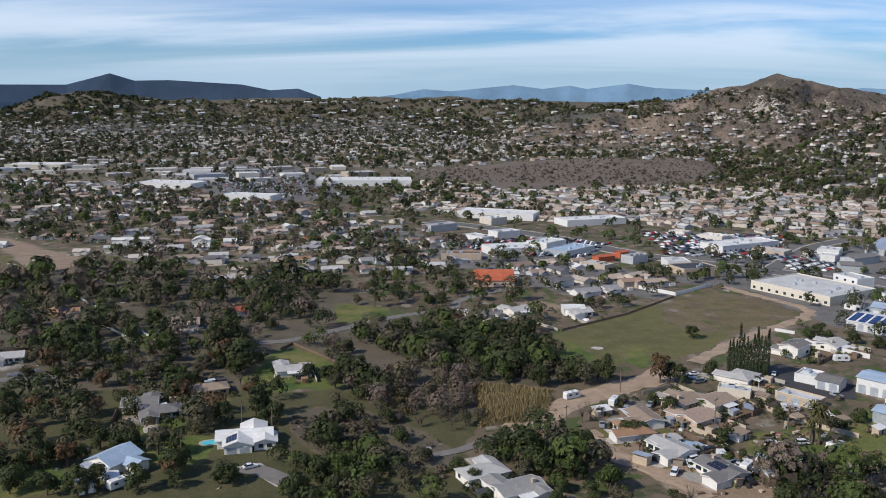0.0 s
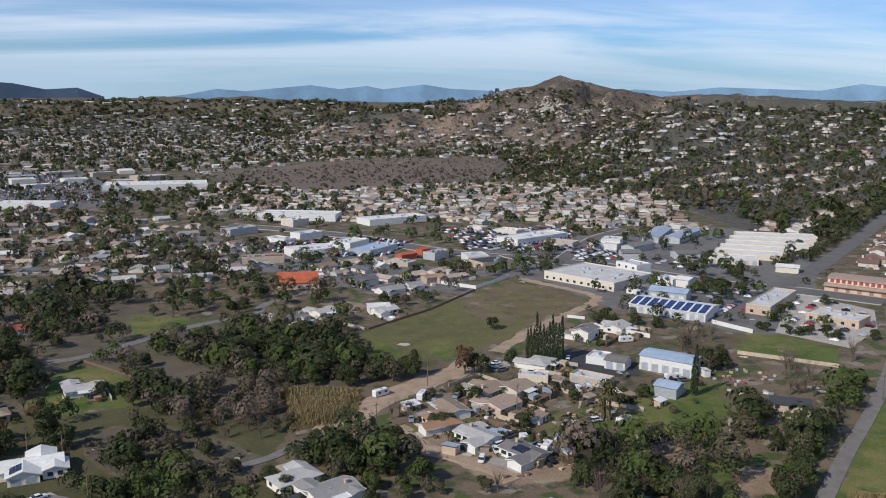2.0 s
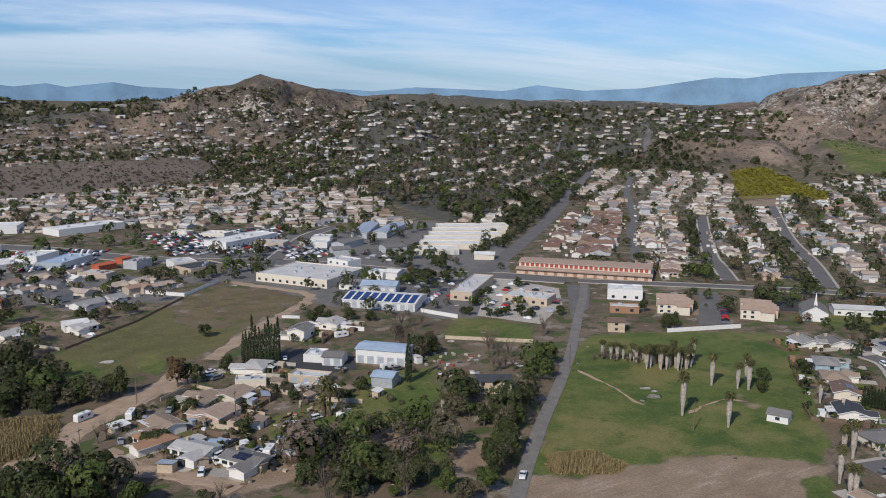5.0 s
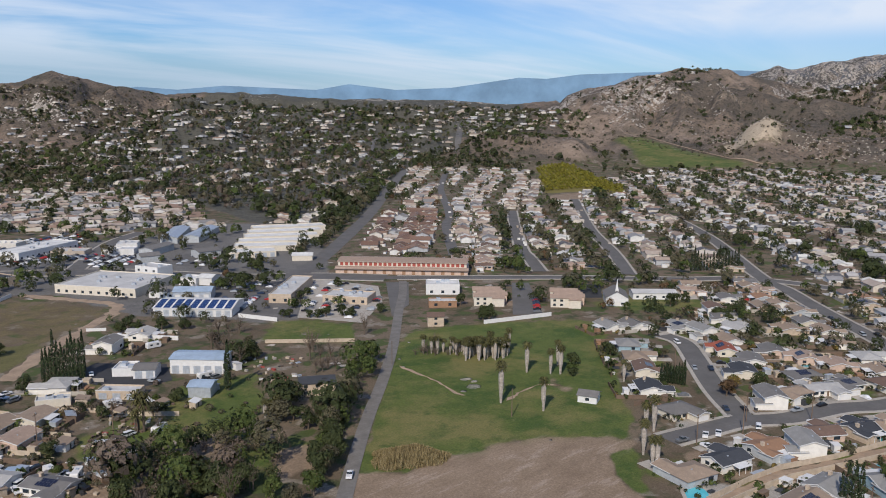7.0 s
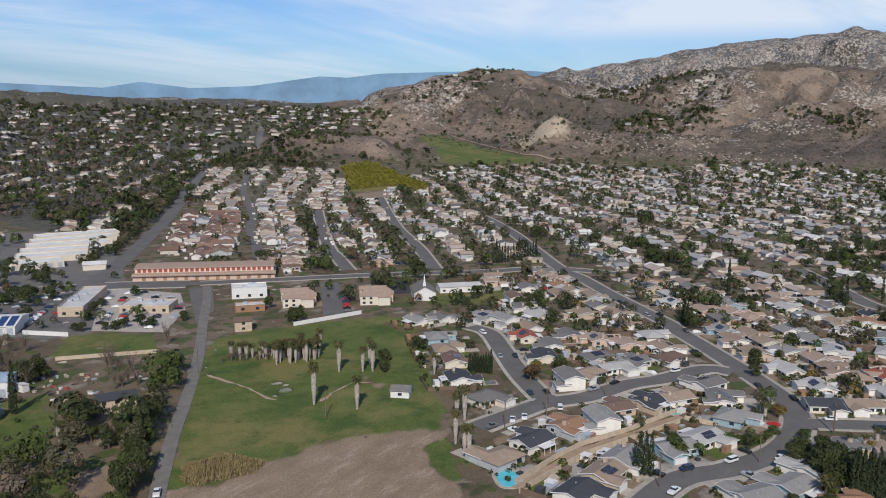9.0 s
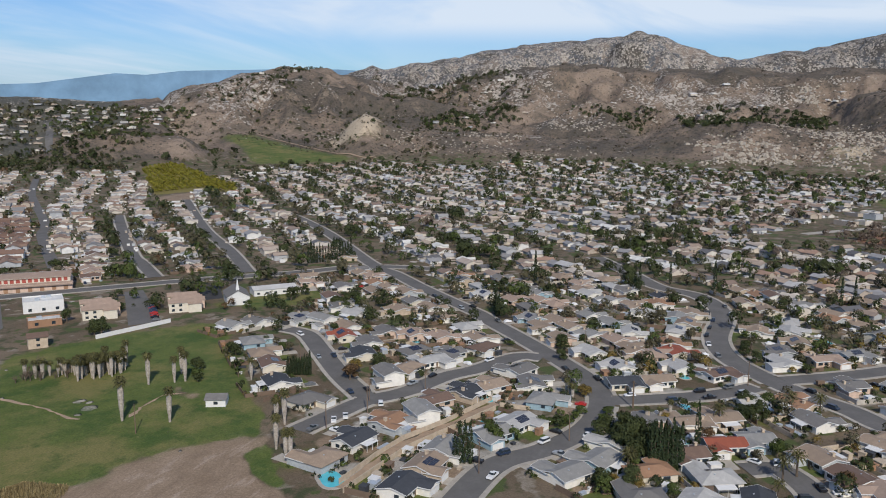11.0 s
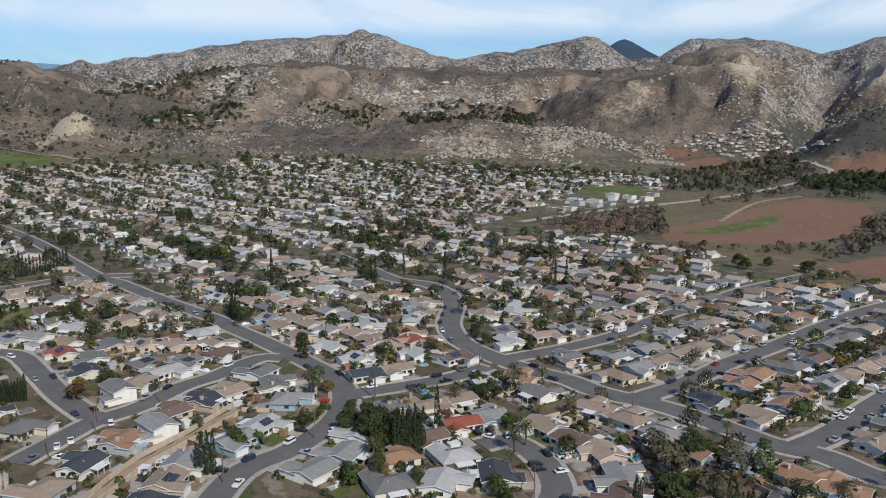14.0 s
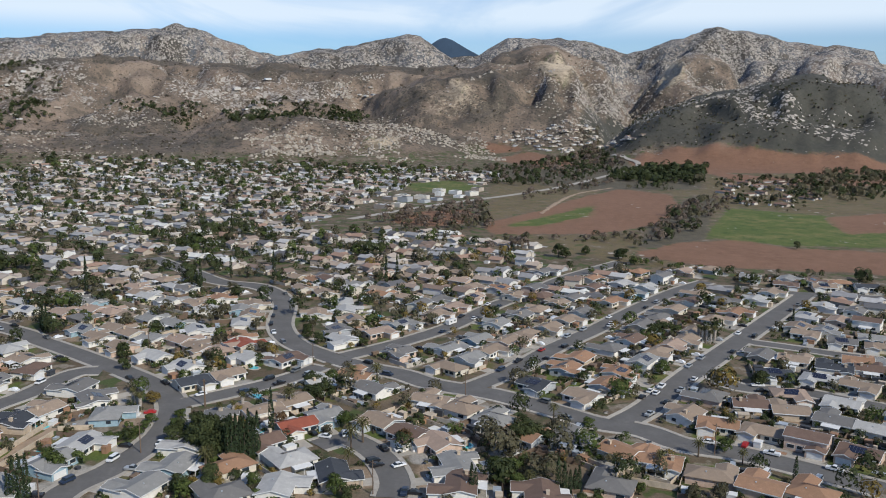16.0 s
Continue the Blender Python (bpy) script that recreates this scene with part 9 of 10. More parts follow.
# ---- vehicles ----
CAR_PAINT = {"white": plain("white_car_paint", (0.75, 0.75, 0.75), 0.3), "silver": plain("silver_car_paint", (0.40, 0.42, 0.44), 0.35, 0.3), "black": plain("black_car_paint", (0.02, 0.02, 0.024), 0.25),
             "red": plain("red_car_paint", (0.35, 0.03, 0.03), 0.3), "blue": plain("blue_car_paint", (0.025, 0.04, 0.075), 0.3), "grey": plain("grey_car_paint", (0.14, 0.145, 0.15), 0.3)}


def profile_body(points, half, inset=0.0):
    """A body from a side outline (x, z), as wide as half to each side."""
    s = Shape()
    n = len(points)
    v = [(x, -half, z) for x, z in points] + [(x, half, z) for x, z in points]
    return s.add(v, [tuple(range(n)), tuple(range(2 * n - 1, n - 1, -1))] + [(k, k + n, (k + 1) % n + n, (k + 1) % n) for k in range(n)])


def wheel_mesh():
    s = Shape()
    tapered(s, (0, -0.11, 0), (0, 0.11, 0), 0.33, 0.33, 10)
    return s.mesh("wheel", DARK)


CAR_MESH = {}
for style in ("saloon", "pickup", "van"):
    if style == "saloon":
        body = profile_body([(-2.25, 0.35), (2.25, 0.35), (2.3, 0.75), (1.3, 0.95), (-1.7, 1.0), (-2.28, 0.85)], 0.9)
        cabin = profile_body([(1.15, 0.95), (0.45, 1.45), (-1.1, 1.48), (-1.85, 0.99)], 0.78)
        top = profile_body([(0.42, 1.46), (0.38, 1.5), (-1.06, 1.53), (-1.1, 1.49)], 0.72)
    elif style == "pickup":
        body = profile_body([(-2.7, 0.45), (2.6, 0.45), (2.65, 1.0), (1.4, 1.12), (-2.7, 1.12)], 0.97)
        cabin = profile_body([(1.2, 1.12), (0.6, 1.75), (-0.7, 1.78), (-0.8, 1.13)], 0.85)
        top = profile_body([(0.58, 1.76), (0.5, 1.82), (-0.66, 1.84), (-0.7, 1.79)], 0.8)
    else:
        body = profile_body([(-2.4, 0.4), (2.3, 0.4), (2.35, 0.95), (1.7, 1.1), (-2.4, 1.1)], 0.95)
        cabin = profile_body([(1.6, 1.1), (1.0, 1.72), (-2.2, 1.75), (-2.38, 1.1)], 0.86)
        top = profile_body([(0.98, 1.73), (0.9, 1.8), (-2.16, 1.82), (-2.2, 1.76)], 0.82)
    CAR_MESH[style] = (body.mesh("body", CAR_PAINT["white"]), cabin.mesh("cabin_glass", GLASS), top.mesh("roof_panel", CAR_PAINT["white"]))
WHEEL = wheel_mesh()
PARKED = []


def car(x, y, turn, colour, style="saloon", detailed=True):
    if any(abs(x - a) + abs(y - b) < 3.2 for a, b in PARKED):
        return
    PARKED.append((x, y))
    c = prop("pickup_truck" if style == "pickup" else "car", x, y, turn, {"saloon": "parked " + colour + " saloon car with dark windows", "pickup": "parked " + colour + " pickup truck with open bed", "van": "parked " + colour + " family van with dark windows"}[style], "car", "parked cars")
    c.location.z += 0.22
    for mesh, nm in zip(CAR_MESH[style], ("body", "cabin_glass", "roof_panel")):
        ob = place(new(nm, mesh), c)
        if nm != "cabin_glass":
            ob.material_slots[0].link = "OBJECT"
            ob.material_slots[0].material = CAR_PAINT[colour]
    if detailed:
        for wx in (-1.4, 1.45):
            for wy in (-0.82, 0.82):
                place(new("wheel", WHEEL), c).location = (wx, wy, 0.12 if style == "saloon" else 0.16)


def any_car(rng, x, y, turn, detailed=True):
    car(x, y, turn, rng.choice(("white", "white", "silver", "black", "grey", "grey", "silver", "blue", "black")), rng.choice(("saloon", "saloon", "van", "pickup")), detailed)


def trailer(x, y, turn, length=7.0):
    """A white travel trailer with rounded ends."""
    t = prop("travel_trailer", x, y, turn, "white travel trailer parked on a dirt yard", "trailer", "trailers")
    h = length / 2
    part("body", profile_body([(-h, 0.5), (h - 0.4, 0.5), (h, 1.2), (h - 0.3, 2.7), (h - 0.7, 3.0), (-h + 0.4, 3.0), (-h, 2.6)], 1.2), WHITE, t)
    for k in (-1, 1):
        part("window", Shape().box(k * h * 0.45 - 0.6, k * h * 0.45 + 0.6, -1.24, -1.2, 1.6, 2.3), GLASS, t)
    part("roof_unit", Shape().box(-0.5, 0.5, -0.4, 0.4, 3.0, 3.3), METAL, t)
    for k in (-0.5, 0.5):
        place(new("wheel", WHEEL), t).location = (k, -1.05, 0.33)
        place(new("wheel", WHEEL), t).location = (k, 1.05, 0.33)


# ---- poles, pools, junk ----
def pole(x, y, high=11.0, turn=40.0):
    p = prop("utility_pole", x, y, turn, "brown wooden utility pole with a crossarm", "pole", "utility poles")
    s = Shape()
    tapered(s, (0, 0, -0.3), (0, 0, high), 0.2, 0.13, 7)
    part("shaft", s, WOOD, p)
    part("crossarm", Shape().box(-1.3, 1.3, -0.08, 0.08, high - 0.9, high - 0.72), WOOD, p)


def pool(x, y, turn, long, wide):
    p = prop("swimming_pool", x, y, turn, "turquoise swimming pool with a pale concrete edge", "pool", "swimming pools")
    n = 14
    ring = [(math.copysign(abs(math.cos(a)) ** 0.7, math.cos(a)) * long / 2, math.copysign(abs(math.sin(a)) ** 0.7, math.sin(a)) * wide / 2) for a in (2 * math.pi * k / n for k in range(n))]
    part("deck", Shape().solid([(u * 1.25, v * 1.35, 0.14) for u, v in ring], 0.2), CONCRETE, p)
    part("water", Shape().solid([(u, v, 0.155) for u, v in ring], 0.1), WATER, p)


def yard_shed(x, y, turn):
    """A small lean-to of boards under sheet metal."""
    rng = random.Random(int(x * 7 + y * 3))
    b = prop("yard_shed", x, y, turn, "small board shed with a sheet metal roof", "shed", "yard sheds")
    w, d, h = rng.uniform(3, 6.5), rng.uniform(2.6, 4.5), rng.uniform(2.1, 2.8)
    part("wall", Shape().box(-w / 2, w / 2, -d / 2, d / 2, -0.1, h), rng.choice((WOOD, TAN_WALL, WHITE, METAL)), b)
    part("roof", Shape().solid([(-w / 2 - 0.3, -d / 2 - 0.4, h + 0.1), (w / 2 + 0.3, -d / 2 - 0.4, h + 0.1), (w / 2 + 0.3, d / 2 + 0.3, h + 0.75), (-w / 2 - 0.3, d / 2 + 0.3, h + 0.75)], 0.1), rng.choice((METAL, BLUE_METAL, ROOF["t"], WHITE)), b)
    part("door", Shape().box(-0.5, 0.5, -d / 2 - 0.05, -d / 2, 0, 1.95), DARK, b)


JUNK_COLOURS = [WHITE, WOOD, METAL, WOOD, TAN_WALL, DARK, CONCRETE, WOOD, BARK, TAN_WALL, DOOR_RED]


def junk(x, y, rng):
    """A stack or bin of yard clutter."""
    w, d, h = rng.uniform(0.7, 2.4), rng.uniform(0.5, 1.3), rng.uniform(0.3, 1.0)
    ob = new("crate", Shape().box(-w / 2, w / 2, -d / 2, d / 2, 0, h * 0.8).box(-w / 2 - 0.06, w / 2 + 0.06, -d / 2 - 0.06, d / 2 + 0.06, h * 0.8, h).mesh("crate", rng.choice(JUNK_COLOURS)))
    ob.matrix_world = pose(x, y, float(height(x, y)), 0, 0, rng.uniform(0, 180))
    tagged(ob, "old crate or bin standing in a farm yard", "crate", "yard clutter")


def junk_yard(outline, n):
    rng = random.Random(n)
    g = np.random.default_rng(n)
    p = scatter(g, outline, 400)
    for x, y in p[:n]:
        if min([abs(x - a) + abs(y - b) for a, b in HOUSES] + [99]) > 11:
            junk(float(x), float(y), rng)


def car_park(outline, angle, rows=7.5, pitch=2.9, chance=0.7, detailed=False):
    """Cars standing side by side in rows over a lot."""
    rng = random.Random(int(abs(outline[0][0])) + 3)
    o = np.array(outline, float)
    c, s = math.cos(radians(angle)), math.sin(radians(angle))
    t = np.array([[c, s], [-s, c]])
    q = o @ t.T
    lo, hi = q.min(0), q.max(0)
    v = lo[1] + 2.5
    while v < hi[1]:
        u = lo[0] + 1.5
        while u < hi[0]:
            x, y = np.array([u, v]) @ t
            if rng.random() < chance and inside(np.array([x]), np.array([y]), outline)[0] and min([math.hypot(x - a, y - b) for a, b in HOUSES] + [99]) > 5:
                lot_car(rng.choice(("white", "white", "silver", "grey", "black", "blue", "silver", "grey", "white", "black", "blue", "red")), float(x), float(y), angle + 90)
            u += pitch
        v += rows


def kerb_cars(name, gap, seed, chance=0.5, limit=400.0):
    """Cars left along both kerbs of a street."""
    rng = random.Random(seed)
    kind, width, line = ROAD[name]
    run = 0.0
    for a, b in zip(line, line[1:]):
        run += (b - a).length
        if run > gap:
            run = 0.0
            for side in (-1, 1):
                d = (b - a).normalized()
                q = a + Vector((-d.y, d.x)) * side * (width / 2 - 1.2)
                if rng.random() < chance and q.length < limit and road_gap(q.x, q.y, name) > 4:
                    any_car(rng, q.x, q.y, math.degrees(math.atan2(d.y, d.x)) + (0 if side < 0 else 180), q.length < 330)


def board_fence(kind, line, high=1.8, thick=0.14):
    """One fence that turns a corner."""
    s = Shape()
    left, right = [], []
    for k, p in enumerate(line):
        d = (line[min(k + 1, len(line) - 1)] - line[max(k - 1, 0)]).normalized()
        n = Vector((-d.y, d.x)) * thick / 2
        left.append(p + n), right.append(p - n)
    for k in range(len(line) - 1):
        q = [right[k], right[k + 1], left[k + 1], left[k]]
        s.solid([(v.x, v.y, high) for v in q], high + 0.1)
    m = {"tan": TAN_WALL, "wood": WOOD, "grey": CONCRETE}[kind]
    tagged(new("garden_fence", s.mesh("garden_fence", m)), {"wood": "weathered brown board fence round a back garden", "tan": "tan block wall round a back garden", "grey": "pale grey block wall round a back garden"}[kind], "fence", "garden fences")


def hedges():
    """Low shrubs and hedges round the nearer houses."""
    rng = np.random.default_rng(55)
    for k, leaf in enumerate(("olive", "oak", "green", "oak", "gold")):
        pts = []
        for x, y, turn in YARDS:
            if math.hypot(x, y) < 700:
                c, s = math.cos(radians(turn)), math.sin(radians(turn))
                for j in range(4 if leaf != "gold" else 1):
                    u = rng.choice([-8.3, 8.3]) if rng.random() < 0.5 else rng.uniform(-8, 8)
                    v = rng.uniform(-12, 15) if abs(u) > 8 else rng.choice([-5.6, 6.5, 14.5])
                    pts.append((x + u * c - v * s, y + u * s + v * c))
        p = clear_of(np.array(pts), houses=5.2, roads=1.0, fields=False)
        clump_trees(rng, p, 1.2, 2.0, leaf, 20)


LOT_CARS = {}


def lot_car(colour, x, y, turn):
    """A car in a crowded far lot: body and cabin, joined with its neighbours."""
    c, s = math.cos(radians(turn)), math.sin(radians(turn))
    box = LOT_CARS.setdefault(colour, Shape())
    for half, x0, x1, t0, t1, z0, z1 in ((0.9, -2.2, 2.2, -2.2, 2.2, 0.3, 0.95), (0.78, -1.7, 1.1, -1.1, 0.5, 0.95, 1.5)):
        v = [(x0, -half, z0), (x1, -half, z0), (x1, half, z0), (x0, half, z0), (t0, -half * 0.9, z1), (t1, -half * 0.9, z1), (t1, half * 0.9, z1), (t0, half * 0.9, z1)]
        box.add([(x + a * c - b * s, y + a * s + b * c, h + 0.1) for a, b, h in v], [(4, 5, 6, 7), (0, 1, 5, 4), (1, 2, 6, 5), (2, 3, 7, 6), (3, 0, 4, 7)])


def garden_fences(limit):
    """Board fences between the gardens of neighbouring houses."""
    rng = random.Random(77)
    for x, y in [h for h in HOUSES[:260] if math.hypot(*h) < limit]:
        d, way = nearest_street(x, y)
        if d > 40:
            continue
        c, s = math.cos(way), math.sin(way)
        n = Vector((-s, c))
        st = min(((math.hypot(p.x - x, p.y - y), p) for k, (kind, w, line) in ROAD.items() if kind == "street" for p in line[::2]), key=lambda e: e[0])[1]
        if n.dot(Vector((x, y)) - st) < 0:
            n = -n
        e = Vector((c, s)) * rng.choice((-1, 1))
        a = Vector((x, y)) + e * 8.2 - n * 1.0
        b = a + n * rng.uniform(12, 15)
        back = b - e * 16.0
        if min(road_gap(p.x, p.y) for p in (a, b, back, (b + back) / 2)) < 1.5:
            continue
        if min(math.hypot(q[0] - p.x, q[1] - p.y) for p in ((a + b) / 2, (b + back) / 2, b) for q in HOUSES if q != (x, y)) < 8.0:
            continue
        board_fence(rng.choice(("wood", "wood", "tan", "grey")), [a, b, back])


def yard_walls():
    """Block walls and board fences round the back gardens farther off, joined by material."""
    rng = random.Random(41)
    shapes = {"wood": Shape(), "tan": Shape(), "grey": Shape()}
    for x, y, turn in YARDS:
        if not 230 < math.hypot(x, y) < 760:
            continue
        c, s = math.cos(radians(turn)), math.sin(radians(turn))
        z = float(height(x, y))
        kind = rng.choice(("wood", "wood", "tan", "grey"))
        high = rng.uniform(1.6, 2.0)
        for a, b in rng.sample((((-8.2, 15.0), (8.2, 15.0)), ((8.2, 3.0), (8.2, 14.9)), ((-8.2, 3.0), (-8.2, 14.9))), 2):
            pts = [(x + u * c - v * s, y + u * s + v * c) for u, v in (a, b)]
            mid = ((pts[0][0] + pts[1][0]) / 2, (pts[0][1] + pts[1][1]) / 2)
            if len(clear_of(np.array(pts + [mid]), houses=6.5, roads=1.5, fields=False)) < 3:
                continue
            d = (Vector(pts[1]) - Vector(pts[0])).normalized()
            n = Vector((-d.y, d.x)) * 0.1
            p, q = Vector(pts[0]), Vector(pts[1])
            shapes[kind].solid([(w.x, w.y, z + high) for w in (p - n, q - n, q + n, p + n)], high)
    word = {"wood": "weathered brown board fences between back gardens", "tan": "tan block walls between back gardens", "grey": "pale block walls between back gardens"}
    for kind, shape in shapes.items():
        tagged(new("garden_walls", shape.mesh("garden_walls", {"tan": TAN_WALL, "wood": WOOD, "grey": CONCRETE}[kind])), word[kind], "fences", kind="stuff")


def yard_clutter():
    """Sheds, awnings, bins and garden furniture behind the nearer houses."""
    rng = np.random.default_rng(43)
    shapes = [Shape() for _ in range(6)]
    for x, y, turn in YARDS:
        if math.hypot(x, y) > 760:
            continue
        c, s = math.cos(radians(turn)), math.sin(radians(turn))
        z = float(height(x, y))
        for j in range(5):
            u, v = rng.uniform(-7.3, 7.3), rng.uniform(8.5, 14.0) if j else rng.uniform(-10, -7)
            w, d, h = ((1.6, 1.2, 2.1), (0.5, 0.4, 1.0), (0.9, 0.6, 0.75), (1.3, 0.9, 2.4), (2.2, 1.4, 0.3))[int(rng.integers(5))]
            w, d, h = w * rng.uniform(0.7, 1.3), d * rng.uniform(0.7, 1.3), h * rng.uniform(0.85, 1.1)
            if len(clear_of(np.array([(x + u * c - v * s, y + u * s + v * c)]), houses=6.5, roads=2.0, fields=False)) < 1:
                continue
            box = Shape().box(-w, w, -d, d, 0, h * 0.85).box(-w - 0.12, w + 0.12, -d - 0.12, d + 0.12, h * 0.85, h)
            shapes[int(rng.integers(6))].add([(x + (u + a) * c - (v + b) * s, y + (u + a) * s + (v + b) * c, z + e) for a, b, e in box.v], box.f)
    for shape, m, word in zip(shapes, (WHITE, WOOD, METAL, TAN_WALL, ROOF["d"], ROOF["o"]), ("white", "brown wooden", "grey metal", "tan", "dark", "clay-coloured")):
        tagged(new("garden_clutter", shape.mesh("garden_clutter", m)), word + " sheds, bins and tables in back gardens", "garden things", kind="stuff")


def drive_cars():
    """Cars standing on the driveways."""
    rng = random.Random(19)
    for place_at, turn, far, chance in DRIVES:
        if chance < 0.55 and road_gap(place_at.x, place_at.y) > 1.0:
            if far < 300:
                any_car(rng, place_at.x, place_at.y, turn, False)
            elif far < 800:
                lot_car(rng.choice(("white", "white", "silver", "grey", "black", "blue", "red")), place_at.x, place_at.y, turn)


def boulders(outline, per_hectare, low, high):
    """Granite boulders on the slopes: rough blocks, joined."""
    rng = np.random.default_rng(len(ROCKS) + 900)
    p = scatter(rng, outline, per_hectare)
    crag = fractal(p[:, 0], p[:, 1], 120.0, 3, 71)
    p = p[crag > 0.5]
    n = len(p)
    z = height(p[:, 0], p[:, 1])
    r = rng.uniform(low, high, n) * rng.uniform(0.5, 1.0, n)
    box = np.array([(-1, -1, -0.4), (1, -1, -0.4), (1, 1, -0.4), (-1, 1, -0.4), (-0.65, -0.65, 0.75), (0.65, -0.65, 0.75), (0.65, 0.65, 0.75), (-0.65, 0.65, 0.75)])
    v = box[None] * r[:, None, None] * rng.uniform(0.6, 1.25, (n, 8, 3))
    a = rng.uniform(0, 6.28, n)
    c, s = np.cos(a)[:, None], np.sin(a)[:, None]
    v = np.stack([v[..., 0] * c - v[..., 1] * s + p[:, 0, None], v[..., 0] * s + v[..., 1] * c + p[:, 1, None], v[..., 2] + z[:, None]], -1)
    ROCKS.append(np.concatenate([v[:, list(q)] for q in ((4, 5, 6, 7), (0, 1, 5, 4), (1, 2, 6, 5), (2, 3, 7, 6), (3, 0, 4, 7))]))


ROCKS = []
GRANITE = plain("granite", (0.38, 0.335, 0.275), 0.9, size=2.0)



pole(317.7, 27.4)
pole(232.8, -26.8)
pole(391.7, 57.1)
pole(326.3, 174.9)
pole(258.6, 128.9)
pole(291.2, 126.2)
pole(309.8, 109.5)
pole(233.9, 191.0)
pole(245.3, 270.1)
pole(317.6, 27.1)
pole(360.4, -15.6)
pole(277.1, 44.9)
pole(308.2, -72.3)
pole(240.5, -141.6)
pole(387.1, -268.4)
pole(-71.0, 285.2)
pole(-58.8, 278.1)
pole(-46.4, 247.6)
pole(-104.7, 387.8)
pole(72.3, 325.8)
pole(43.9, 281.4)
pole(119.4, 275.4)
pole(99.0, 289.7)
pole(241.8, 67.4)
pole(279.1, 121.8)
pole(-82.7, 253.1)
pool(376.6, 243.9, 40, 7, 4)
pool(222.9, 109.7, 40, 12, 7)
pool(281.3, 76.5, 40, 9, 5)
pool(308.8, 83.3, 40, 8, 4)
pool(290.9, 7.8, 40, 8, 5)
pool(271.6, 5.6, 40, 12, 6)
pool(363.9, 11.0, 40, 8, 4)
pool(-77.9, 273.0, 20, 8, 4)
pool(377.5, 138.4, 40, 7, 4)
pool(264.1, -61.4, 40, 8, 5)
pool(325.3, 7.6, 40, 7, 4)
pool(377.1, 245.4, 40, 6, 4)
pool(443.7, -53.0, 40, 10, 5)
trailer(51.6, 318.4, 30)
trailer(67.0, 311.9, 60)
trailer(11.8, 450.8, 10)
trailer(29.5, 252.2, 20)
trailer(97.4, 252.5, 50)
trailer(92.2, 260.1, 90)
trailer(182.1, 369.3, 0)
trailer(132.9, 305.7, 0)
trailer(175.9, 311.2, 0)
trailer(133.4, 269.4, 30)
trailer(-97.1, 238.6, 50)
trailer(419.2, -90.3, -48)
trailer(422.7, -84.5, -48)
car(-60.7, 252.2, 30, 'white', 'saloon')
car(157.7, 193.6, 45, 'white', 'pickup')
car(37.8, 283.1, 20, 'white', 'saloon')
car(267.1, 130.0, 25, 'white', 'pickup')
car(271.9, 127.5, 25, 'white', 'pickup')
car(288.4, 120.2, 25, 'white', 'van')
car(277.0, 117.2, 70, 'red', 'saloon')
car(301.4, -147.2, -45, 'white', 'saloon')
car(298.7, -148.5, -45, 'white', 'saloon')
car(295.4, -141.0, -45, 'black', 'saloon')
car(402.6, -173.1, -45, 'white', 'van')
car(278.7, -15.5, 60, 'white', 'saloon')
car(279.6, -22.5, 0, 'white', 'van')
car(252.0, -30.4, -70, 'black', 'saloon')
car(255.3, -29.5, -70, 'black', 'van')
car(250.7, -37.3, -70, 'white', 'saloon')
car(282.4, -11.5, 30, 'black', 'saloon')
car(284.6, -15.6, 30, 'black', 'saloon')
car(364.1, -121.9, -45, 'red', 'saloon')
car(8.4, 445.4, 10, 'red', 'pickup')
car(70.6, 314.2, 40, 'white', 'van')
car(95.4, 254.0, 10, 'white', 'pickup')
car(84.9, 249.4, 60, 'white', 'saloon')
car(83.0, 259.9, 30, 'white', 'van')
car(99.1, 250.2, -20, 'white', 'pickup')
car(124.3, 273.7, 10, 'white', 'van')
car(109.9, 339.9, 50, 'white', 'saloon')
car(109.0, 348.4, 10, 'white', 'saloon')
kerb_cars('STREET_A', 15, 1, 0.42, 520)
kerb_cars('STREET_B', 13, 2, 0.4, 520)
kerb_cars('STREET_C', 13, 3, 0.45, 520)
kerb_cars('STREET_E', 16, 4, 0.3, 520)
kerb_cars('STREET_F', 13, 5, 0.5, 520)
kerb_cars('STREET_G', 13, 6, 0.5, 520)
kerb_cars('STREET_I', 14, 7, 0.45, 520)
kerb_cars('STREET_J', 13, 8, 0.45, 520)
kerb_cars('STREET_M', 14, 9, 0.4, 520)
kerb_cars('STREET_D', 14, 10, 0.5, 520)
kerb_cars('STREET_N', 18, 11, 0.4, 520)
kerb_cars('STREET_O', 18, 12, 0.4, 520)
car_park([(-0.9, 698.2), (96.9, 723.1), (139.9, 692.9), (104.1, 617.1), (37.0, 649.2)], -50, 8.0, 2.9, 0.85)
car_park([(261.3, 525.5), (294.2, 496.8), (286.3, 468.6), (310.1, 459.8), (276.9, 411.0), (248.1, 400.6), (261.9, 442.9), (273.7, 514.7)], 40, 9.0, 3.1, 0.35)
car_park([(268.1, 370.7), (306.2, 414.5), (334.2, 438.7), (345.9, 395.3), (323.4, 366.0), (286.6, 339.0)], 40, 9.0, 3.1, 0.35)
car_park([(-440.3, 1449.7), (-296.8, 1460.4), (-122.8, 1053.3), (-244.0, 997.1)], 12, 13.0, 3.2, 0.55)
car_park([(180.3, 756.1), (303.0, 740.8), (257.8, 619.6), (173.6, 640.7)], 35, 8.0, 2.9, 0.7)
car_park([(424.2, 334.7), (370.8, 282.5), (366.3, 284.1), (422.3, 336.4)], 40, 9.0, 3.1, 0.8)
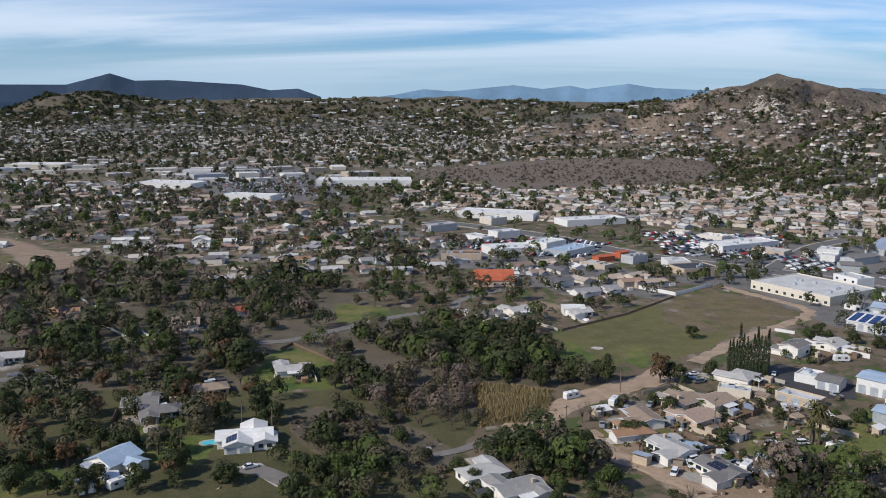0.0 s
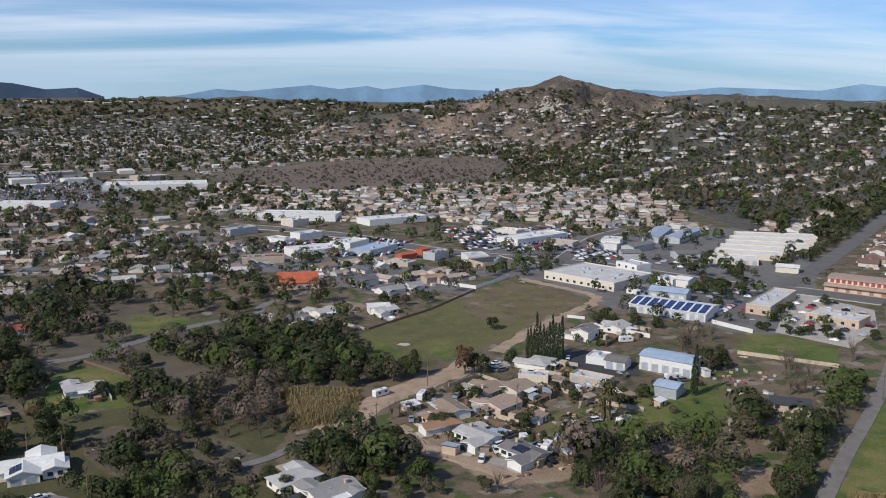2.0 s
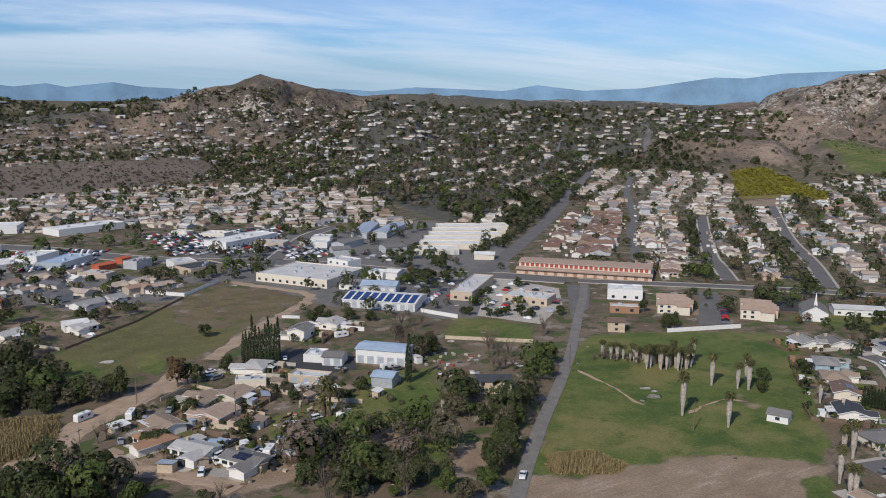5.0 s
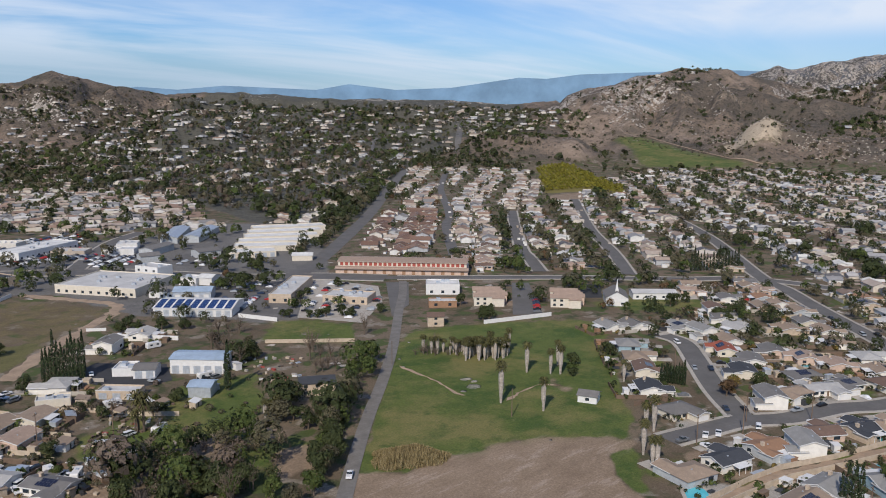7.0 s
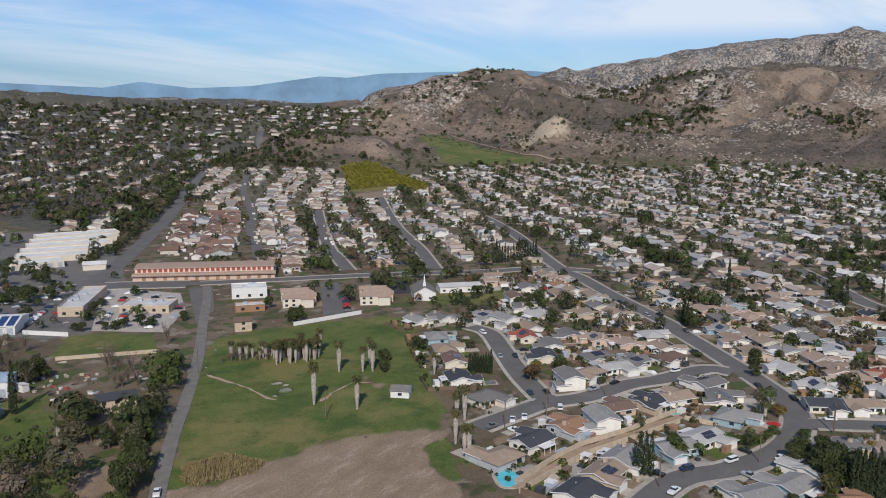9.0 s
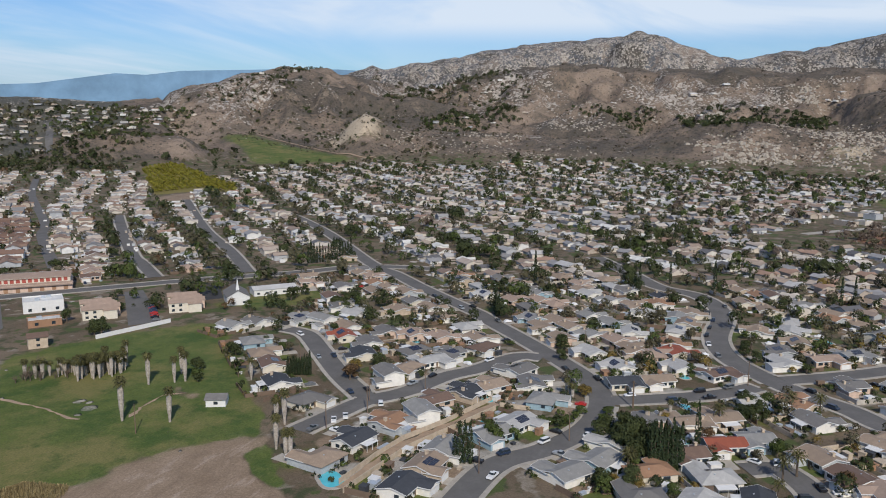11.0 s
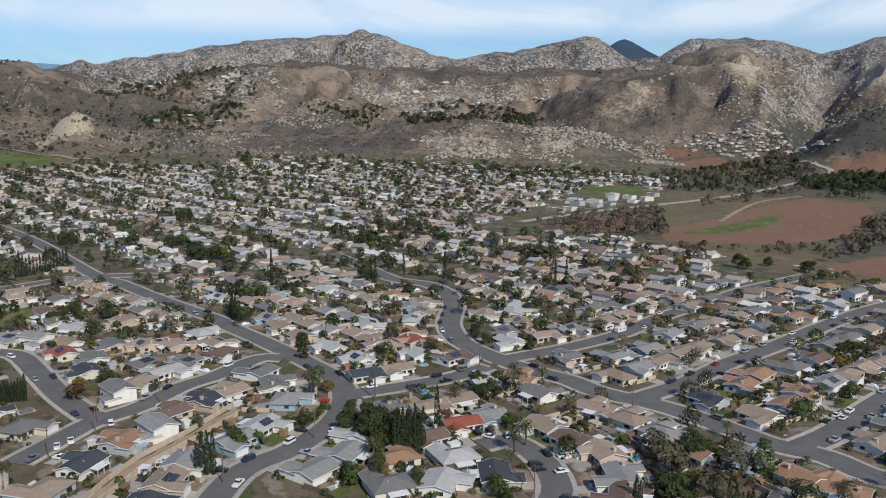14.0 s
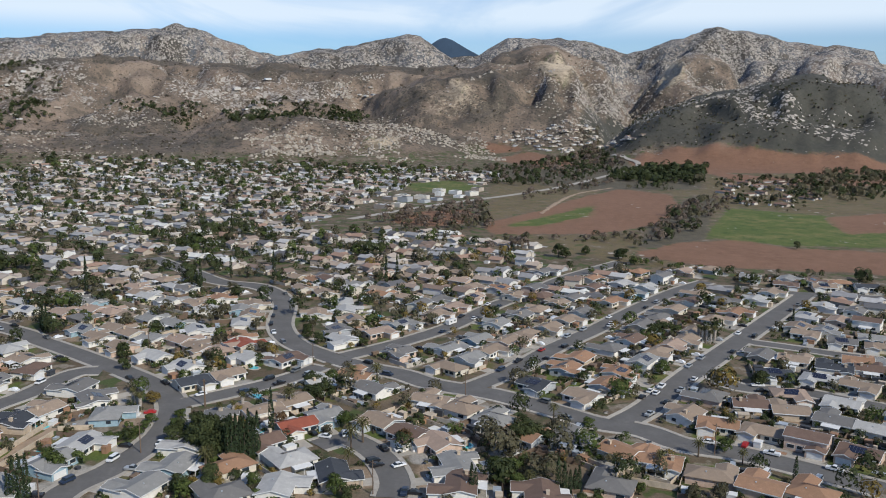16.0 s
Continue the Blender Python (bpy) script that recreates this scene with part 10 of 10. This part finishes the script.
car_park([(251.4, 637.6), (305, 625), (280.2, 576.7), (248.4, 583.2)], 40, 8.0, 2.9, 0.8)
car_park([(304.1, 580.4), (334, 588), (318.1, 522.7), (295.7, 552.5)], 40, 9.0, 3.1, 0.4)
junk_yard([(78.5, 289.4), (94.3, 275.0), (115.4, 258.8), (107.0, 238.5), (76.2, 232.9), (69.9, 255.1)], 70)
junk_yard([(130.1, 306.9), (153.3, 292.3), (144.7, 276.4), (121.6, 281.0)], 25)
junk_yard([(198.8, 323.7), (224.5, 309.3), (204.9, 279.6), (185.4, 289.9)], 45)
junk_yard([(71.3, 309.8), (98.8, 319.2), (111.9, 301.9), (94.3, 275.0), (76.6, 281.9)], 35)
junk_yard([(106.5, 286.0), (139.5, 282.8), (139.9, 268.8), (112.8, 258.8)], 25)
junk_yard([(-115.2, 246.7), (-101.4, 249.8), (-93.7, 236.0), (-107.0, 233.2)], 20)
boulders([(1621, 711), (1782, 593), (2120, 261), (2377, -154), (2134, -464), (1711, -379), (1614, -10), (1650, 314), (1615, 562)], 56, 1.2, 3.2)
boulders([(1761, 94), (1751, -46), (1759, -137), (1646, -117), (1614, 32)], 170, 1.8, 5)
boulders([(2708, -144), (2682, -256), (2539, -242), (2593, -154)], 120, 2.5, 6)
boulders([(2332, 454), (2372, 220), (2312, 144), (2116, 289), (2135, 430)], 120, 1.8, 4)
boulders([(2012, -536), (1990, -651), (2016, -793), (1898, -748), (1933, -550)], 120, 1.8, 4)
boulders([(2261, -177), (2011, -514), (1623, -462), (1574, -228), (1679, -153)], 110, 1.5, 4.2)
boulders([(1892, 979), (2117, 863), (1729, 619), (1617, 643), (1567, 784)], 100, 1.2, 3)
boulders([(648, 2423), (910, 2331), (1083, 2368), (1160, 2156), (955, 2169)], 88, 1.5, 3.5)
boulders([(2244, -524), (2657, -910), (3601, -1514), (2672, -1403), (2758, -1823), (1628, -949), (1967, -701)], 40, 2, 5)
yard_shed(75.9, 258.3, 96)
yard_shed(84.0, 268.0, 146)
yard_shed(88.1, 255.4, 54)
yard_shed(89.4, 243.8, 125)
yard_shed(103.7, 255.6, 90)
yard_shed(113.9, 268.5, 146)
yard_shed(73.1, 267.9, 110)
yard_shed(65.4, 258.1, 141)
yard_shed(87.3, 289.5, 23)
yard_shed(100.2, 293.6, 100)
yard_shed(103.9, 278.7, 40)
yard_shed(60.3, 301.1, 22)
yard_shed(68.6, 297.1, 114)
yard_shed(101.8, 243.9, 99)
yard_shed(114.1, 255.7, 134)
yard_shed(126.2, 316.5, 53)
yard_shed(141.8, 296.5, 6)
yard_shed(146.4, 292.3, 23)
yard_shed(115.7, 302.4, 73)
yard_shed(130.9, 294.4, 25)
yard_shed(155.7, 284.0, 32)
yard_shed(-106.3, 235.8, 32)
yard_shed(-100.6, 241.3, 116)
yard_shed(170.3, 296.6, 112)
yard_shed(192.3, 313.3, 89)
car(78.6, 263.1, 208, 'silver', 'pickup')
car(89.6, 260.0, 342, 'silver', 'pickup')
car(90.0, 255.4, 52, 'silver', 'pickup')
car(90.8, 251.8, 260, 'white', 'pickup')
car(94.4, 256.7, 222, 'silver', 'pickup')
car(95.0, 243.8, 294, 'black', 'pickup')
car(101.1, 255.6, 219, 'silver', 'saloon')
car(90.8, 268.1, 171, 'black', 'saloon')
car(80.3, 255.3, 266, 'white', 'pickup')
car(73.5, 249.2, 245, 'white', 'van')
car(102.2, 248.2, 216, 'grey', 'pickup')
car(99.4, 261.8, 272, 'white', 'pickup')
car(110.1, 258.8, 6, 'grey', 'van')
car(80.6, 309.9, 240, 'silver', 'pickup')
car(70.3, 305.4, 72, 'silver', 'van')
car(58.1, 289.1, 78, 'silver', 'pickup')
car(106.0, 344.0, 307, 'white', 'pickup')
car(107.5, 337.8, 197, 'grey', 'van')
car(108.8, 320.0, 318, 'black', 'saloon')
car(130.0, 292.4, 342, 'grey', 'van')
car(118.2, 308.7, 303, 'black', 'pickup')
car(174.5, 310.4, 331, 'black', 'pickup')
car(179.2, 308.4, 9, 'grey', 'van')
car(143.5, 349.1, 67, 'white', 'saloon')
car(157.9, 321.5, 119, 'silver', 'pickup')
car(159.1, 350.8, 161, 'silver', 'pickup')
garden_fences(420.0)

# ---- join the far woods and houses ----
finish_tracts()
hedges()
yard_walls()
yard_clutter()
drive_cars()
for colour, shape in LOT_CARS.items():
    tagged(new("parked_cars", shape.mesh("parked_cars", CAR_PAINT[colour])), "rows of " + colour + " cars standing in lots", "cars", kind="stuff")
ground_sheet()
if ROCKS:
    tagged(new("boulders", quads("boulders", np.concatenate(ROCKS), GRANITE)), "pale granite boulders on the brown hillsides", "rocks", kind="stuff")
WOOD_WORD = {"oak": "dark green woods and garden trees", "green": "bright green garden trees", "olive": "grey-green trees and brush", "gold": "golden autumn trees",
             "rust": "rust-brown autumn trees", "bare": "leafless grey-brown thicket", "citrus": "yellow-green orchard trees", "sage": "brown chaparral scrub on the hills",
             "cypress": "dark columnar trees", "reed": "dry golden reeds"}
for leaf, sets in FOLIAGE.items():
    if sets:
        me = quads("woodland", np.concatenate(sets), LEAF[leaf])
        tagged(new("scrub" if leaf in ("sage", "reed") else "woodland", me), WOOD_WORD[leaf], "scrub" if leaf in ("sage", "reed") else "trees", kind="stuff")
